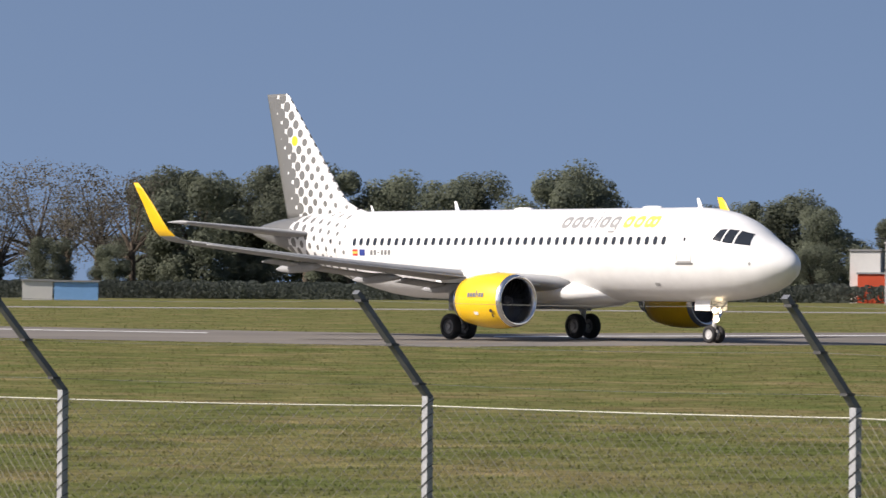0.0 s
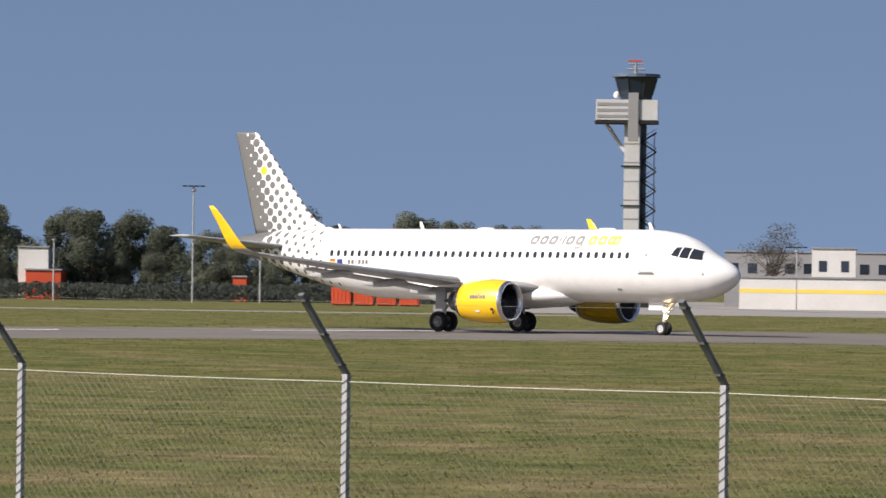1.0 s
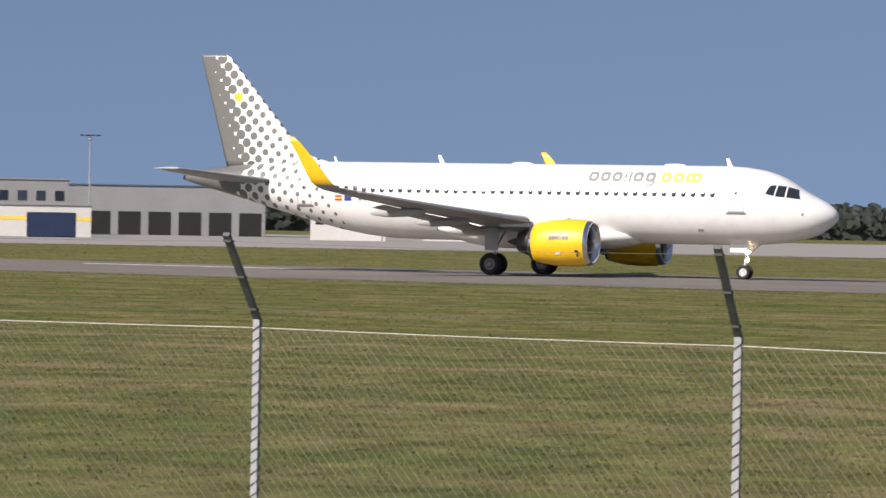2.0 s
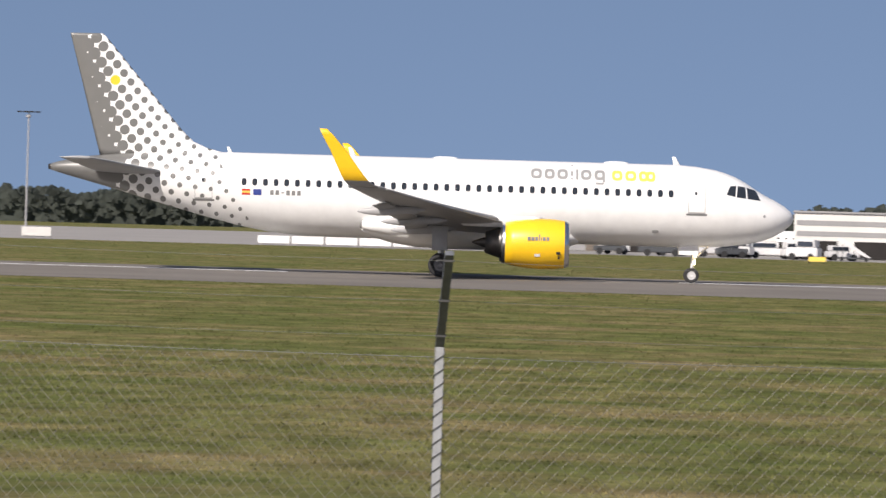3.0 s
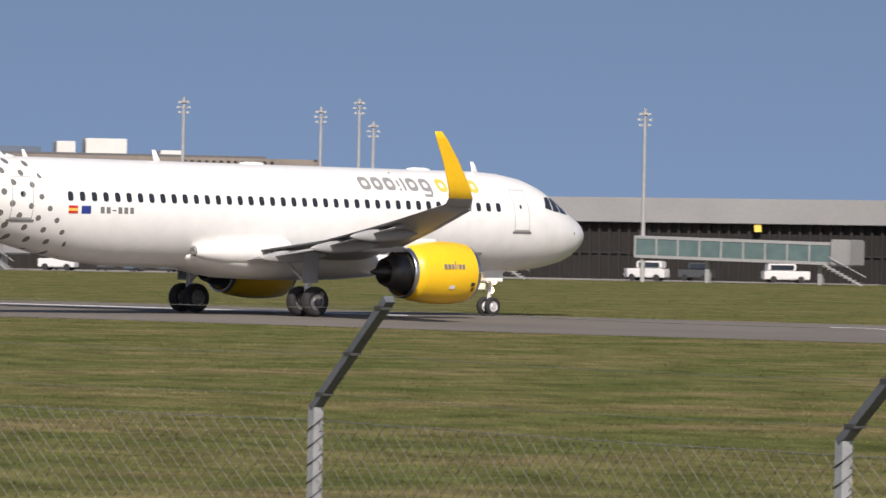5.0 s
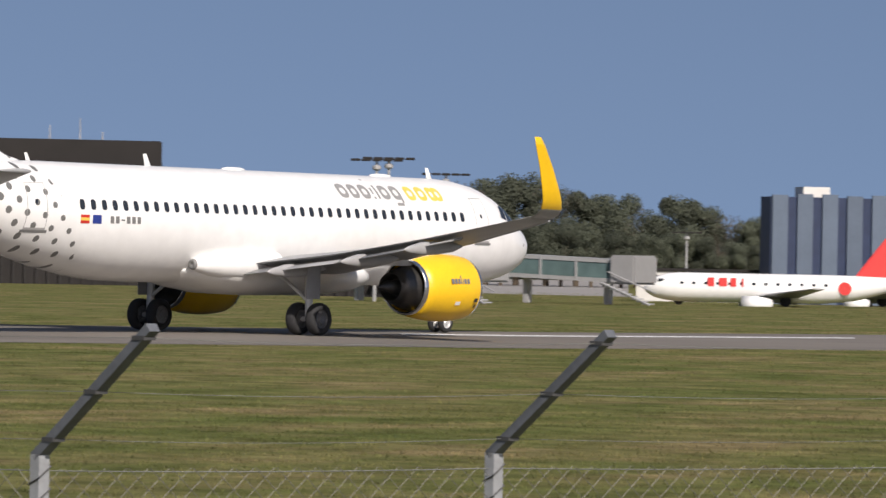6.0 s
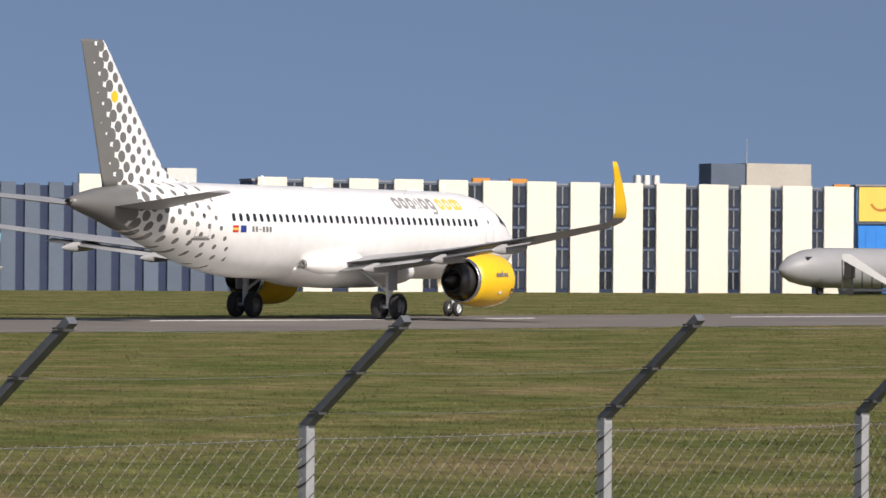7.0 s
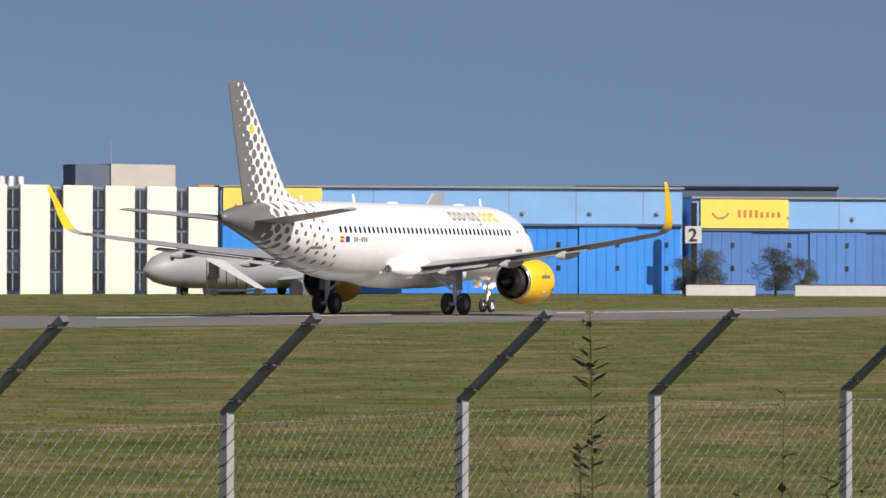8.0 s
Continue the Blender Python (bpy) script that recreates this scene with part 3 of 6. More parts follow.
def grass_material(m):
    m.use_nodes = True
    nt = m.node_tree
    b = nt.nodes["Principled BSDF"]
    b.inputs["Roughness"].default_value = 0.95
    b.inputs["Specular IOR Level"].default_value = 0.15
    co = nt.nodes.new("ShaderNodeTexCoord")

    def noise_at(scale, detail, stretch=(1, 1, 1)):
        mp = nt.nodes.new("ShaderNodeMapping")
        mp.inputs["Scale"].default_value = stretch
        n = nt.nodes.new("ShaderNodeTexNoise")
        n.inputs["Scale"].default_value, n.inputs["Detail"].default_value = scale, detail
        n.inputs["Roughness"].default_value = 0.65
        nt.links.new(co.outputs["Object"], mp.inputs["Vector"])
        nt.links.new(mp.outputs["Vector"], n.inputs["Vector"])
        return n.outputs["Fac"]

    def ramp(fac, stops):
        r = nt.nodes.new("ShaderNodeValToRGB")
        el = r.color_ramp.elements
        el[0].position, el[0].color = stops[0][0], (*stops[0][1], 1)
        el[1].position, el[1].color = stops[1][0], (*stops[1][1], 1)
        for p, c in stops[2:]:
            e = el.new(p)
            e.color = (*c, 1)
        nt.links.new(fac, r.inputs["Fac"])
        return r.outputs["Color"]

    broad = ramp(noise_at(0.22, 9, (0.7, 1, 1)), [(0.36, (0.163, 0.194, 0.058)), (0.64, (0.36, 0.288, 0.146)), (0.47, (0.218, 0.228, 0.080)), (0.55, (0.277, 0.253, 0.104))])
    fine = ramp(noise_at(0.9, 8, (1.0, 0.6, 1)), [(0.34, (0.6, 0.63, 0.57)), (0.66, (1.36, 1.36, 1.36))])
    straw = ramp(noise_at(0.5, 9, (0.7, 1, 1)), [(0.55, (0, 0, 0)), (0.72, (0.7, 0.7, 0.7))])
    mul = nt.nodes.new("ShaderNodeMix")
    mul.data_type, mul.blend_type = "RGBA", "MULTIPLY"
    mul.inputs["Factor"].default_value = 1
    nt.links.new(broad, mul.inputs[6])
    nt.links.new(fine, mul.inputs[7])
    mx = nt.nodes.new("ShaderNodeMix")
    mx.data_type = "RGBA"
    nt.links.new(straw, mx.inputs["Factor"])
    nt.links.new(mul.outputs[2], mx.inputs[6])
    mx.inputs[7].default_value = (0.31, 0.25, 0.13, 1)
    geo = nt.nodes.new("ShaderNodeNewGeometry")
    isl = nt.nodes.new("ShaderNodeMapRange")
    isl.inputs["To Min"].default_value, isl.inputs["To Max"].default_value = 0.8, 1.2
    nt.links.new(geo.outputs["Random Per Island"], isl.inputs["Value"])
    own = nt.nodes.new("ShaderNodeVectorMath")
    own.operation = "SCALE"
    nt.links.new(mx.outputs[2], own.inputs[0])
    nt.links.new(isl.outputs[0], own.inputs["Scale"])
    nt.links.new(own.outputs["Vector"], b.inputs["Base Color"])
    bp = nt.nodes.new("ShaderNodeBump")
    bp.inputs["Strength"].default_value, bp.inputs["Distance"].default_value = 0.7, 0.09
    nt.links.new(noise_at(3.5, 8), bp.inputs["Height"])
    nt.links.new(bp.outputs["Normal"], b.inputs["Normal"])
    tr, mxs, out = nt.nodes.new("ShaderNodeBsdfTranslucent"), nt.nodes.new("ShaderNodeMixShader"), nt.nodes["Material Output"]
    nt.links.new(own.outputs["Vector"], tr.inputs["Color"])
    mxs.inputs[0].default_value = 0.58
    nt.links.new(b.outputs[0], mxs.inputs[1])
    nt.links.new(tr.outputs[0], mxs.inputs[2])
    nt.links.new(mxs.outputs[0], out.inputs["Surface"])


grass_material(M_GRASS)
M_ASPHALT = mat("runway_asphalt", (0.155, 0.137, 0.115), 0.9, var=0.22, scale=0.12, fine=3.0, bump=0.1)
M_CONCRETE = mat("apron_concrete", (0.27, 0.255, 0.235), 0.9, var=0.14, scale=0.06, fine=0.8)
M_LINE = mat("white_runway_paint", (0.72, 0.72, 0.70), 0.7, var=0.15, scale=0.7)
M_STEEL = mat("galvanised_steel", (0.36, 0.37, 0.38), 0.55, 0.35, var=0.22, scale=7, fine=60)
M_WIRE = mat("galvanised_wire", (0.16, 0.165, 0.15), 0.7, 0.2, var=0.15)


def sheet(name, rows, material, z, label, kind="structure", fold=None):
    """A flat strip on the ground between rows of (bearing, inner, outer distance)."""
    bm = bmesh.new()
    vs = [[bm.verts.new(spot(b, r0, z)), bm.verts.new(spot(b, r1, z))] for b, r0, r1 in rows]
    for a, b in zip(vs, vs[1:]):
        bm.faces.new((a[0], a[1], b[1], b[0]))
    for f in bm.faces:
        if f.normal.z < 0:
            f.normal_flip()
    bm.normal_update()
    me = mesh_of(bm, name, material)
    ob = new(name, me)
    for p in me.polygons:
        if p.normal.z < 0:
            p.flip()
    return tagged(ob, label, name.replace("_", " "), kind=kind)


def ground():
    bm = bmesh.new()
    radii = [0, 8, 16, 30, 60, 120, 240, 480, 1000, 2200, 4800]
    n = 48
    c = bm.verts.new((0, 0, 0))
    rings = [[bm.verts.new((r * math.cos(k * math.tau / n), r * math.sin(k * math.tau / n), 0)) for k in range(n)] for r in radii[1:]]
    for k in range(n):
        bm.faces.new((c, rings[0][k], rings[0][(k + 1) % n]))
    for a, b in zip(rings, rings[1:]):
        for k in range(n):
            bm.faces.new((a[k], b[k], b[(k + 1) % n], a[(k + 1) % n]))
    tagged(part("ground", bm, M_GRASS), "mown airfield grass with dry yellowish patches", "ground", kind="structure")


RUNWAY = [
    (-74.94, 300.9, 388.3, 454.9),
    (-67.54, 234.8, 302.9, 354.9),
    (-60.13, 194.2, 250.6, 293.6),
    (-53.96, 171.0, 220.7, 258.6),
    (-49.03, 156.9, 202.4, 237.2),
    (-42.66, 177.2, 228.6, 267.9),
    (-37.34, 195.7, 252.5, 295.9),
    (-32.62, 200.0, 258.0, 302.4),
    (-28.08, 186.5, 240.6, 282.0),
    (-23.54, 178.5, 230.4, 269.9),
    (-18.99, 173.0, 223.2, 261.6),
    (-14.45, 169.6, 218.9, 256.5),
    (-9.91, 168.5, 217.4, 254.8),
    (-5.40, 169.1, 218.1, 255.6),
    (-0.88, 171.3, 221.0, 259.0),
    (3.76, 169.7, 218.9, 256.5),
    (8.46, 168.9, 218.0, 255.4),
    (13.80, 157.6, 203.4, 238.3),
    (19.46, 148.8, 192.0, 225.0),
    (27.33, 131.5, 169.6, 198.8),
    (35.60, 120.9, 156.0, 182.8),
    (44.74, 126.3, 163.0, 191.0),
    (54.81, 146.5, 189.0, 221.4),
    (64.88, 179.0, 230.9, 270.6),
    (69.92, 202.0, 260.6, 305.3),
    (74.96, 232.4, 299.8, 351.3),
    (79.99, 274.5, 354.1, 414.9),
    (85.03, 336.3, 433.9, 508.4),
    (88.39, 396.5, 511.6, 599.4),
]


def runway_at(bearing):
    """Near edge, centre line and far edge at that bearing."""
    for a, b in zip(RUNWAY, RUNWAY[1:]):
        if a[0] <= bearing <= b[0]:
            f = (bearing - a[0]) / (b[0] - a[0])
            near, mid, far = [a[k] + (b[k] - a[k]) * f for k in (1, 2, 3)]
            return near * (1.03 + min(0.07, abs(bearing) * 0.0014)), mid, far * 0.905
    return RUNWAY[-1][1:]


ground()
BEAR = [RUNWAY[0][0] + (RUNWAY[-1][0] - RUNWAY[0][0]) * k / 120 for k in range(121)]
sheet("runway", [(b, runway_at(b)[0], runway_at(b)[2]) for b in BEAR], M_ASPHALT, 0.012, "grey asphalt runway with worn tyre-darkened surface")
# bearings between which the dashes of the centre line lie
DASHES = [(-66, -60), (-57, -52), (-48.2, -43), (-40.4, -35), (-31, -25), (-19, -11.1), (-5.9, 1.7), (7.4, 13.6), (18.6, 25.4), (31, 37.5), (43, 49), (52.8, 57.9), (60.5, 64.4), (66.6, 69.5), (71.5, 74)]
for b0, b1 in DASHES:
    sheet("centre_line", [(b, runway_at(b)[1] - 1.1, runway_at(b)[1] + 1.1) for b in [b0 + (b1 - b0) * k / 24 for k in range(25)]], M_LINE, 0.02, "long white painted runway centre line dash")
sheet("apron", [(-38 + k * 1.4, 440 - (0 if k < 55 else min(70, (k - 55) * 7)), 900) for k in range(61)], M_CONCRETE, 0.01, "pale grey concrete apron before the terminal")
sheet("taxiway", [(-75 + k, 398, 412) for k in range(40)], M_CONCRETE, 0.012, "pale grey concrete taxiway")



def grass_tufts(name, rings, seed, label):
    """Real tufts on the sheet of grass: rows of (inner, outer distance, tufts per square metre, height)."""
    rg = np.random.RandomState(seed)
    verts, count = [], 0
    for r0, r1, dens, tall in rings:
        n = int(radians(139) * 0.5 * (r1 * r1 - r0 * r0) * dens)
        bear = rg.uniform(-62, 77, n)
        r = np.sqrt(rg.uniform(r0 * r0, r1 * r1, n))
        tab = np.array(RUNWAY)
        near = np.interp(bear, tab[:, 0], tab[:, 1]) * (1.03 + np.minimum(0.07, np.abs(bear) * 0.0014))
        far = np.interp(bear, tab[:, 0], tab[:, 3]) * 0.905
        keep = (r < near - 0.5) | (r > far + 0.5)
        keep &= ~((bear < -35.5) & (r > 397) & (r < 413))
        bear, r = bear[keep], r[keep]
        n = len(r)
        x = r * np.sin(np.radians(bear)) + np.interp(bear, [e[1] for e in EYE_ROWS], [e[2] for e in EYE_ROWS])
        y = r * np.cos(np.radians(bear)) + np.interp(bear, [e[1] for e in EYE_ROWS], [e[3] for e in EYE_ROWS])
        for k in range(3):
            a = rg.uniform(0, math.tau, n)
            w = tall * rg.uniform(0.35, 0.8, n)
            h = tall * rg.uniform(0.35, 1.0, n) ** 1.2
            ox, oy = rg.uniform(-0.5, 0.5, (2, n)) * tall
            lx, ly = rg.normal(0, 0.4, (2, n)) * h
            p = np.empty((n, 3, 3))
            p[:, 0] = np.stack([x + ox - np.cos(a) * w / 2, y + oy - np.sin(a) * w / 2, np.full(n, -0.01)], 1)
            p[:, 1] = np.stack([x + ox + np.cos(a) * w / 2, y + oy + np.sin(a) * w / 2, np.full(n, -0.01)], 1)
            p[:, 2] = np.stack([x + ox + lx, y + oy + ly, h], 1)
            verts.append(p.reshape(-1, 3))
    v = np.concatenate(verts)
    n = len(v)
    me = bpy.data.meshes.new(name)
    me.vertices.add(n)
    me.vertices.foreach_set("co", v.ravel())
    me.loops.add(n)
    me.loops.foreach_set("vertex_index", np.arange(n, dtype=np.int32))
    me.polygons.add(n // 3)
    me.polygons.foreach_set("loop_start", np.arange(0, n, 3, dtype=np.int32))
    me.polygons.foreach_set("loop_total", np.full(n // 3, 3, dtype=np.int32))
    me.update(calc_edges=True)
    me.materials.append(M_GRASS)
    return tagged(new(name, me), label, "grass", kind="stuff")


grass_tufts("grass", [(42, 80, 26, 0.05), (80, 200, 7, 0.056), (200, 440, 0.6, 0.09)], 5, "short rough airfield grass with dry stalks")

# ---- fence ----
# bearing and distance of each post
POSTS = [(-60.5, 39.6), (-57.6, 36.6), (-54.2, 33.7), (-50.22, 30.95), (-46.93, 30.23), (-43.18, 28.93), (-39.04, 26.71), (-34.23, 25.16), (-28.68, 23.41), (-22.3, 21.4), (-15.9, 19.7), (-9.05, 18.7), (-1.88, 19.1),
         (4.95, 18.2), (11.3, 18.2), (17.83, 16.2), (24.2, 14.6), (31.2, 12.7), (38.25, 11.7), (44.26, 12.3), (50.38, 13.1), (54.88, 13.95), (58.83, 14.85), (62.23, 15.65),
         (65.35, 17.1), (67.9, 17.95), (70.43, 18.75), (72.7, 19.8), (74.8, 21.0), (77, 22.2)]
BEND = 2.083


def fence_turn(bearing):
    """Direction of the fence at that bearing, degrees."""
    table = ((-80, 2), (-43, 2), (-39, 2), (-34, 1.5), (-28.6, 6), (-9, 13), (-2, 13), (5, 14.5), (11.5, 12.5), (18, 10), (38, 1.7), (44, 0.8), (50, -6.8), (55, -11), (59, -14), (62, -17), (66, -17), (68, -20), (80, -20))
    for (a, p), (b, q) in zip(table, table[1:]):
        if a <= bearing <= b:
            return p + (q - p) * (bearing - a) / (b - a)
    return -7


def post_points(bearing, r):
    foot = polar(bearing, r)
    inward = Matrix.Rotation(radians(fence_turn(bearing)), 3, "Z") @ Vector((0, -0.45, 0))
    rise = float(np.interp(bearing, (-47, -28, -9, 11, 40), (0.48, 0.46, 0.41, 0.39, 0.35)))
    return foot, foot + Vector((0, 0, BEND)), foot + inward + Vector((0, 0, BEND + rise))


def fence_post(bearing, r):
    foot, bend, tip = post_points(bearing, r)
    m = Matrix.Translation(foot) @ Matrix.Rotation(radians(fence_turn(bearing)), 4, "Z")
    root = thing("fence_post", "galvanised steel fence post with a slanting arm in shade-dark colour", "fence post", "posts of the airfield fence", m=m)
    loc = lambda p: m.inverted() @ p
    # angle section: one leg along the fence, one across it
    h, t, w = 0.0185, 0.006, 0.037
    bm = bmesh.new()
    ring = ((-h, -h), (h, -h), (h, -h + w), (h - t, -h + w), (h - t, -h + t), (-h + t, -h + t), (-h + t, -h + w), (-h, -h + w))
    loft(bm, [[(x, y, z) for x, y in ring] for z in (-0.3, BEND)])
    up = part("upright", bm, M_STEEL, root, "grey steel upright of open channel section")
    for k in range(33):
        z = 0.1 + k * 0.06
        tie = rod(bmesh.new(), (-0.021, -0.022, z), (0.021, -0.022, z + 0.03), 0.0025, n=4)
        rod(tie, (0.021, -0.022, z + 0.03), (0.022, 0.022, z + 0.05), 0.0025, n=4)
        rod(tie, (-0.021, -0.022, z), (-0.022, 0.022, z - 0.02), 0.0025, n=4)
        part("wire_tie", tie, M_TIE, up)
    p0, p1 = loc(bend), loc(tip)
    d = (p1 - p0).normalized()
    sx = Vector((1, 0, 0))
    ny = d.cross(sx).normalized()
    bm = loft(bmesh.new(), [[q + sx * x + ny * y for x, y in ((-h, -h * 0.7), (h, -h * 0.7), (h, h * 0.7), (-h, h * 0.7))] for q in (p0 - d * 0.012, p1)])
    arm = part("arm", bm, M_ARM, root, "slanting arm for the wires, coloured dark as its shaded underside")
    for f in (0.12, 0.5, 0.92):
        c = p0 + (p1 - p0) * f
        part("wire_clip", boxed(c.x - 0.0215, c.x + 0.0215, c.y - 0.024, c.y + 0.024, c.z - 0.006, c.z + 0.006), M_TIE, arm)
    return root


M_TIE = mat("dark_tie_wire", (0.07, 0.07, 0.07), 0.6, 0.3)
M_MESH = mat("chain_link_wire", (0.135, 0.13, 0.105), 0.65, 0.2, var=0.2)
M_TOPWIRE = mat("pale_top_wire", (0.44, 0.44, 0.36), 0.6, 0.2, var=0.2, scale=8)
# the arms' steel, darkened in colour for the shade on their undersides
M_ARM = mat("shade_darkened_steel", (0.135, 0.145, 0.16), 0.6, 0.3, var=0.25, scale=9)
for b, r in POSTS:
    fence_post(b, r)


def wire(name, pts, r, sag, label, material=M_WIRE):
    line = [Vector(pts[0])]
    for a, b in zip(pts, pts[1:]):
        line += [Vector(a).lerp(Vector(b), k / 6) - Vector((0, 0, sag * 4 * k / 6 * (1 - k / 6))) for k in range(1, 7)]
    rings = []
    for k, q in enumerate(line):
        d = (line[min(k + 1, len(line) - 1)] - line[max(k - 1, 0)]).normalized()
        side = d.cross(Vector((0, 0, 1))).normalized()
        up = side.cross(d)
        rings.append([q + side * r * math.cos(n * math.tau / 5) + up * r * math.sin(n * math.tau / 5) for n in range(5)])
    bm = loft(bmesh.new(), rings)
    return tagged(part(name, bm, material), label, "wire", "wires of the airfield fence")


ends = [post_points(b, r) for b, r in POSTS]
for f in (0.12, 0.5, 0.92):
    wire("fence_wire", [b.lerp(t, f) for _, b, t in ends], 0.0009, 0.012, "thin barbed wire strung along the fence arms")
tops = [b - Vector((0, 0, 0.045)) for _, b, _ in ends]
wire("top_wire", tops[:11], 0.0034, 0.006, "twisted pale top wire of the chain-link fence", M_TOPWIRE)
wire("top_wire", tops[10:], 0.0016, 0.006, "thin grey top wire of the chain-link fence")


def mesh_panel(p, q):
    """Chain-link wire between two posts: bars crossing at a diamond pitch."""
    bm = bmesh.new()
    width = (q - p).length
    u = (q - p) / width
    h, pitch, r = BEND - 0.04, 0.064, 0.0011
    side = Vector((-u.y, u.x, 0))
    k = -h
    while k < width:
        for sg in (1, -1):
            # bar from the foot at k rising one for one
            a0, a1 = max(0, k), min(width, k + h)
            if a1 - a0 < 0.02:
                continue
            z0, z1 = a0 - k, a1 - k
            if sg < 0:
                z0, z1 = h - z0, h - z1
            a, b = p + u * a0 + Vector((0, 0, z0)), p + u * a1 + Vector((0, 0, z1))
            off = side * (0.002 * sg)
            d = (b - a).normalized()
            nrm = d.cross(side)
            vs = [bm.verts.new(e + off + o) for e in (a, b) for o in (nrm * r, side * r - nrm * r * 0.6, -side * r - nrm * r * 0.6)]
            for i in range(3):
                j = (i + 1) % 3
                bm.faces.new((vs[i], vs[j], vs[3 + j], vs[3 + i]))
        k += pitch
    return bm


for (b0, r0), (b1, r1) in zip(POSTS, POSTS[1:]):
    tagged(part("chain_link", mesh_panel(polar(b0, r0), polar(b1, r1)), M_MESH), "galvanised chain-link mesh between two fence posts", "fence mesh", "panels of the airfield fence", "stuff")
# ---- trees ----
M_BARK = mat("tree_bark", (0.09, 0.07, 0.05), 0.9, var=0.3, scale=3, bump=0.4)
# leaf green, lightened and greyed in place of aerial haze
M_LEAF = mat("haze_paled_summer_leaves", (0.150, 0.168, 0.118), 0.8, var=0.28, scale=0.35, fine=3.0, rand=0.25)
M_LEAF_DRY = mat("thinning_autumn_leaves", (0.17, 0.155, 0.12), 0.85, var=0.35, scale=0.4, fine=3.0, rand=0.15)
M_WOODS = mat("distant_woods", (0.10, 0.115, 0.098), 0.9, var=0.4, scale=0.05, fine=0.6)


def let_light_through(m, share):
    """Leaves pass part of the light on to their far side."""
    nt = m.node_tree
    b, out = nt.nodes["Principled BSDF"], nt.nodes["Material Output"]
    tr, mx = nt.nodes.new("ShaderNodeBsdfTranslucent"), nt.nodes.new("ShaderNodeMixShader")
    nt.links.new(b.inputs["Base Color"].links[0].from_socket, tr.inputs["Color"])
    mx.inputs[0].default_value = share
    nt.links.new(b.outputs[0], mx.inputs[1])
    nt.links.new(tr.outputs[0], mx.inputs[2])
    nt.links.new(mx.outputs[0], out.inputs["Surface"])


for m in (M_LEAF, M_LEAF_DRY, M_WOODS):
    let_light_through(m, 0.6)


def tree_mesh(rng, height, width, leaves, material, seedlabel, bare=False):
    """A tapered trunk with limbs, and a crown of small leaf clumps in uneven lobes."""
    root = thing("tree", seedlabel, "tree", "trees behind the airfield")
    bm = rod(bmesh.new(), (0, 0, -0.3), (0.1, 0, height * 0.45), 0.034 * height, 0.02 * height, 9)
    lobes = []
    for k in range(19):
        a = rng.uniform(0, math.tau)
        h = rng.uniform(0.30 if bare else 0.16, 0.93)
        spread = width * 0.5 * (1 - abs(h - 0.5) * 1.05) * rng.uniform(0.35, 0.95)
        c = Vector((math.cos(a) * spread, math.sin(a) * spread, height * h))
        lobes.append((c, width * rng.uniform(0.13, 0.24)))
        base = Vector((0.1, 0, height * rng.uniform(0.25, 0.45)))
        rod(bm, base, base.lerp(c, 0.9), 0.011 * height, 0.003 * height, 6)
    lobes.append((Vector((0, 0, height * 0.9)), width * 0.15))
    lobes.append((Vector((0, 0, height * 0.55)), width * 0.3))
    part("trunk", bm, M_BARK, root, "brown trunk and limbs")
    verts, faces = [], []
    for k in range(leaves):
        c, r = rng.choice(lobes)
        d = Vector((rng.gauss(0, 1), rng.gauss(0, 1), rng.gauss(0, 1))).normalized()
        p = c + d * r * (rng.random() ** 0.35) * Vector((1, 1, 0.85)).length / 1.7
        if p.z < height * 0.12:
            continue
        size = rng.uniform(0.11, 0.25) * (0.7 if bare else 1.0) * height / 16
        u = Vector((rng.gauss(0, 1), rng.gauss(0, 1), rng.gauss(0, 0.7))).normalized()
        u = (u - d * u.dot(d) * 0.7).normalized()
        w = u.cross(d).normalized()
        n = len(verts)
        for q in (u * size, w * size * 0.9 + u * size * 0.2, -u * size * 0.8 + w * 0.2 * size, -w * size):
            verts.append(p + q + d * rng.uniform(-0.1, 0.1))
        faces += [(n, n + 1, n + 2), (n, n + 2, n + 3)]
    me = bpy.data.meshes.new("crown")
    me.from_pydata(verts, [], faces)
    me.materials.append(material)
    crown = new("crown", me)
    crown.parent = root
    tagged(crown, "uneven crown of many small leaf clumps")
    return root


rng = random.Random(7)
kinds = [tree_mesh(rng, 16, w, 21000, M_LEAF, "broad green deciduous tree at the airfield edge") for w in (12, 14, 16, 13)]
thin = [tree_mesh(rng, 16, w, 3400, M_LEAF_DRY, "thinly leaved tree with pale dry foliage", True) for w in (12, 15)]
shrub_kind = tree_mesh(rng, 4, 4.4, 5200, M_LEAF, "dense green bush beside the hangar")
shrub_kind["category"], shrub_kind["group"] = "bush", "bushes beside the hangar"
used = set()


def plant(src, bearing, distance, height, base_height=16.0, turn=None):
    k = height / base_height
    m = Matrix.Translation(spot(bearing, distance)) @ Matrix.Rotation(rng.uniform(0, 6.28) if turn is None else turn, 4, "Z")
    if src.name in used:
        ob = copy_thing(src, m)
    else:
        ob = src
        ob.matrix_basis = m
        used.add(src.name)
    ob.scale = (k, k, k)
    return ob


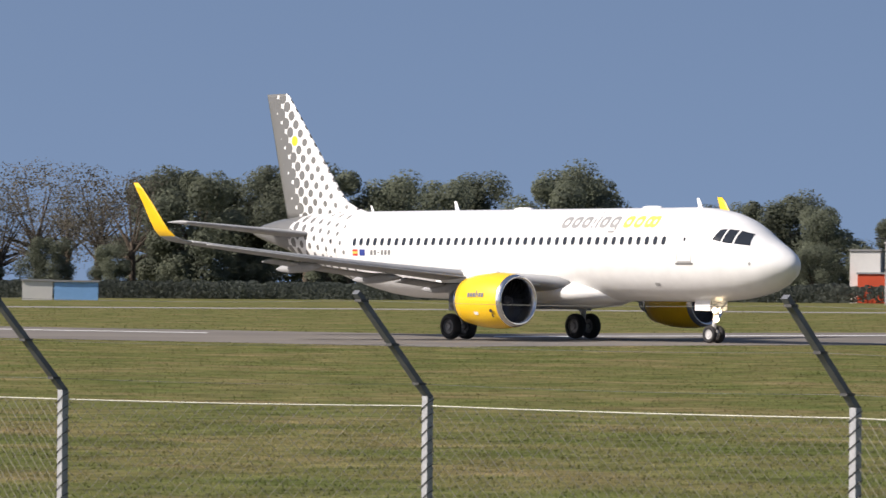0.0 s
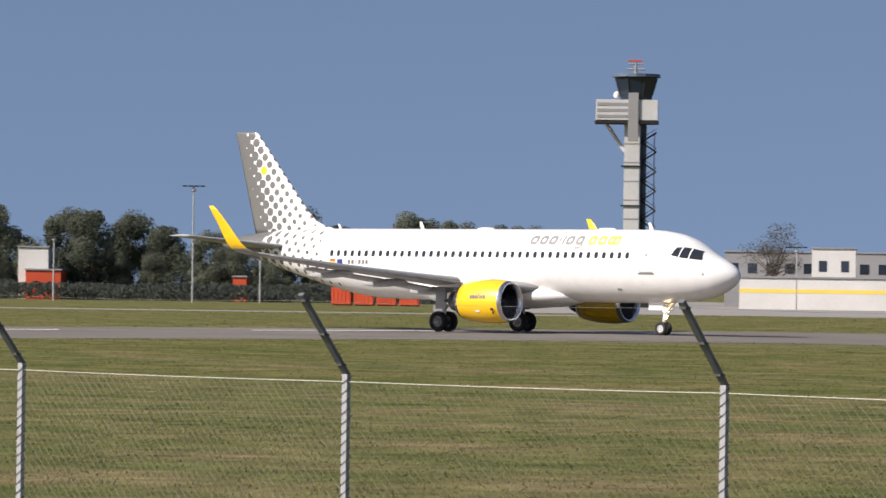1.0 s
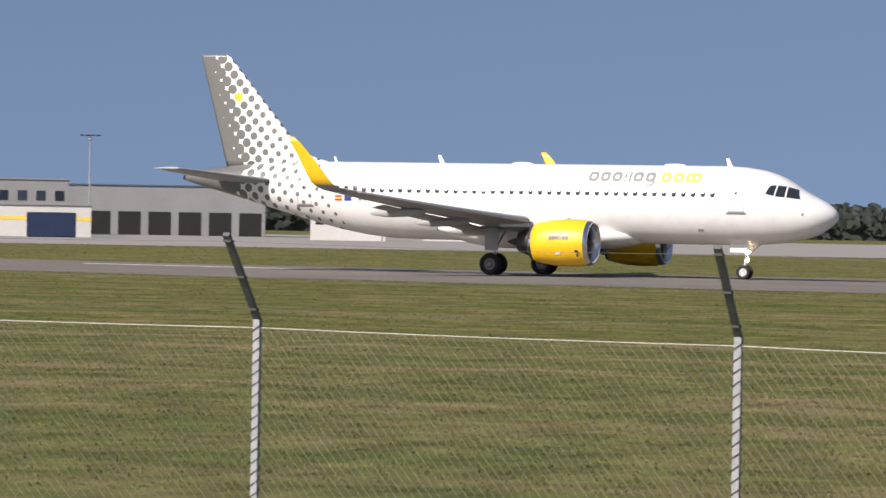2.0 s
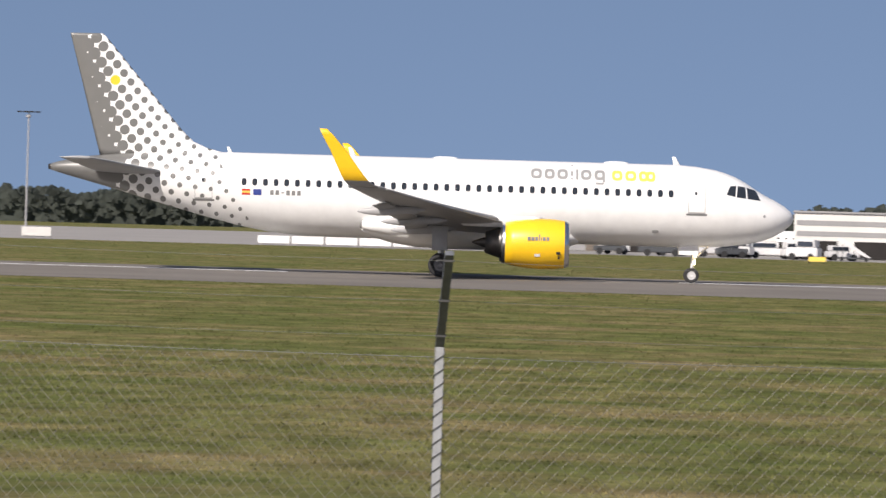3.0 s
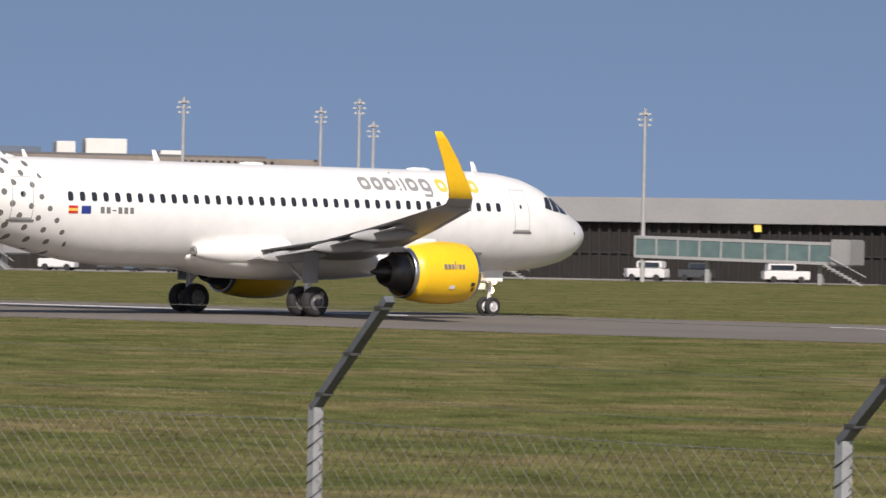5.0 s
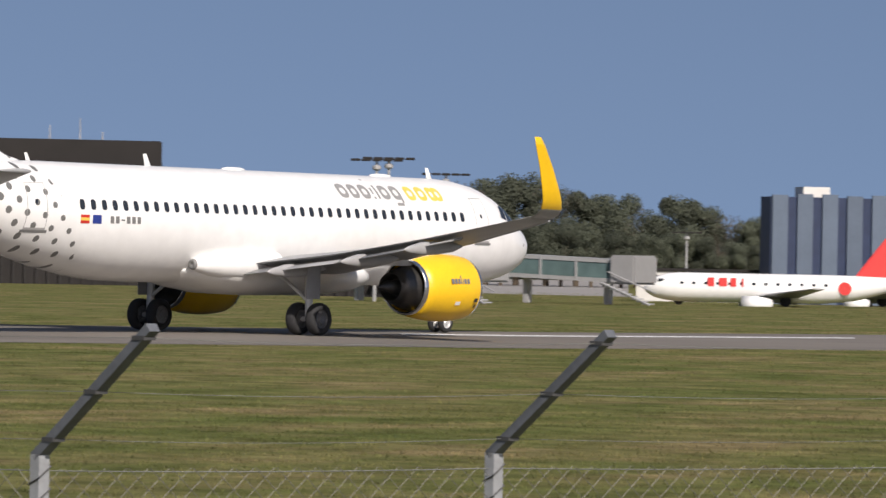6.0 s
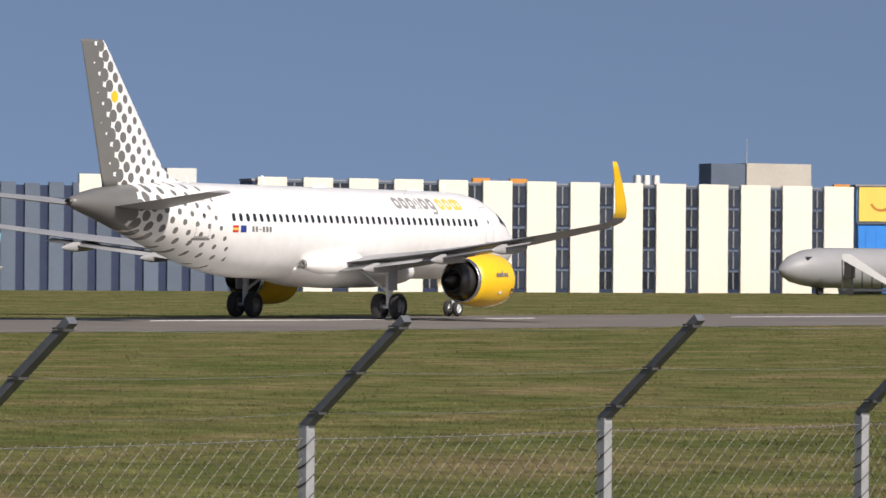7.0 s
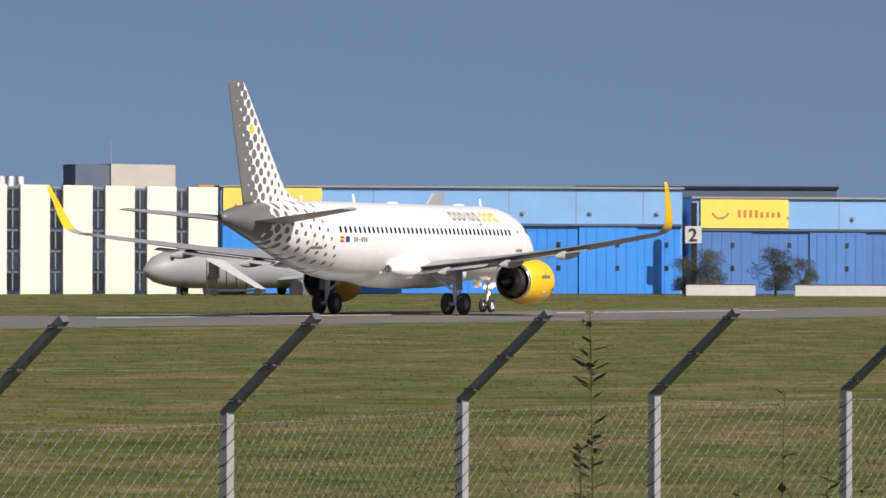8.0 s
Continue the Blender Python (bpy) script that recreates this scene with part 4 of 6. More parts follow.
# bearing and height angle of the tree tops along the edge of the field
LINE = [(-58.5, 24), (-57.4, 26), (-56.4, 25), (-52.7, 24), (-52.2, 25.4), (-51.7, 23), (-51.2, 25.6), (-50.7, 25), (-50.15, 25.6), (-49.5, 23.6), (-49.0, 22.5), (-48.55, 23.4), (-47.55, 24), (-47.15, 26), (-46.75, 23),
        (-45.2, 16.5), (-44.8, 19), (-44.3, 20), (-43.8, 17), (-42.9, 15.5), (-42.5, 16.6), (-42.05, 15.4), (-41.5, 12.5), (-41.0, 11), (-40.4, 11), (-39.7, 16.5), (-39.2, 13), (-38.2, 15.6), (-37.8, 15.2), (-37.3, 12.5), (-36.9, 13.6), (-36.5, 11), (-36.2, 12.8)]
for k, (b, e) in enumerate(LINE):
    dist = 640 + rng.uniform(-25, 25)
    plant(kinds[k % 4], b, dist, EYE_Z + e * 0.001 * dist)
for b, e in ((-55.2, 22), (-54.75, 20), (-54.25, 27), (-53.85, 22), (-53.45, 26.5), (-53.0, 24), (-33.5, 15.5)):
    plant(thin[int(b * 7) % 2], b, 640 + rng.uniform(-20, 20), EYE_Z + e * 0.64)
for k, b in enumerate((-56.0, -55.0, -54.1, -53.3, -52.5, -51.9, -51.4, -50.4, -49.8, -49.2, -48.2, -47.9, -46.3, -45.7, -45.0, -44.0, -43.3, -42.2, -41.7, -40.7, -40.1, -38.8, -38.5, -37.0, -36.6)):
    plant(kinds[(k * 3) % 4], b, 615, EYE_Z + rng.uniform(6, 9.5) * 0.615)
for b, e in ((3.3, 10.8), (3.65, 9.5), (4.0, 9.0), (24.9, 13)):
    plant(kinds[0 if b > 0 else 2], b, 620, EYE_Z + e * 0.62)
for k, (b, e) in enumerate(((43.7, 19), (44.1, 19.5), (44.5, 20), (44.9, 18.5), (45.3, 17.5), (45.7, 16.5), (46.1, 15.5), (46.5, 16.8), (46.85, 15.8), (47.2, 13), (47.6, 11.5), (48, 11))):
    plant(kinds[(k + 1) % 4] if k % 3 else thin[k % 2], b, 610, EYE_Z + e * 0.61)
    plant(kinds[k % 4], b + 0.2, 590, EYE_Z + e * 0.5 * 0.59)


def woods(name, b0, b1, dist, top, grain, label):
    """A far belt of woods: a deep ragged bank of foliage clumps."""
    verts, faces = [], []
    n = int((b1 - b0) * (170 if grain > 0.9 else 2600))
    for k in range(n):
        b = b0 + (b1 - b0) * rng.random()
        env = top * (0.78 + 0.22 * noise.noise(Vector((b * 1.7, 3.1, 0)))) + top * 0.12 * noise.noise(Vector((b * 9, 7, 0)))
        z = env * rng.random() ** 0.5
        p = spot(b, dist + rng.uniform(0, 25), max(0, z))
        s = rng.uniform(0.8, 2.0) * grain
        i = len(verts)
        for q in range(5):
            a = q * math.tau / 5 + rng.random()
            verts.append(p + Matrix.Rotation(radians(-b), 3, "Z") @ Vector((math.cos(a) * s, rng.uniform(-0.8, 0.8) * grain, math.sin(a) * s * 0.8)))
        faces.append((i, i + 1, i + 2, i + 3, i + 4))
    # the dense body behind the outer clumps
    m = int((b1 - b0) * 6)
    for k in range(m):
        ba, bb = b0 + (b1 - b0) * k / m, b0 + (b1 - b0) * (k + 1) / m
        i = len(verts)
        za = top * (0.62 if grain > 0.9 else 0.4) * (1 + 0.2 * noise.noise(Vector((ba * 1.7, 3.1, 0))))
        zb = top * (0.62 if grain > 0.9 else 0.4) * (1 + 0.2 * noise.noise(Vector((bb * 1.7, 3.1, 0))))
        verts += [spot(ba, dist + 12, 0), spot(bb, dist + 12, 0), spot(bb, dist + 14, zb), spot(ba, dist + 14, za), spot(ba, dist + 40, za), spot(bb, dist + 40, zb)]
        faces += [(i, i + 1, i + 2, i + 3), (i + 3, i + 2, i + 5, i + 4)]
    me = bpy.data.meshes.new(name)
    me.from_pydata(verts, [], faces)
    me.materials.append(M_WOODS)
    tagged(new(name, me), label, "woods", kind="stuff")


woods("far_woods", -34, 10, 1300, 12.5, 1.0, "dark band of distant woods beyond the airfield")
woods("far_woods", 24, 50, 900, 13, 1.0, "dark band of distant woods behind the terminal")
woods("hedge", -72, -36, 600, 3.0, 0.16, "low dark hedge along the field boundary")

# ---- buildings ----
M_PALE = mat("pale_render", (0.60, 0.59, 0.56), 0.8, var=0.08, scale=0.2, fine=2)
M_CREAM = mat("cream_metal_panel", (0.70, 0.67, 0.57), 0.6, var=0.05, scale=0.4, fine=3, rand=0.04)
M_ROOFHOUSE = mat("weathered_cream_render", (0.40, 0.375, 0.33), 0.8, var=0.1, scale=0.4, fine=3)
M_SLATE = mat("slate_blue_panel", (0.080, 0.108, 0.152), 0.55, var=0.1, scale=0.4, fine=3, rand=0.1)
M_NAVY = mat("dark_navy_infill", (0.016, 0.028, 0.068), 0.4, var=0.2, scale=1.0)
M_GLASS = mat("dark_window_glass", (0.025, 0.032, 0.045), 0.15, var=0.3, scale=0.6, rand=0.5)
M_DARK = mat("dark_cladding_and_gate_shade", (0.018, 0.016, 0.015), 0.95, var=0.2, scale=0.4)
M_RIB = mat("charcoal_rib", (0.022, 0.020, 0.019), 0.95, var=0.15)
M_BEIGE = mat("weathered_concrete", (0.145, 0.122, 0.10), 0.9, var=0.14, scale=0.15, fine=1.5, bump=0.1)
M_BROWN = mat("rusty_brown_cladding", (0.064, 0.045, 0.035), 0.7, var=0.38, scale=0.2, fine=2)
M_GREYB = mat("grey_facade_panel", (0.25, 0.25, 0.25), 0.7, var=0.1, scale=0.2, fine=2)
M_LIGHTBLUE = mat("light_blue_sheet", (0.19, 0.38, 0.66), 0.6, var=0.08, scale=0.2, fine=1.5)
M_BLUE = mat("bright_blue_door", (0.03, 0.235, 0.70), 0.5, var=0.08, scale=0.3, fine=1.5, rand=0.06)
M_BLUE2 = mat("faded_blue_door", (0.06, 0.17, 0.45), 0.55, var=0.1, scale=0.3, fine=1.5, rand=0.06)
M_SIGN = mat("yellow_sign_panel", (0.82, 0.60, 0.11), 0.5, var=0.06, scale=0.5)
M_SIGNRED = mat("red_sign_mark", (0.50, 0.21, 0.03), 0.5, var=0.05)
M_ORANGE = mat("red_orange_paint", (0.55, 0.07, 0.02), 0.6, var=0.15, scale=0.6, rand=0.1)
M_MAST = mat("pale_mast_steel", (0.36, 0.36, 0.36), 0.5, 0.2, var=0.1)
M_TOWERW = mat("tower_cladding", (0.50, 0.50, 0.49), 0.6, var=0.12, scale=0.2, fine=1.2)
M_TGLASS = mat("tinted_cab_glass", (0.015, 0.026, 0.042), 0.12, var=0.2)
M_GREYPLANE = mat("grey_aircraft_paint", (0.28, 0.285, 0.29), 0.5, var=0.08, scale=0.5)
M_SKYBLUE = mat("pale_blue_paint", (0.2, 0.42, 0.62), 0.5, var=0.05)


class Front:
    """A building front between two bearings: local x along it, y away from the field, z up."""

    def __init__(self, b0, r0, b1, r1):
        self.p, self.q = spot(b0, r0), spot(b1, r1)
        d = self.q - self.p
        self.w = d.length
        self.m = Matrix.Translation(self.p) @ Matrix.Rotation(math.atan2(d.y, d.x), 4, "Z")
        self.inv = self.m.inverted()

    def x(self, bearing):
        """Where that bearing meets the front."""
        way = self.inv.to_3x3() @ spot(bearing, 1.0)
        eye = self.inv @ eye_when(bearing, 1)
        return eye.x - way.x * eye.y / way.y

    def z(self, bearing, angle):
        return EYE_Z + angle * (self.m @ Vector((self.x(bearing), 0, 0))).length


def slab(name, root, f, x0, x1, z0, z1, material, depth=0.3, y=0.0, label="", bevel=0.0):
    return part(name, boxed(x0, x1, y - depth, y, z0, z1, bevel), material, root, label)


# the long multi-storey car park: slate half and cream half
def car_park():
    f = Front(47.86, 352, 62.1, 396)
    h = 9.75
    root = thing("car_park", "long multi-storey building with slate and cream vertical panels", "building", m=f.m)
    part("roof", boxed(f.x(54.16) - 0.2, f.w + 0.1, 0.15, 2.7, h - 0.34, h - 0.15), M_GREYB, root, "flat grey roof")
    xw = f.x(54.16)
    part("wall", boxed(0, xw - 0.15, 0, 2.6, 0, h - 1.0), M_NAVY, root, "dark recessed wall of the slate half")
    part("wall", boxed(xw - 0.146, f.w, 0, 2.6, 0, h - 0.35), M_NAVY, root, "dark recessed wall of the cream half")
    k = 0.1
    while k < xw - 1.3:
        slab("slate_panel", root, f, k, k + 1.32, 0.0, h - 0.75 - 0.1 * (int(k) % 3 == 0), M_SLATE, 0.25)
        k += 2.14
    x0 = f.x(51.83)
    slab("cream_panel", root, f, x0, x0 + 2.0, 6.6, h, M_CREAM, 0.32)
    for n in range(14):
        bear = 54.19 + 0.611 * n - 0.0026 * n * n
        k, k2 = f.x(bear), min(f.w, f.x(bear + 0.385))
        nxt = f.x(54.19 + 0.611 * (n + 1) - 0.0026 * (n + 1) ** 2)
        slab("cream_panel", root, f, k, k2, 0.0, h, M_CREAM, 0.3)
        if nxt > f.w:
            continue
        for fl in range(5):
            z0 = 0.35 + fl * 1.86
            win = part("window", boxed(k2 + 0.06, nxt - 0.06, -0.06, -0.01, z0, z0 + 1.5), M_GLASS, root)
            mid = (k2 + nxt) / 2
            part("window_frame", boxed(mid - 0.05, mid + 0.05, -0.12, -0.07, z0, z0 + 1.5), M_GREYB, win)
            part("rail", boxed(k2 + 0.02, nxt - 0.02, -0.14, -0.07, z0 + 1.52, z0 + 1.7), M_SLATE, win)
    for b0, b1, e, mt in ((53.03, 53.42, 0.0213, M_PALE), (48.31, 48.66, 0.0198, M_PALE), (60.25, 60.7, 0.0233, M_SLATE), (60.72, 61.57, 0.0234, M_ROOFHOUSE)):
        xa, xb = f.x(b0), f.x(b1)
        part("roof_house", boxed(xa, xb, 0.4, 2.6, h - 0.147 if b0 > 54 else h - 0.99, f.z(b0, e)), mt, root, "box-shaped roof house")
    for b in (59.3, 59.42, 59.55):
        part("vent", boxed(f.x(b), f.x(b) + 0.5, 1.0, 1.6, h - 0.147, h + 0.75, 0.05), M_PALE, root)
    part("aerial", rod(bmesh.new(), (f.x(60.8), 1.5, h), (f.x(60.8), 1.5, h + 4.2), 0.05, 0.03, 6), M_MAST, root)
    for b in (57.2, 57.7, 62.0):
        part("roof_sign", boxed(f.x(b), f.x(b) + 1.7, 2.0, 2.3, h - 0.147, h + 0.26), M_SIGNRED, root, "low red shape on the roof")
    return root


car_park()


def hangar(b0, r0, b1, r1, h, band, doors, door_mat, label, sign=None, sign_z=None, leaf=5.6):
    f = Front(b0, r0, b1, r1)
    root = thing("hangar", label, "hangar", m=f.m)
    part("wall", boxed(0, f.w, 0, 30, 0, h - 0.2), M_LIGHTBLUE, root, "light blue sheet wall")
    part("roof", boxed(-0.15, f.w + 0.15, -0.3, 30.2, h - 0.19, h), M_GREYB, root, "flat roof edge")
    k = 0.15
    n = 0
    while k < f.w - 1.5:
        w = min(leaf, f.w - k - 0.1)
        y = 0.0 if n % 2 else -0.18
        dr = part("door_leaf", boxed(k, k + w - 0.06, y - 0.16, y - 0.01, 0.05, band - 0.12), door_mat, root, "tall sliding blue door leaf")
        j = k + 0.7
        while j < k + w - 0.4:
            part("rib", boxed(j, j + 0.06, y - 0.2, y - 0.165, 0.2, band - 0.3), door_mat, dr)
            j += 0.95
        for zz in (2.2, 4.4):
            part("small_window", boxed(k + w * 0.62, k + w * 0.62 + 0.35, y - 0.21, y - 0.165, zz, zz + 0.5), M_GLASS, dr)
        k += w
        n += 1
    part("door_track", boxed(0, f.w, -0.5, -0.003, band - 0.1, band + 0.12), M_SLATE, root, "dark door track")
    k = 1.5
    while k < f.w:
        part("panel_seam", boxed(k, k + 0.05, -0.03, -0.003, band + 0.14, h - 0.25), M_GREYB, root)
        part("lamp", boxed(k + 1.2, k + 1.5, -0.25, -0.03, band + 1.0, band + 1.25), M_GREYB, root)
        k += 6.4
    if sign:
        x0, x1 = f.x(sign[0]), f.x(sign[1])
        sg = part("sign", boxed(x0, x1, -0.22, -0.06, band + 0.18, h - 0.25), M_SIGN, root, "large yellow sign panel")
        bm = bmesh.new()
        zc, r = (band + h) / 2 + 0.35, (h - band) * 0.3
        for k in range(9):
            a0, a1 = math.pi * (1.12 + 0.76 * k / 9), math.pi * (1.12 + 0.76 * (k + 1) / 9)
            cx = x0 + (x1 - x0) * 0.22
            q = [(cx + rr * math.cos(a), -0.235, zc + rr * math.sin(a)) for rr, a in ((r, a0), (r, a1), (r * 0.78, a1), (r * 0.78, a0))]
            bm.faces.new([bm.verts.new(p) for p in q])
        part("sign_mark", bm, M_SIGNRED, sg, "curved red mark on the sign")
        for k in range(8):
            xa = x0 + (x1 - x0) * (0.42 + k * 0.064)
            hh = 0.72 if k in (0, 1, 2, 3) else 0.52
            part("sign_bar", boxed(xa, xa + (x1 - x0) * 0.035, -0.24, -0.225, zc - 0.75, zc - 0.75 + hh), M_SIGNRED, sg)
    return f, root


hangar(62.14, 402, 68.26, 408, 10.1, 6.5, 6, M_BLUE, "light blue hangar with tall bright blue sliding doors", (62.17, 63.48))
fb, hb = hangar(68.4, 409, 75.5, 425, 9.25, 6.1, 6, M_BLUE2, "pale blue hangar with faded blue doors and yellow sign", (68.5, 69.66))
f = Front(66.87, 450, 70.3, 452)
low = thing("rear_hangar_roof", "dark roofed hall behind the hangars", "building", m=f.m)
part("wall", boxed(0, f.w, 0, 20, 0, 10.7), M_SLATE, low, "dark blue-grey wall")
part("roof", boxed(-0.2, f.w + 0.2, -0.2, 20, 10.71, 11.0), M_DARK, low, "dark flat roof")
f2 = Front(68.28, 405, 68.58, 405)
plate = thing("bay_sign", "white bay sign with a dark figure 2", "sign", m=f2.m)
part("panel", boxed(0.15, 1.7, -1.4, -1.25, 4.8, 6.4), M_PALE, plate, "white square panel")
part("column", boxed(0.7, 1.25, -1.245, -0.8, 0, 8.6), M_DARK, plate, "dark upright column")


def letters(text, size, material, parent, m, name="lettering"):
    cu = bpy.data.curves.new(name, "FONT")
    cu.body, cu.size, cu.extrude, cu.offset = text, size, 0.02, 0.018 * size
    tmp = new("tmp", cu)
    me = bpy.data.meshes.new_from_object(tmp.evaluated_get(bpy.context.evaluated_depsgraph_get()))
    bpy.data.objects.remove(tmp)
    me.name = name
    me.materials.clear()
    me.materials.append(material)
    ob = new(name, me)
    ob.parent = parent
    ob.matrix_basis = m
    return tagged(ob, "raised letters on the front")


letters("2", 1.7, M_BLACK, plate, pose(0.45, -1.43, 5.0, 90, 0, 0))
for b, r, h in ((68.62, 392, 3.9), (68.3, 394, 3.2), (69.5, 388, 4.0), (69.85, 389, 3.2)):
    plant(shrub_kind, b, r, h, 4.0)
for b0, b1, r in ((68.31, 69.23, 386), (69.75, 71.6, 384)):
    f = Front(b0, r, b1, r)
    w = thing("concrete_wall", "low pale concrete wall before the hangar", "wall", m=f.m)
    part("wall", boxed(0, f.w, 0, 0.3, 0, 1.0, 0.04), M_PALE, w)
    part("coping", boxed(-0.03, f.w + 0.03, -0.04, 0.34, 1.0, 1.08, 0.02), M_BEIGE, w)


# ---- terminal ----
M_FASCIA = mat("pale_weathered_concrete", (0.20, 0.175, 0.15), 0.9, var=0.2, scale=0.3, fine=2, bump=0.1)


def ribbed_hall(b0, r0, b1, r1, z_rib, z_top, label, top_mat, pitch=1.15, sign_at=(), base=0.0, depth=24):
    f = Front(b0, r0, b1, r1)
    root = thing("terminal", label, "building", m=f.m)
    part("wall", boxed(0, f.w, 0.35, depth, 0, z_rib), M_DARK, root, "dark glazed wall")
    part("parapet", boxed(-0.2, f.w + 0.2, -0.6, depth + 0.2, z_rib + 0.004, z_top, 0.12), top_mat, root, "concrete parapet band")
    part("fascia", boxed(-0.25, f.w + 0.25, -0.95, -0.603, z_rib + 0.004, z_rib + (z_top - z_rib) * 0.38, 0.05), M_FASCIA if top_mat is M_BEIGE else top_mat, root, "projecting fascia below the parapet")
    k = 0.2
    while k < f.w:
        part("rib", boxed(k, k + 0.28, 0.0, 0.34, 0.0, z_rib), M_RIB, root)
        k += pitch
    part("transom", boxed(0, f.w, 0.1, 0.3, z_rib * 0.45, z_rib * 0.45 + 0.2), M_RIB, root, "dark horizontal transom")
    for b in sign_at:
        x = f.x(b)
        part("gate_sign", boxed(x, x + 0.8, -0.75, -0.62, z_rib - 0.85, z_rib - 0.02), M_SIGN, root, "small yellow gate sign")
    return f, root


def apron_mast(bearing, dist, top, heads=6, panel=False):
    root = thing("apron_mast", "tall pale steel floodlight mast on the apron", "floodlight mast", "floodlight masts", m=Matrix.Translation(spot(bearing, dist)) @ Matrix.Rotation(radians(-bearing), 4, "Z"))
    part("pole", rod(bmesh.new(), (0, 0, 0), (0, 0, top), 0.13 if panel else 0.24, 0.09 if panel else 0.13, 10), M_MAST, root)
    part("ring", lathe_z(bmesh.new(), [(top - 0.7, 0.18), (top - 0.6, 0.3), (top - 0.4, 0.3), (top - 0.3, 0.16)], 12), M_MAST, root)
    for k in range(heads):
        s = (k - (heads - 1) / 2) * 0.75
        if panel:
            part("floodlight", boxed(s - 0.34, s + 0.34, -0.45, 0.15, top - 0.05, top + 0.12, 0.03), M_DARK, root, "dark floodlight head")
        else:
            sx, zz = (-1) ** k * (0.42 + 0.14 * (k // 2 % 2)), top - 0.55 - 0.55 * (k // 2)
            head = part("floodlight", boxed(sx - 0.15, sx + 0.15, -0.45, -0.2, zz - 0.13, zz + 0.11, 0.03), M_MAST, root, "pale floodlight head")
            part("bracket", rod(bmesh.new(), (0, 0, zz - 0.05), (sx, -0.3, zz), 0.05, n=5), M_MAST, head)
    return root


for b, r, e in ((4.12, 500, 0.0265), (4.37, 500, 0.0240), (4.57, 500, 0.0220), (9.15, 470, 0.0268), (13.17, 455, 0.0284), (17.02, 470, 0.0325), (22.38, 455, 0.0348), (24.2, 470, 0.0331), (24.71, 470, 0.0353), (24.9, 470, 0.0300), (0.6, 520, 0.0202), (28.5, 430, 0.034), (33.0, 380, 0.03)):
    apron_mast(b, r, EYE_Z + e * r)
for b, r, e in ((42.63, 304, 0.0240), (42.79, 304, 0.0244), (43.55, 330, 0.0210)):
    apron_mast(b, r, EYE_Z + e * r, 5, True)
for b, r, e in ((-14.57, 540, 0.0232), (-41.2, 560, 0.0224), (-43.05, 560, 0.0105), (-40.3, 560, 0.0075), (-30.93, 620, 0.0192), (-27.05, 620, 0.0112), (-37.05, 560, 0.011), (-33.2, 600, 0.010), (46.76, 420, 0.0086)):
    apron_mast(b, r, EYE_Z + e * r, 4, True)

fa, ta = ribbed_hall(7.1, 472, 10.75, 468, 6.3, 9.3, "low terminal wing with concrete parapet and dark ribbed front", M_BEIGE, sign_at=(8.6, 10.2))
fc, tc = ribbed_hall(16.0, 470, 24.25, 474, 8.0, 11.4, "long terminal wing with concrete parapet and dark ribs", M_BEIGE, sign_at=(19.7, 22.9, 24.0))
M_GREYROOF = mat("dull_grey_roof_sheet", (0.10, 0.10, 0.105), 0.75, var=0.2, scale=0.3, fine=2)
for b0, b1, z0, z1, mt, y in ((18.2, 23.6, 11.41, 12.9, M_GREYROOF, 8), (20.25, 21.9, 9.75, 10.6, M_DARK, -0.62), (18.6, 24.2, 11.406, 12.5, M_FASCIA, 1.2), (19.0, 20.6, 12.91, 13.6, M_SLATE, 12), (21.2, 21.75, 12.91, 14.6, M_PALE, 11), (20.8, 21.05, 12.91, 14.2, M_PALE, 10), (22.2, 22.5, 12.91, 13.4, M_PALE, 10), (17.2, 18.3, 11.41, 12.2, M_LIGHTBLUE, 9)):
    x0, x1 = fc.x(b0), fc.x(b1)
    if y < 0:
        part("window_band", boxed(x0, x1, y - 0.04, y - 0.003, z0, z1), mt, tc, "dark window band in the parapet")
    else:
        part("roof_house", boxed(x0, x1, y, y + 6, z0, z1, 0.05), mt, tc, "box-shaped roof house")
for k in range(13):
    x = fc.x(22.4) + k * 0.8
    part("roof_window", boxed(x, x + 0.35, 1.13, 1.19, 11.7, 12.2), M_DARK, tc)
x = fc.x(18.44)
M_SIGNRED = mat("faded_red_sign", (0.42, 0.09, 0.05), 0.6, var=0.15)
part("roof_sign", boxed(x, x + 1.1, 3, 3.3, 12.0, 14.2, 0.04), M_SIGNRED, tc, "upright red-orange sign with dark bars")
part("sign_bar", boxed(x + 0.25, x + 0.85, 2.9, 2.99, 13.0, 13.25), M_BLACK, tc)


M_GREYBROWN = mat("grey_brown_panel", (0.088, 0.078, 0.07), 0.75, var=0.38, scale=0.3, fine=2)
M_GREYTOP = mat("grey_top_storey_panel", (0.235, 0.23, 0.225), 0.75, var=0.12, scale=0.25, fine=2)


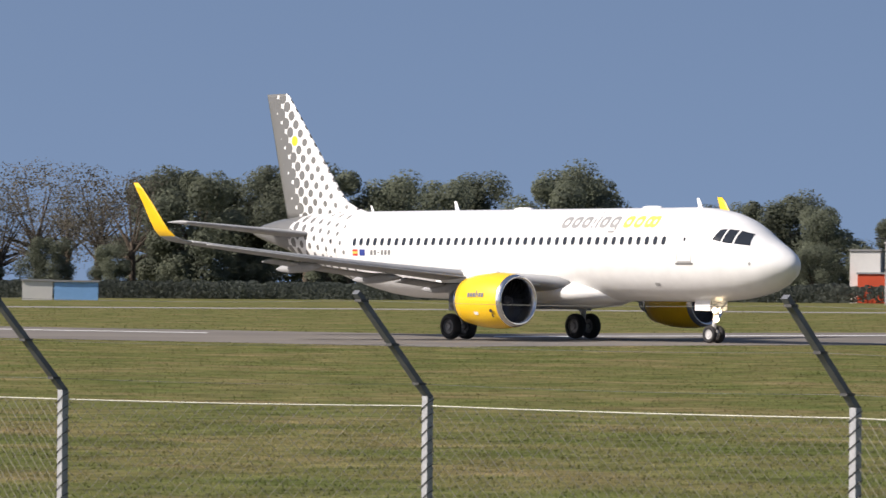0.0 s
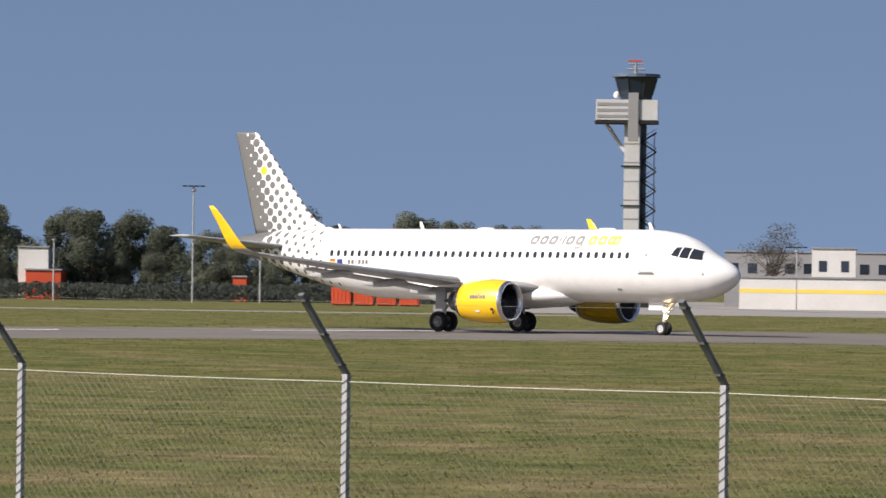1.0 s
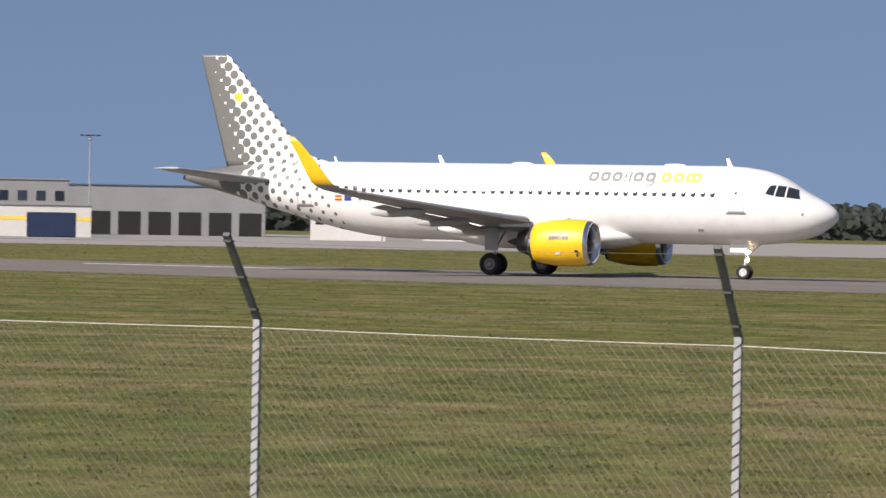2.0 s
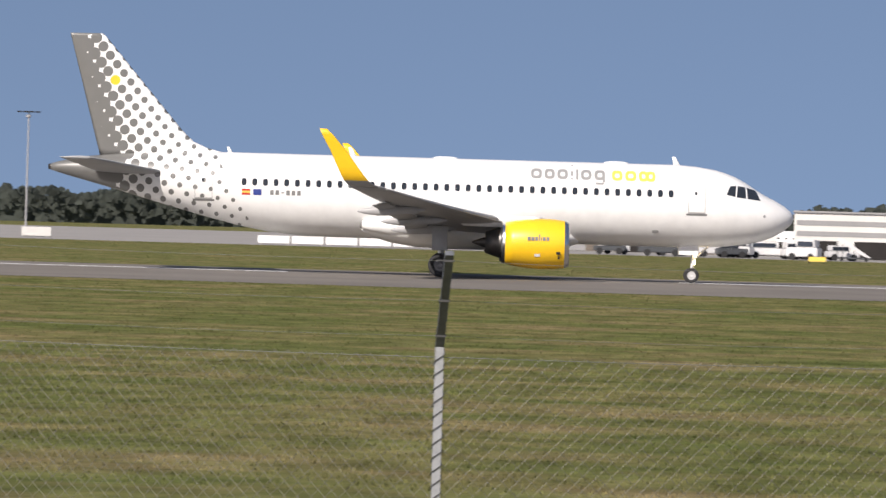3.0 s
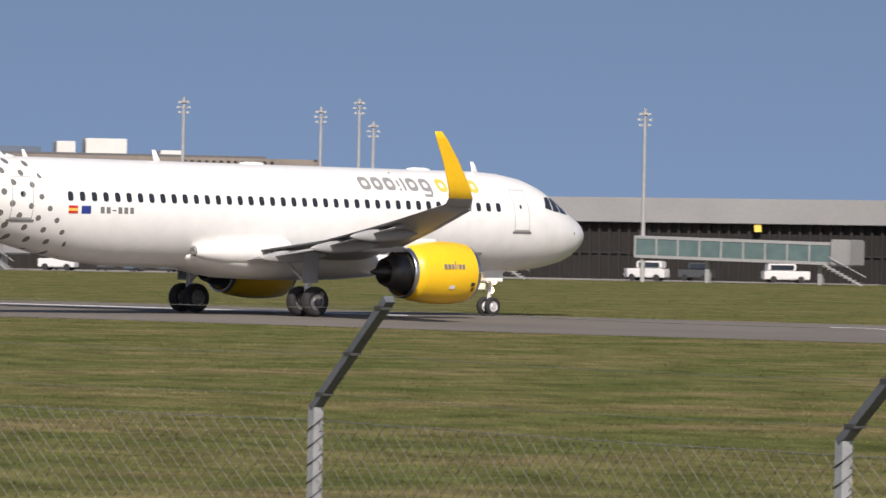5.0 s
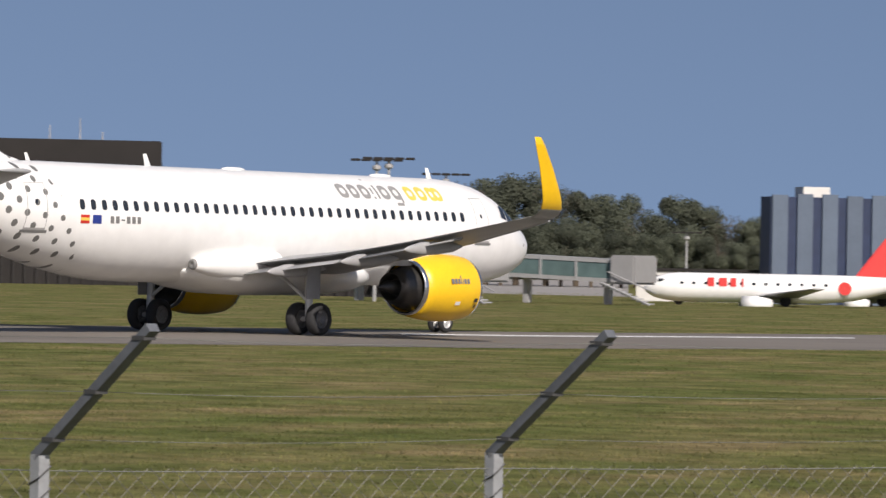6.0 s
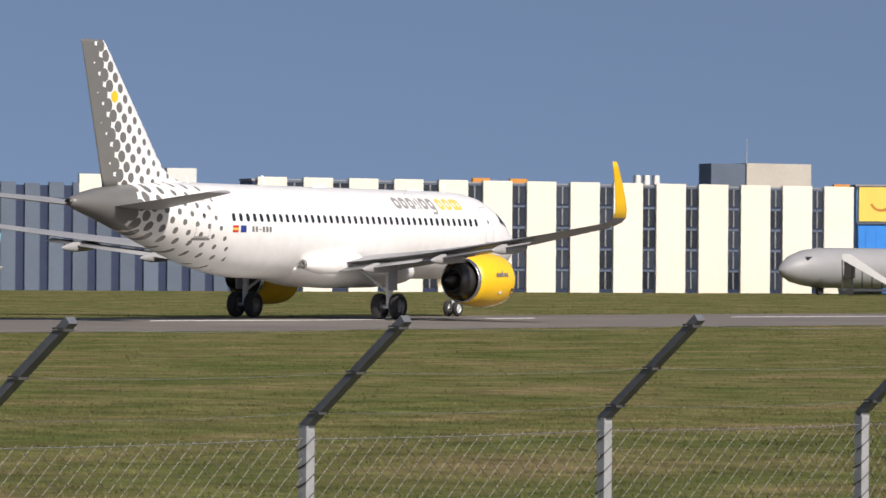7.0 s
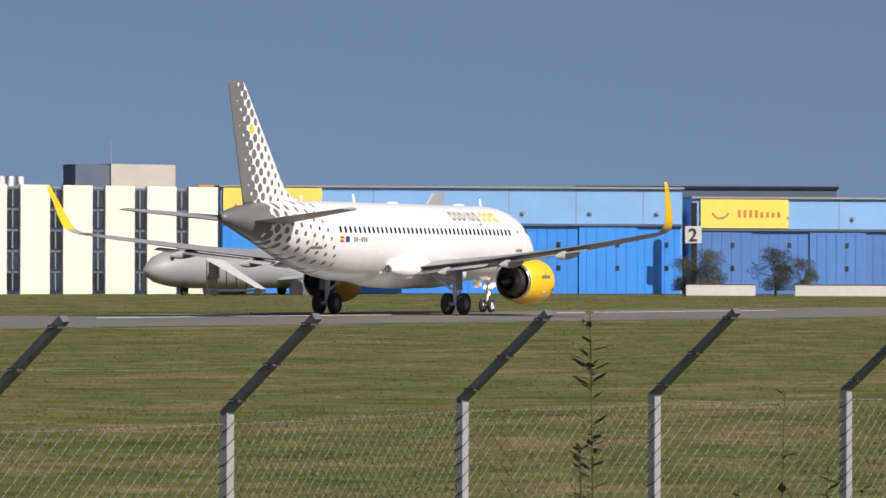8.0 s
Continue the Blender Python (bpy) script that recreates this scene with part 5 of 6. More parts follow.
def head_house():
    """The tiered brown central building with a pale top storey."""
    f = Front(10.62, 474, 16.28, 474)
    root = thing("terminal_building", "tiered brown terminal building with pale top storey", "building", m=f.m)
    z, rg = 0.0, random.Random(4)
    for k, (kind, h) in enumerate((("gap", 0.75), ("tier", 1.3), ("windows", 2.35), ("tier", 3.0), ("gap", 0.7), ("tier", 0.95), ("panels", 1.55), ("tier", 1.8))):
        y = -0.1 * k
        if kind == "gap":
            part("window_band", boxed(0.6, f.w - 0.6, 0.8, 22, z, z + h), M_DARK, root, "dark recessed window band")
        elif kind == "windows":
            part("window_band", boxed(0.4, f.w - 0.4, 0.3, 22, z, z + h), M_DARK, root, "dark recessed window band")
            j = 1.2
            while j < f.w - 2:
                if rg.random() < 0.75:
                    part("window", boxed(j, j + rg.choice((1.1, 1.1, 2.2)), 0.22, 0.297, z + 0.35, z + h - 0.3), M_GLASS, root)
                part("mullion", boxed(j - 0.2, j - 0.08, 0.2, 0.295, z, z + h), M_BEIGE, root)
                j += 2.6
        else:
            part("panel_band" if kind == "panels" else "tier", boxed(0, f.w, y, 22.3, z + 0.004, z + h - 0.004, 0.05), M_GREYBROWN if kind == "panels" else M_BROWN, root, "grey-brown panel band" if kind == "panels" else "rust-brown cladding band")
            j = 1.5
            while j < f.w - 1:
                part("seam", boxed(j, j + 0.07, y - 0.03, y - 0.003, z + 0.1, z + h - 0.1), M_GREYBROWN if kind == "tier" else M_BROWN, root)
                if kind == "panels":
                    part("wall_lamp", boxed(j + 1.2, j + 1.5, y - 0.3, y - 0.003, z + 0.5, z + 0.95, 0.03), M_GREYB, root, "small pale wall lamp")
                j += 3.1
        z += h
    rail = part("railing", boxed(0, f.w, -0.5, -0.42, z + 1.05, z + 1.15), M_BROWN, root, "brown steel roof railing")
    part("kick_board", boxed(0, f.w, -0.5, -0.42, z, z + 0.4), M_BROWN, rail)
    j = 0.2
    while j < f.w:
        part("post", boxed(j, j + 0.1, -0.49, -0.43, z + 0.404, z + 1.046), M_BROWN, rail)
        j += 1.3
    x0, x1 = f.x(10.98), f.x(16.02)
    part("top_storey", boxed(x0, x1, 3, 20, z, z + 2.9, 0.05), M_GREYTOP, root, "grey top storey")
    wx0, wx1 = f.x(11.8), f.x(15.08)
    part("canopy", boxed(wx0, wx1, 1.4, 3.0, z + 1.3, z + 1.58, 0.04), M_PALE, root, "white canopy edge")
    k = wx0
    while k < wx1 - 0.5:
        part("window", boxed(k, k + 0.95, 2.93, 2.99, z + 0.25, z + 1.15), M_SKYGLASS, root)
        k += 1.15
    xs = f.x(11.03)
    part("sign_panel", boxed(xs - 0.1, f.x(11.76), 2.85, 2.98, z + 1.3, z + 2.95), M_GREYTOP, root)
    letters("Hannover", 1.55, M_SIGNWHITE, root, pose(xs + 0.1, 2.83, z + 1.55, 90, 0, 0) @ Matrix.Diagonal((0.82, 1, 1, 1)))
    for b, h in ((11.1, 1.6), (11.3, 2.4), (11.5, 1.9), (12.6, 0.8), (12.9, 0.8), (13.6, 2.4), (14.0, 2.2), (14.85, 2.6), (15.2, 2.2), (15.6, 1.4)):
        xx = f.x(b)
        part("roof_aerial", rod(rod(bmesh.new(), (xx, 6, z + 2.85), (xx, 6, z + 2.9 + h), 0.06, 0.03, 6), (xx - 0.3, 6, z + 3.0 + h * 0.6), (xx + 0.3, 6, z + 3.0 + h * 0.65), 0.05), M_MAST, root)
    return root


# window glass whose bright reflection is put into a pale base colour
M_SKYGLASS = mat("glass_painted_with_reflection", (0.42, 0.45, 0.48), 0.15, 0.5, var=0.35, scale=1.5, rand=0.4)
M_SIGNWHITE = mat("white_letters", (0.8, 0.8, 0.8), 0.5, var=0.03)
head_house()
# radar on the roof between the towers
rd = thing("roof_radar", "orange-red radar aerial on a short dark mast", "radar", m=Matrix.Translation(spot(7.98, 480)) @ Matrix.Rotation(radians(-8), 4, "Z"))
part("mast", rod(bmesh.new(), (0, 0, 0), (0, 0, 11.4), 0.35, 0.2, 8), M_DARK, rd)
part("reflector", loft(bmesh.new(), [[(x, y, 11.3 + z) for x, z in ((-0.9, 0), (0.9, 0.1), (1.0, 1.2), (-0.8, 1.3))] for y in (-0.3, 0.1)]), M_ORANGE, rd, "slatted red-orange reflector")
dm = thing("small_radome", "small white dome on the terminal roof", "radome", m=Matrix.Translation(spot(8.85, 478)))
part("dome", lathe_z(bmesh.new(), [(9.3 + 1.0 * math.sin(a * math.pi / 16), 0.95 * math.cos(a * math.pi / 16) + 0.01) for a in range(9)], 18), M_WHITE, dm, smooth=True)
part("stand", rod(bmesh.new(), (0, 0, 0), (0, 0, 9.3), 0.6, n=10), M_GREYB, dm)

# the dark terminal wings farther on
fd, td = ribbed_hall(25.2, 480, 33.6, 455, 6.2, 8.9, "dark grey terminal wing with flat roof", M_GREYB, sign_at=(27, 30))
fe, te = ribbed_hall(32.0, 432, 39.75, 430, 11.0, 14.4, "dark terminal hall with a black flat roof", M_DARK, sign_at=(35,))
ff, tf = ribbed_hall(39.9, 344, 43.45, 340, 7.4, 8.9, "ribbed dark terminal pier with a brown roof edge", M_BROWN, 0.95, sign_at=(43.3,))
for b, h in ((38.3, 1.5), (38.7, 2.2), (39.0, 0.9)):
    xx = fe.x(b)
    part("roof_aerial", rod(bmesh.new(), (xx, 3, 14.4), (xx, 3, 14.4 + h), 0.08, 0.04, 6), M_MAST, te)


def jet_bridge(b0, r0, b1, r1, z0, z1, h=2.2, label="glazed passenger boarding bridge on steel legs", skin_mat=None):
    f = Front(b0, r0, b1, r1)
    root = thing("jet_bridge", label, "boarding bridge", "boarding bridges", m=f.m)
    n = max(3, int(f.w / 2.4))
    for k in range(n):
        xa, xb = f.w * k / n, f.w * (k + 1) / n
        za, zb = z0 + (z1 - z0) * k / n, z0 + (z1 - z0) * (k + 1) / n
        glass = loft(bmesh.new(), [[(x, 0, z + 0.3), (x, 2.4, z + 0.3), (x, 2.4, z + h - 0.3), (x, 0, z + h - 0.3)] for x, z in ((xa + 0.08, za), (xb - 0.08, zb))])
        seg = part("tunnel_segment", glass, skin_mat or M_BRIDGE, root, "boarding tunnel segment")
        for zo, zh in ((0.0, 0.29), (h - 0.29, h)):
            edge = loft(bmesh.new(), [[(x, -0.06, z + zo), (x, 2.46, z + zo), (x, 2.46, z + zh), (x, -0.06, z + zh)] for x, z in ((xa, za), (xb, zb))])
            part("tunnel_edge", edge, M_MAST, seg)
        part("frame", boxed(xa - 0.08, xa + 0.08, -0.1, 2.5, za + 0.02, za + h - 0.02), M_MAST, seg)
    part("cab", boxed(f.w, f.w + 2.1, -0.5, 3.0, z1 - 0.1, z1 + h + 0.3, 0.15), M_GREYB, root, "box-shaped bridge head")
    for xx in (f.w * 0.35, f.w * 0.92):
        zz = z0 + (z1 - z0) * xx / f.w
        part("leg", boxed(xx - 0.22, xx + 0.22, 0.9, 1.5, 0, zz, 0.03), M_MAST, root, "steel support leg")
    st = bmesh.new()
    for k in range(9):
        box(st, f.w - 0.2 + k * 0.45, f.w + 0.3 + k * 0.45, -1.6, -0.7, z1 - (k + 1) * z1 / 9.5, z1 - (k + 1) * z1 / 9.5 + 0.1)
    rod(st, (f.w, -0.7, z1 + 0.8), (f.w + 4, -0.7, 0.9), 0.05)
    rod(st, (f.w, -1.6, z1), (f.w + 4, -1.6, 0.05), 0.08)
    part("service_stair", st, M_MAST, root, "pale service stair")
    return root


M_BRIDGE = mat("green_bridge_glass", (0.10, 0.15, 0.15), 0.2, var=0.25, scale=0.8)
jet_bridge(41.5, 312, 43.75, 300, 2.0, 1.6, 1.7)
jet_bridge(43.9, 318, 45.78, 312, 2.0, 1.6, 1.7)
jet_bridge(24.6, 440, 26.6, 430, 2.4, 2.0, 2.2)
jet_bridge(28.4, 430, 31.0, 420, 2.4, 2.0, 2.2)
jet_bridge(22.75, 446, 23.3, 442, 1.9, 1.6, 2.0, "grey passenger boarding bridge on steel legs", M_GREYB)
jet_bridge(19.6, 452, 19.95, 448, 2.0, 1.7, 2.1, "grey passenger boarding bridge on steel legs", M_GREYB)
jet_bridge(0.9, 480, 3.2, 470, 1.7, 1.5, 1.8)
# ---- towers ----
def control_tower():
    b, r = -35.38, 1150.0
    root = thing("control_tower", "tall pale control tower with dark cab and zigzag stair", "control tower", m=Matrix.Translation(spot(b, r)) @ Matrix.Rotation(radians(-b), 4, "Z"))
    root.scale = (0.86, 0.86, 1.0)
    z = lambda e: EYE_Z + e * r
    part("shaft", boxed(-2.7, 2.1, -2.5, 2.5, 0, z(0.0440), 0.1), M_TOWERW, root, "pale concrete shaft")
    for k in range(9):
        part("shaft_joint", boxed(-2.8, 2.2, -2.6, 2.6, 6 + k * 5, 6.3 + k * 5), M_GREYB, root)
    for k in range(3):
        part("platform", boxed(-3.6, 2.4, -3, 2.6, 14 + k * 10.5, 14.35 + k * 10.5), M_DARK, root, "dark walkway platform")
    stair = bmesh.new()
    rod(stair, (6.6, -1.2, 0), (6.6, -1.2, z(0.036)), 0.14, n=6)
    rod(stair, (2.9, -1.2, 0), (2.9, -1.2, z(0.036)), 0.14, n=6)
    k = 0
    zz = 0.0
    while zz < z(0.034):
        a, b_ = (2.6, 7.2) if k % 2 == 0 else (7.2, 2.6)
        rod(stair, (a, -1.2, zz), (b_, -1.2, zz + 2.6), 0.24, n=5)
        rod(stair, (a, -1.2, zz + 1.0), (b_, -1.2, zz + 3.6), 0.08, n=4)
        zz += 2.6
        k += 1
    part("outer_stair", stair, M_DARK, root, "dark zigzag steel stair")
    part("stair_core", boxed(2.2, 4.2, 0.2, 2.4, 0, z(0.0400)), M_SLATE, root, "dark stair core")
    part("service_storey", boxed(-11.6, 7.6, -5, 5, z(0.0388), z(0.0436), 0.15), M_TOWERW, root, "box-shaped service storey")
    part("floor_edge", boxed(-11.9, 7.9, -5.3, 5.3, z(0.0381), z(0.0387)), M_DARK, root)
    part("service_front", boxed(-1.6, 1.6, -5.7, -5.02, z(0.034), z(0.0452), 0.08), M_GREYB, root)
    for k in range(3):
        part("louvre", boxed(-11.2, -1.8, -5.12, -5.02, z(0.0394) + k * 1.6, z(0.0394) + k * 1.6 + 0.8), M_GREYB, root)
    rod_ = rod(bmesh.new(), (-8.2, 0, z(0.038)), (-2.6, 0, z(0.0318)), 0.55, n=8)
    part("brace", rod_, M_TOWERW, root, "slanting brace")
    cab = loft(bmesh.new(), [[(0.8 + rr * math.cos((k + 0.5) * math.tau / 8), rr * math.sin((k + 0.5) * math.tau / 8), zz) for k in range(8)] for rr, zz in ((5.2, z(0.0437)), (5.4, z(0.0448)), (7.0, z(0.0488)))])
    part("cab", cab, M_TGLASS, root, "tinted glass cab leaning outward")
    for k in range(8):
        a = (k + 0.5) * math.tau / 8
        part("mullion", rod(bmesh.new(), (0.8 + 5.45 * math.cos(a), 5.45 * math.sin(a), z(0.0448)), (0.8 + 7.05 * math.cos(a), 7.05 * math.sin(a), z(0.0488)), 0.18, n=5), M_DARK, root)
    part("cab_roof", lathe_z(bmesh.new(), [(z(0.0489), 7.5), (z(0.0496), 7.4), (z(0.0498), 2.5)], 16, 0.8), M_SLATE, root, "dark flat cab roof")
    part("radar_mast", rod(rod(rod(bmesh.new(), (0.6, 0, z(0.0497)), (0.6, 0, z(0.0528)), 0.5, 0.3, 8), (-2.2, 0, z(0.0508)), (3.4, 0, z(0.0508)), 0.3), (-1.6, 0, z(0.0520)), (2.8, 0, z(0.0520)), 0.2), M_GREYB, root)
    part("radar_bar", boxed(-1.9, 2.7, -0.5, 0.5, z(0.0526), z(0.0530), 0.05), M_ORANGE, root, "red and white radar bar")
    part("dish", lathe_z(bmesh.new(), [(z(0.0440), 0.1), (z(0.0443), 0.9), (z(0.0450), 1.0), (z(0.0456), 0.5)], 12, -5.2), M_WHITE, root)
    return root


M_TOWERG = mat("weathered_tower_concrete", (0.25, 0.247, 0.24), 0.85, var=0.14, scale=0.3, fine=2)


def old_tower():
    b, r = 5.82, 900.0
    root = thing("old_tower", "grey concrete tower with ring platform and white radome", "control tower", m=Matrix.Translation(spot(b, r)))
    z = lambda e: EYE_Z + e * r
    part("shaft", lathe_z(bmesh.new(), [(0, 2.2), (z(0.0235), 2.1)], 20), M_GREYROOF, root, "round grey shaft", True)
    part("ring", lathe_z(bmesh.new(), [(z(0.0232), 2.2), (z(0.0245), 7.3), (z(0.0254), 8.6), (z(0.0256), 8.6), (z(0.0272), 8.4), (z(0.0296), 7.6), (z(0.0302), 7.0)], 28), M_TOWERG, root, "wide ring storey")
    part("ring_gap", lathe_z(bmesh.new(), [(z(0.0265), 8.5), (z(0.0266), 8.62), (z(0.0269), 8.6), (z(0.0270), 8.4)], 28, caps=False), M_DARK, root, "dark joint round the ring")
    part("collar", lathe_z(bmesh.new(), [(z(0.0205), 2.25), (z(0.0236), 2.25)], 20, caps=False), M_SLATE, root, "dark collar under the ring", True)
    part("ring_windows", lathe_z(bmesh.new(), [(z(0.0246), 7.7), (z(0.0255), 8.72), (z(0.0258), 8.7)], 28, caps=False), M_DARK, root, "dark ring of windows")
    part("neck", lathe_z(bmesh.new(), [(z(0.0300), 5.2), (z(0.0314), 5.1)], 20), M_GREYB, root)
    part("cab", lathe_z(bmesh.new(), [(z(0.0314), 4.1), (z(0.0350), 4.9)], 16), M_TGLASS, root, "dark glazed cab")
    for k in range(12):
        a = k * math.tau / 12
        part("mullion", rod(bmesh.new(), (4.15 * math.cos(a), 4.15 * math.sin(a), z(0.0314)), (4.95 * math.cos(a), 4.95 * math.sin(a), z(0.035)), 0.12, n=5), M_GREYB, root)
    part("cab_roof", lathe_z(bmesh.new(), [(z(0.0350), 5.2), (z(0.0357), 5.1), (z(0.0359), 2)], 20), M_SLATE, root)
    part("radome_stand", rod(bmesh.new(), (0.2, 0, z(0.0357)), (0.2, 0, z(0.0372)), 1.3, 1.6, 12), M_PALE, root)
    c, rr = z(0.0390), 2.5
    part("radome", lathe_z(bmesh.new(), [(c + rr * math.sin(a * math.pi / 16), rr * math.cos(a * math.pi / 16) + 0.01) for a in range(-7, 9)], 24), M_WHITE, root, "white ball-shaped radome", True)
    for dx in (-5.5, 5.0):
        part("aerial", rod(bmesh.new(), (dx, 0, z(0.0305)), (dx, 0, z(0.0408)), 0.1, 0.05, 5), M_MAST, root)
    for dx in (-9.2, 8.6):
        part("camera_arm", rod(bmesh.new(), (dx * 0.8, 0, z(0.0292)), (dx, 0, z(0.0305)), 0.2, n=5), M_MAST, root)
    return root


control_tower()
old_tower()


# ---- parked aircraft ----
def parked_jet(bearing, dist, turn, length, dia, colour, fin_mat, label, ttail=False, fin_h=None, axle=None, props=False, fin_at=-0.33, tip=0.06, windows=True):
    """A parked aircraft along local x (nose at +x), resting on its wheels."""
    root = thing("parked_aircraft", label, "aircraft", "parked aircraft", m=Matrix.Translation(spot(bearing, dist)) @ Matrix.Rotation(radians(turn), 4, "Z"))
    r = dia / 2
    zc = r + (axle if axle is not None else dia * 0.42)
    fin_h = fin_h or dia * 1.6
    rows = [(0.5, 0.02, -0.12), (0.487, 0.35, -0.1), (0.46, 0.68, -0.05), (0.42, 0.9, 0), (0.37, 1, 0), (-0.15, 1, 0), (-0.28, 0.86, 0.12), (-0.4, 0.52, 0.38), (-0.48, 0.2, 0.6), (-0.5, 0.08, 0.66)]
    part("fuselage", loft(bmesh.new(), [[(k * length, r * s * math.cos(a * math.tau / 20), zc + r * o + r * s * math.sin(a * math.tau / 20)) for a in range(20)] for k, s, o in rows]), colour, root, smooth=True)
    fn = [foil((fin_at * length, 0, zc + r * 0.8), 0.16 * length, 0.09, (0, 1, 0), 6), foil(((fin_at - 0.18 + tip) * length, 0, zc + r * 0.8 + fin_h), tip * length, 0.09, (0, 1, 0), 6)]
    part("fin", loft(bmesh.new(), fn), fin_mat, root)
    zt = zc + r * 0.8 + fin_h if ttail else zc + r * 0.5
    for sd in (-1, 1):
        part("tailplane", loft(bmesh.new(), [foil((-0.41 * length, sd * 0.1, zt), 0.1 * length, 0.09, (0, 0, 1), 5), foil((-0.47 * length, sd * length * 0.16, zt + 0.2), 0.05 * length, 0.09, (0, 0, 1), 5)]), colour, root)
        wz = zc + r * 0.85 if props else zc - r * 0.6
        part("wing", loft(bmesh.new(), [foil((0.1 * length, sd * r * 0.7, wz), 0.17 * length if not props else 0.1 * length, 0.12, (0, 0, 1), 6), foil((-0.1 * length if not props else 0.06 * length, sd * length * 0.42, wz + length * 0.035), 0.05 * length, 0.1, (0, 0, 1), 6)]), M_WING, root)
        ez = wz - dia * 0.22 if not props else wz - dia * 0.1
        part("engine", lathe_x(bmesh.new(), [(0.14 * length, 0.2 * dia), (0.145 * length, 0.25 * dia), (0.09 * length, 0.27 * dia), (0.03 * length, 0.16 * dia)], 16, sd * length * 0.15, ez, caps=True), colour, root, smooth=True)
        part("wheel", lathe_y(bmesh.new(), [(-0.2, 0.1), (-0.2, 0.42), (0.2, 0.42), (0.2, 0.1)], 14, -0.02 * length, 0.42, caps=True), M_TYRE, root).location.y = sd * dia * 0.7
        part("gear_leg", rod(bmesh.new(), (-0.02 * length, sd * dia * 0.7, 0.4), (-0.02 * length, sd * dia * 0.5, zc - r * 0.5), 0.12, n=6), M_STRUT, root)
        for k in range(int(length * 0.62 / 0.9)):
            a = math.asin(0.25)
            xx = 0.36 * length - k * 0.9
            if xx < -0.2 * length or not windows:
                break
            yy = sd * (r * math.cos(a) + 0.01)
            part("cabin_window", boxed(xx - 0.13, xx + 0.13, yy - 0.02, yy + 0.02, zc + r * 0.2, zc + r * 0.38), M_PANE, root)
        cx = 0.435 * length
        part("cockpit_window", boxed(cx - 0.5, cx + 0.25, sd * r * 0.62 - 0.12, sd * r * 0.62 + 0.12, zc + r * 0.32, zc + r * 0.55, 0.04), M_PANE, root)
    part("wheel", lathe_y(bmesh.new(), [(-0.15, 0.1), (-0.15, 0.36), (0.15, 0.36), (0.15, 0.1)], 14, 0.37 * length, 0.36, caps=True), M_TYRE, root)
    part("gear_leg", rod(bmesh.new(), (0.37 * length, 0, 0.36), (0.37 * length, 0, zc - r * 0.8), 0.1, n=6), M_STRUT, root)
    return root, zc, r


grey, gz, gr = parked_jet(63.13, 386, 161.7, 36.8, 3.5, M_GREYPLANE, M_GREYPLANE, "grey parked wide-body transport jet with upturned wing tips", fin_h=5.6, axle=0.6, fin_at=-0.35, tip=0.045, windows=False)
for sd in (-1, 1):
    part("winglet", loft(bmesh.new(), [foil((-0.115 * 36.8, sd * 15.45, gz - gr * 0.6 + 1.3), 1.5, 0.1, (0, -sd, 0.3), 5), foil((-0.15 * 36.8, sd * 15.9, gz - gr * 0.6 + 2.5), 0.7, 0.1, (0, -sd, 0.1), 5)]), M_GREYPLANE, grey, "small upturned wing tip")
    for k in range(4):
        y = 3.2 + k * 3.2
        part("flap_fairing", lathe_x(bmesh.new(), [(-0.06 * 36.8 - y * 0.14 + x, r) for x, r in ((1.0, 0.03), (0.5, 0.2), (-0.8, 0.22), (-1.6, 0.03))], 8, sd * y, gz - gr * 0.6 + y * 0.083 - 0.25), M_GREYPLANE, grey)
# the hold's shade is a near-black plate on the closed skin
part("cargo_door", boxed(0.30 * 36.8, 0.335 * 36.8, gr * 0.98, gr + 0.03, gz - 0.9, gz + 0.6, 0.03), M_DARK, grey, "open cargo door, a near-black plate for the shaded hold")
part("side_door", boxed(-0.02 * 36.8, 0.0, gr * 0.98, gr + 0.03, gz - 0.5, gz + 0.7, 0.03), M_GREYB, grey, "grey cabin door")
M_FINRED = mat("bright_red_aircraft_paint", (0.62, 0.045, 0.04), 0.4, var=0.05)
hop, hz, hr = parked_jet(48.0, 326, 180 - 46, 20.5, 2.2, M_WHITE, M_FINRED, "white parked regional jet with a red and blue fin", fin_h=3.2, axle=0.25, fin_at=-0.27)
M_FAIRLIGHT = mat("dull_white_aircraft_paint", (0.55, 0.55, 0.54), 0.45, var=0.06, scale=1.0)
M_NAVYFIN = mat("navy_fin_paint", (0.02, 0.035, 0.16), 0.4, var=0.05)
part("fin_stripe", loft(bmesh.new(), [foil((-0.325 * 20.5, 0, hz + hr * 0.8 + 0.1), 1.9, 0.11, (0, 1, 0), 5), foil((-0.37 * 20.5, 0, hz + hr * 0.8 + 1.3), 1.3, 0.12, (0, 1, 0), 5)]), M_NAVYFIN, hop, "navy blue lower fin")
part("disc", lathe_y(bmesh.new(), [(-hr * 0.95, 0.02), (-hr * 0.95, 0.5), (hr * 0.95, 0.5), (hr * 0.95, 0.02)], 18, -0.236 * 20.5, hz + 0.1), M_FINRED, hop, "large red disc on the rear fuselage")
for k, w in enumerate((0.5, 0.6, 0.45, 0.15)):
    k -= 2.4
    part("marking", boxed(3.4 - k * 0.85 - w, 3.4 - k * 0.85, hr + 0.005, hr + 0.04, hz + 0.1, hz + 0.75), M_FINRED, hop, "red mark on the side")
    part("marking", boxed(3.4 - k * 0.85 - w, 3.4 - k * 0.85, -hr - 0.04, -hr - 0.005, hz + 0.1, hz + 0.75), M_FINRED, hop, "red mark on the side")
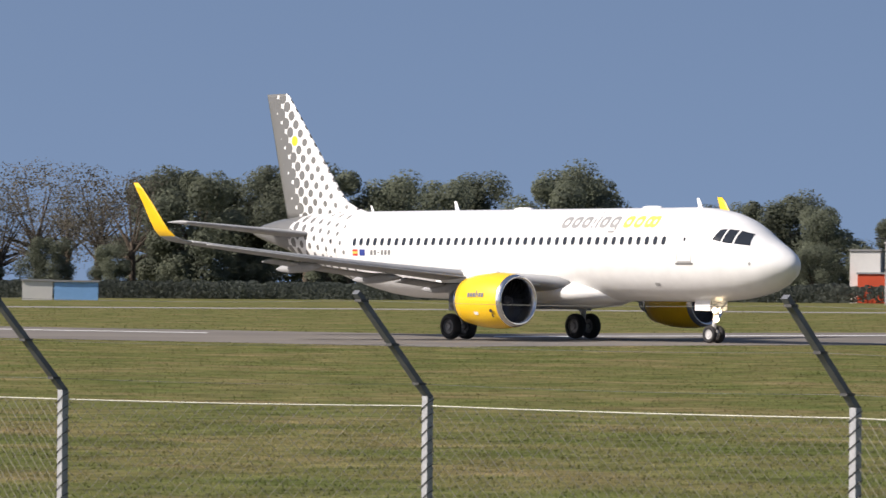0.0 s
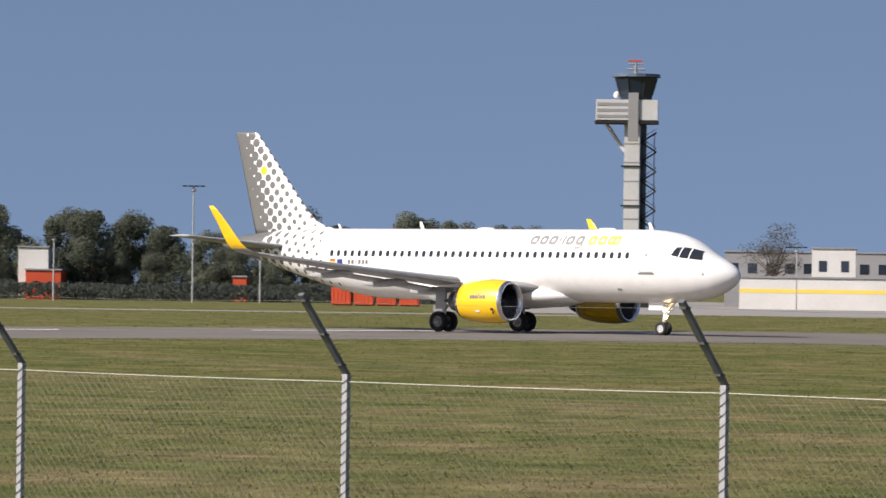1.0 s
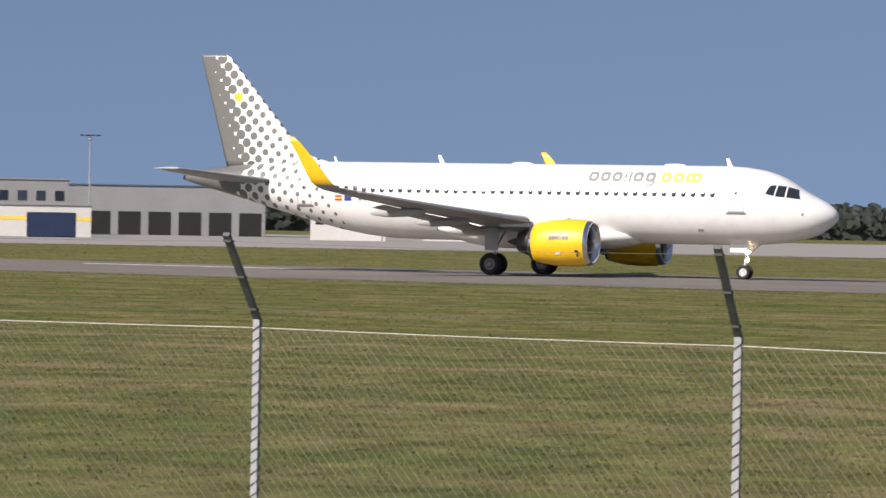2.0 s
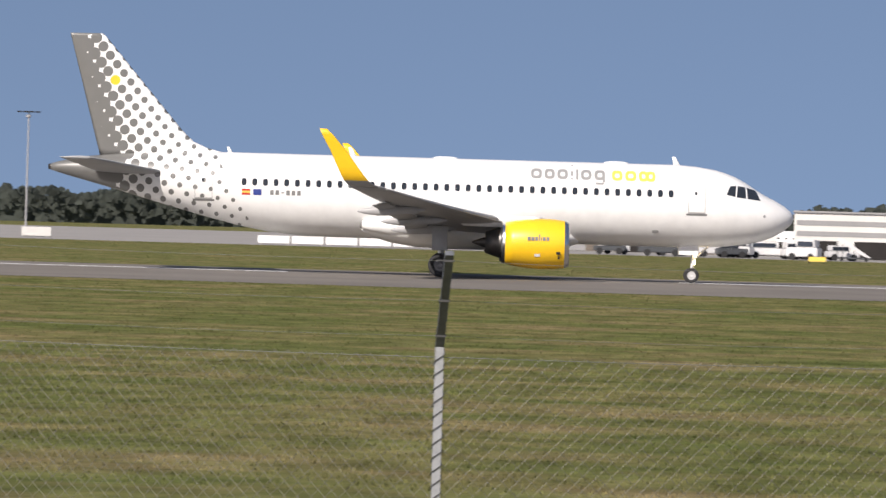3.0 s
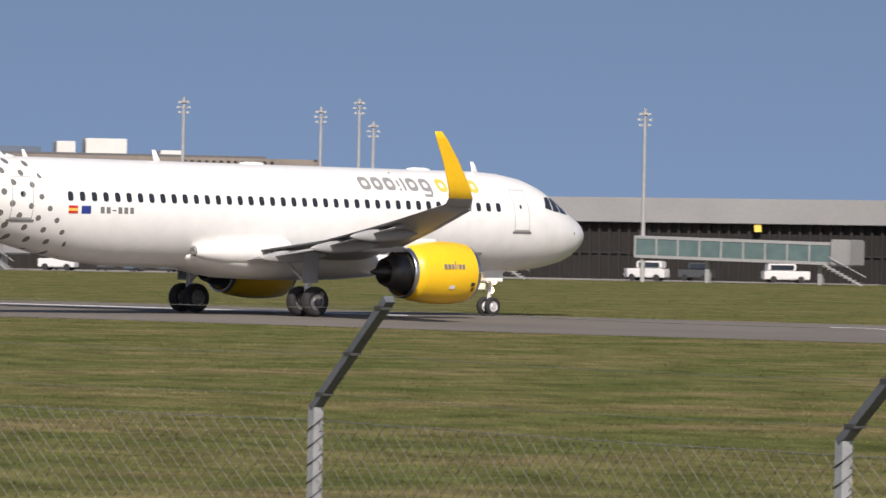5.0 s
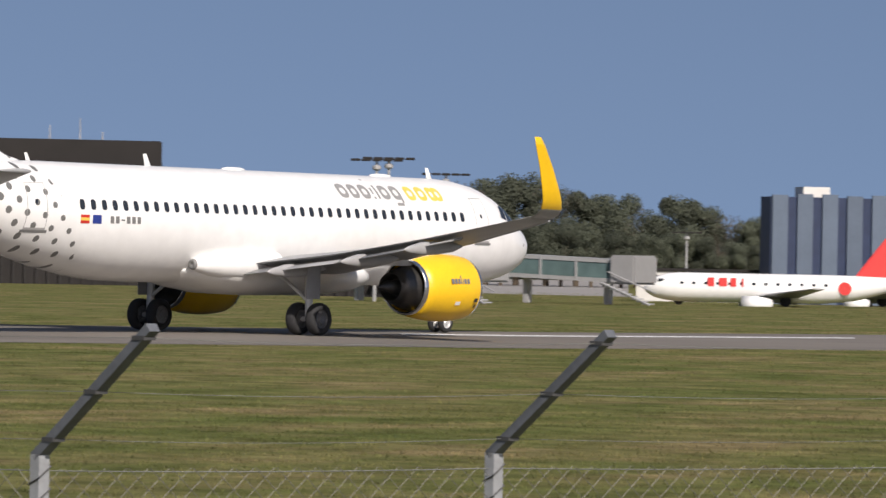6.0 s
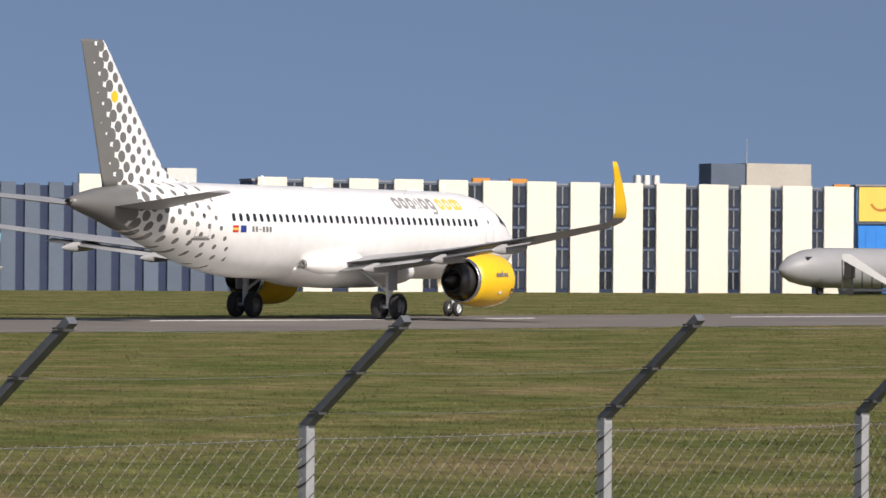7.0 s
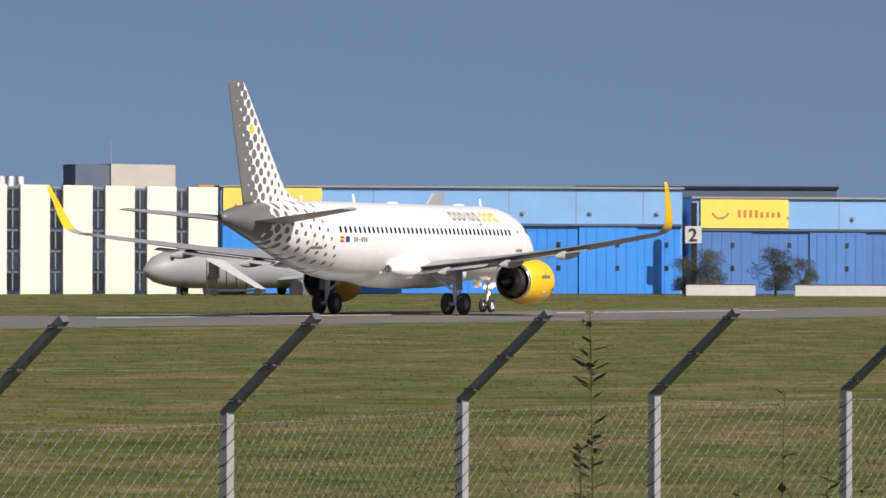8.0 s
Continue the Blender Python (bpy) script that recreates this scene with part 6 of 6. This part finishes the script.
parked_jet(49.3, 345, 175 - 46, 18.0, 2.0, M_WHITE, M_SKYBLUE, "white parked jet with a pale blue fin", fin_h=2.6, axle=0.25)
lh, lz, lr = parked_jet(5.72, 452, -4, 24.0, 2.7, M_FAIRLIGHT, M_NAVYFIN, "pale parked airliner with a dark blue fin", fin_h=3.7, axle=0.45)
part("fin_disc", lathe_y(bmesh.new(), [(-0.3, 0.02), (-0.3, 0.5), (0.3, 0.5), (0.3, 0.02)], 16, -0.425 * 24, lz + lr * 0.8 + 2.1), M_SIGNRED, lh, "orange-yellow disc on the fin")
parked_jet(-5.15, 520, -4, 22.0, 2.5, M_WHITE, M_ORANGE, "white parked airliner with a red fin", fin_h=2.9, axle=0.5)
parked_jet(-18.6, 575, -8, 20.0, 2.3, M_WHITE, M_WHITE, "white parked turboprop with a T-shaped tail", True, 3.2, 0.3, True)


# ---- sheds, halls and clutter of the far side ----
def hall(name, label, b0, b1, r, h, material, depth=12.0, roof_mat=None, windows=0, dark_base=0.0, stripe=None, category="building"):
    f = Front(b0, r, b1, r)
    root = thing(name, label, category, m=f.m)
    part("wall", boxed(0, f.w, 0, depth, 0, h - 0.25, 0.03), material, root)
    part("roof", boxed(-0.15, f.w + 0.15, -0.2, depth + 0.15, h - 0.246, h, 0.03), roof_mat or M_GREYB, root, "flat roof")
    if windows:
        n = int(f.w / windows)
        for k in range(n):
            x = (k + 0.5) * f.w / n
            part("window", boxed(x - windows * 0.25, x + windows * 0.25, -0.05, -0.003, h * 0.6, h * 0.78), M_GLASS, root)
    # open gates: flat near-black sheets stand in for the shade inside
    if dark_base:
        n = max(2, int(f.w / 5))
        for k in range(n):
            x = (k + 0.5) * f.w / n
            part("gate", boxed(x - 1.9, x + 1.9, -0.08, -0.003, 0.05, dark_base), M_DARK, root, "open gate, a near-black sheet for its unlit inside")
    if stripe:
        part("stripe", boxed(0, f.w, -0.03, -0.003, h * 0.5, h * 0.62), stripe, root, "yellow stripe along the wall")
    return root


hall("shed", "small white and blue shed on the grass", -54.45, -54.05, 540, 2.6, M_PALE, 4)
hall("shed", "small blue-grey shed beside a white one", -54.03, -53.45, 540, 2.5, M_LIGHTBLUE, 4)
hall("white_hall", "white hall between the trees", -43.52, -43.12, 608, 7.5, M_PALE, 14)
hall("red_hall", "low red-orange hall between the trees", -43.42, -42.95, 605, 4.3, M_ORANGE, 10)
hall("red_hall", "low red-orange hall among the trees", -40.66, -40.48, 606, 3.7, M_ORANGE, 6)
hall("grey_hall", "grey airport hall with rows of windows", -34.15, -31.2, 700, 9.0, M_GREYB, 20, windows=3.0)
hall("white_block", "white square airport block", -33.0, -32.42, 660, 9.3, M_PALE, 12, windows=2.4)
hall("long_shed", "long white shed with a yellow stripe", -33.95, -30.9, 600, 4.6, M_PALE, 10, stripe=M_SIGN)
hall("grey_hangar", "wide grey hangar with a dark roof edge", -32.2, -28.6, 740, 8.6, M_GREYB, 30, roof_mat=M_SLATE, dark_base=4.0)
hall("glazed_hall", "pale glazed hall beside the tower foot", -36.0, -34.75, 690, 6.3, M_PALE, 14, windows=3.2)
hall("low_store", "low grey store before the tower", -36.5, -35.0, 605, 2.9, M_GREYB, 8, dark_base=1.9)
hall("flat_store", "long low store with a dark flat roof behind the parked jet", 46.1, 48.7, 356, 2.75, M_PALE, 8, roof_mat=M_DARK, windows=4.0)
hall("white_office", "small white office with a flat roof", -37.4, -36.75, 600, 4.2, M_PALE, 8, windows=2.0)
hall("white_office", "small white office with a flat roof", -36.2, -35.7, 620, 5.2, M_PALE, 8, windows=2.0)
an = hall("terminal_annexe", "low white annexe with dark clerestory and brown roof", -7.9, -5.22, 505, 4.3, M_PALE, 12)
fa = Front(-7.9, 505, -5.22, 505)
part("clerestory", boxed(0, fa.w, -0.05, -0.003, 3.25, 3.95), M_DARK, an, "dark clerestory window strip")
part("lower_wall", boxed(0, fa.w, -0.07, -0.003, 0.02, 1.35), M_BEIGE, an, "grey-brown lower wall")
M_ROOFBROWN = mat("red_brown_roof_sheet", (0.17, 0.085, 0.06), 0.8, var=0.2, scale=0.4, fine=3)
xa, xb = fa.x(-6.55), fa.x(-5.6)
part("roof_house", loft(bmesh.new(), [[(xa, y, 4.304), (xb, y, 4.304), (xb - 1.6, y, 6.2), (xa + 0.3, y, 6.35)] for y in (5.0, 11.0)]), M_ROOFBROWN, an, "red-brown sloping roof")
for k in range(5):
    x = xa + 0.8 + k * 1.5
    part("roof_aerial", rod(bmesh.new(), (x, 3.0, 4.29), (x, 3.0, 5.0 + 0.5 * (k % 3)), 0.05, 0.03, 5), M_MAST, an)
for k in range(int(fa.w / 3.4)):
    x = 1.2 + k * 3.4
    part("gate", boxed(x, x + 1.5 + 0.5 * (k % 3), -0.12, -0.073, 0.05, 1.2), (M_DARK, M_GREYB, M_PALE)[k % 3], an, "low gate")
hall("white_block", "small white block beside the annexe", -5.2, -4.62, 503, 4.7, M_PALE, 8, dark_base=1.7)
cargo = hall("cargo_hall", "long white cargo hall above dark gates", -4.4, -0.3, 482, 5.3, M_PALE, 18, dark_base=2.0)
fg = Front(-4.4, 482, -0.3, 482)
for z in (2.5, 3.7):
    part("window_band", boxed(0.3, fg.w - 0.3, -0.05, -0.003, z, z + 0.55), M_GREYB, cargo, "grey recessed window band")
f = Front(-1.3, 481, -0.6, 481)
cg = thing("hall_sign", "row of raised dark letters on the cargo hall", "sign", m=f.m)
part("backing", boxed(-0.3, 6.5, -0.12, -0.04, 4.35, 5.25), M_PALE, cg)
letters("AIR CARGO", 0.85, M_GREYB, cg, pose(0, -0.15, 4.5, 90, 0, 0))
hall("dark_annexe", "dark terminal annexe with a pale roof edge", 4.2, 7.0, 490, 7.7, M_DARK, 14, roof_mat=M_BEIGE, windows=3.0)
hall("white_hall", "low white hall at the edge of the woods", -28.0, -27.0, 640, 3.9, M_PALE, 10, windows=2.5)
hall("white_hall", "low white hall at the edge of the woods", -26.5, -24.2, 680, 4.2, M_PALE, 10, windows=2.5)
for k in range(4):
    b = -39.35 + k * 0.3
    f = Front(b, 545, b + 0.26, 545)
    c = thing("container", "red-orange freight container on the grass", "container", "row of red containers", m=f.m)
    part("body", boxed(0, f.w, 0, 2.4, 0.12, 2.3, 0.03), M_ORANGE, c)
    part("foot", boxed(0.1, f.w - 0.1, 0.2, 2.2, 0, 0.116), M_DARK, c)
    for j in range(5):
        part("rib", boxed(0.2 + j * (f.w - 0.5) / 4, 0.3 + j * (f.w - 0.5) / 4, -0.05, -0.003, 0.25, 2.15), M_ORANGE, c)
f = Front(-31.75, 590, -31.1, 590)
c = thing("container", "dark blue freight container beside the hangar", "container", m=f.m)
part("body", boxed(0, f.w, 0, 2.6, 0.1, 3.4, 0.04), M_NAVY, c)
part("foot", boxed(0.1, f.w - 0.1, 0.2, 2.4, 0, 0.096), M_DARK, c)


def barrier(b0, b1, r, h=0.62):
    f = Front(b0, r, b1, r)
    root = thing("barrier", "low white airfield barrier board on feet", "barrier", "white barriers on the field", m=f.m)
    part("board", boxed(0, f.w, 0, 0.35, 0.16, h, 0.02), M_WHITE, root)
    for x in (0.15, f.w - 0.35):
        part("foot", boxed(x, x + 0.2, -0.05, 0.4, 0, 0.156), M_GREYB, root)


for b0, b1, r in ((-47.65, -47.36, 470), (-47.3, -47.0, 470), (0.93, 1.5, 372), (9.7, 10.55, 345)):
    barrier(b0, b1, r)
k = -11.5
while k < -7.9:
    barrier(k, k + 0.42, 452, 0.95)
    k += 0.45
f = Front(-14.62, 470, -14.1, 470)
bx = thing("equipment_box", "white equipment box beside the mast", "equipment box", m=f.m)
part("body", boxed(0, 3.2, 0, 1.2, 0.1, 1.1, 0.05), M_PALE, bx)
part("plinth", boxed(0.1, 3.1, 0.1, 1.1, 0, 0.096), M_GREYB, bx)
for b, r, w, mt, lab in ((26.2, 288, 1.1, M_CREAM, "small pale airfield sign on short legs"), (2.75, 330, 1.0, M_BLACK, "small black airfield sign on short legs"), (2.9, 330, 0.5, M_SIGN, "small yellow airfield sign on short legs"), (3.35, 335, 0.9, M_CREAM, "small pale airfield sign on short legs"), (-4.2, 400, 1.6, M_SIGN, "small yellow airfield sign on short legs"), (2.55, 360, 1.2, M_SIGN, "small yellow airfield sign on short legs"), (11.6, 300, 0.5, M_PALE, "small white marker on the grass")):
    f = Front(b, r, b + 0.4, r)
    sg = thing("taxi_sign", lab, "sign", "signs beside the runway", m=f.m)
    part("panel", boxed(0, w, 0, 0.15, 0.16, 0.6, 0.02), mt, sg)
    for x in (0.05, w - 0.15):
        part("leg", boxed(x, x + 0.1, 0.03, 0.12, 0, 0.156), M_DARK, sg)


def vehicle(b, r, length, height, material, label, turn=0.0):
    length, height = length * 0.8, height * 0.85
    root = thing("apron_vehicle", label, "vehicle", "vehicles on the apron", m=Matrix.Translation(spot(b, r)) @ Matrix.Rotation(radians(-b + turn), 4, "Z"))
    w = 1.6
    part("body", boxed(-length / 2, length / 2, -w / 2, w / 2, 0.35, height * 0.62, 0.08), material, root)
    part("cabin", boxed(-length * 0.42, length * 0.2, -w * 0.46, w * 0.46, height * 0.625, height, 0.1), material, root)
    for sd in (-1, 1):
        part("window", boxed(-length * 0.36, length * 0.14, sd * w * 0.465 - 0.01, sd * w * 0.465 + 0.01, height * 0.68, height * 0.92), M_GLASS, root)
        for x in (-length * 0.3, length * 0.3):
            t = part("wheel", lathe_y(bmesh.new(), [(-0.1, 0.05), (-0.1, 0.36), (0.1, 0.36), (0.1, 0.05)], 12, x, 0.36, caps=True), M_TYRE, root)
            t.location.y = sd * w * 0.47


vr = random.Random(3)
M_CAR = mat("white_vehicle_paint", (0.6, 0.6, 0.6), 0.35, var=0.06)
M_CARD = mat("dark_vehicle_paint", (0.06, 0.065, 0.07), 0.35, var=0.1)
for k in range(34):
    b = vr.choice((vr.uniform(-9, 3), vr.uniform(-7.8, -3.5), vr.uniform(7.5, 13.8), vr.uniform(16.5, 24), vr.uniform(24, 38)))
    mt, lab = vr.choice(((M_CAR, "white service vehicle parked on the apron"), (M_CAR, "white service vehicle parked on the apron"), (M_CARD, "dark service vehicle parked on the apron")))
    vehicle(b, (570 if b < -20 else vr.uniform(446, 462)) if b < 36 else 330, vr.uniform(3.6, 6.5), vr.uniform(1.6, 2.5), mt, lab, vr.choice((0, 180, 15, 160)))


for k in range(15):
    vehicle(10.7 + k * 0.21 + vr.uniform(-0.04, 0.04), vr.uniform(452, 460), vr.uniform(2.6, 4.0), vr.uniform(1.3, 1.7), M_CAR if k % 3 else M_CARD, "white car parked before the terminal" if k % 3 else "dark car parked before the terminal", vr.choice((0, 70, 90, 180)))


for k in range(16):
    b = vr.uniform(18.6, 24.2)
    h = vr.uniform(0.8, 1.5)
    f = Front(b, vr.uniform(448, 462), b + 0.3, 455)
    c = thing("baggage_cart", "small loaded baggage cart on the apron", "cart", "baggage carts", m=f.m)
    part("load", boxed(0, vr.uniform(0.9, 2.0), 0, 1.2, 0.42, h, 0.05), vr.choice((M_CAR, M_CARD, M_GREYB, M_LIGHTBLUE)), c)
    part("bed", boxed(-0.1, 1.6, -0.05, 1.25, 0.3, 0.416), M_CARD, c)
    for x in (0.1, 1.3):
        part("wheel", lathe_y(bmesh.new(), [(-0.1, 0.03), (-0.1, 0.17), (0.1, 0.17), (0.1, 0.03)], 10, x, 0.17, caps=True), M_TYRE, c)


def stair_truck(b, r, flip, size):
    root = thing("stair_truck", "white mobile boarding stairs on wheels", "boarding stairs", "boarding stairs", m=Matrix.Translation(spot(b, r)) @ Matrix.Rotation(radians(-b + (180 if flip else 0)), 4, "Z"))
    root.scale = (size, size, size)
    bm = loft(bmesh.new(), [[(-3, y, 0.7), (-2.2, y, 0.7), (3, y, 3.6), (3, y, 4.2), (2.2, y, 4.2)] for y in (-0.7, 0.7)])
    part("flight", bm, M_CAR, root, "white stair flight")
    part("chassis", boxed(-3, 3, -0.8, 0.8, 0.4, 0.68, 0.04), M_CARD, root)
    for k in range(6):
        part("strut", rod(bmesh.new(), (-2 + k, -0.7, 0.65), (-2 + k, -0.7, 1.0 + k * 0.52), 0.06, n=5), M_CARD, root)
    for x in (-2.2, 2.2):
        for sd in (-1, 1):
            part("wheel", lathe_y(bmesh.new(), [(-0.12, 0.05), (-0.12, 0.4), (0.12, 0.4), (0.12, 0.05)], 12, x, 0.4, caps=True), M_TYRE, root).location.y = sd * 0.8


for b, r, fl in ((3.35, 440, True), (3.75, 442, True), (-3.6, 450, True), (2.4, 450, False), (62.35, 372, True)):
    stair_truck(b, r, fl, 0.58 if b < 10 else 0.85)

# ---- weeds by the fence ----
M_WEED = mat("tall_weed_green", (0.07, 0.085, 0.03), 0.85, var=0.35, scale=4, fine=30)


def weed(b, r, h, n, rg):
    root = thing("tall_weed", "thin tall leafy weed beside the fence", "weed", "weeds by the fence", m=Matrix.Translation(polar(b, r)))
    top = Vector((rg.uniform(-0.08, 0.12), rg.uniform(-0.05, 0.05), h))
    mid = Vector((rg.uniform(-0.06, 0.06), 0, h * 0.5))
    part("stem", rod(rod(bmesh.new(), (0, 0, -0.05), mid, 0.006, 0.005, 5), mid, top, 0.005, 0.002, 5), M_WEED, root)
    verts, faces = [], []
    for k in range(n):
        f = rg.uniform(0.1, 1.0)
        p = (mid * (f * 2) if f < 0.5 else mid.lerp(top, f * 2 - 1))
        a = rg.uniform(0, 6.28)
        d = Vector((math.cos(a), math.sin(a), rg.uniform(-0.2, 0.7)))
        s = rg.uniform(0.02, 0.05)
        w = d.cross(Vector((0, 0, 1))).normalized() * s * 0.45
        i = len(verts)
        verts += [p, p + d * s + w, p + d * s * 2.1, p + d * s - w]
        faces.append((i, i + 1, i + 2, i + 3))
    me = bpy.data.meshes.new("leaves")
    me.from_pydata(verts, [], faces)
    me.materials.append(M_WEED)
    lv = new("leaves", me)
    lv.parent = root


wr = random.Random(11)
for b, r, h, n in ((67.05, 16.9, 2.42, 260), (66.85, 16.9, 1.9, 150), (69.55, 18.0, 2.1, 70), (69.0, 17.9, 1.75, 90), (70.1, 18.3, 1.8, 110), (70.6, 18.4, 1.7, 90), (60.3, 14.9, 1.55, 60), (60.9, 14.9, 1.45, 60), (58.9, 14.6, 1.55, 70), (61.7, 15.1, 1.6, 60), (36.6, 11.4, 1.62, 60), (36.2, 11.4, 1.45, 50)):
    weed(b, r, h, n, wr)


def motions():
    walk(plane, [(t, pose(x, y, 0.02, 0, 0, a)) for t, x, y, a in PLANE_ROWS])
    for hub, x, y, r in wheels:
        turn = 73.0 if r > 0.5 else 71.0
        walk(hub, [(k / 30, pose(x, y, r) @ Matrix.Rotation(radians(turn * k), 4, "Y")) for k in range(241)])


motions()
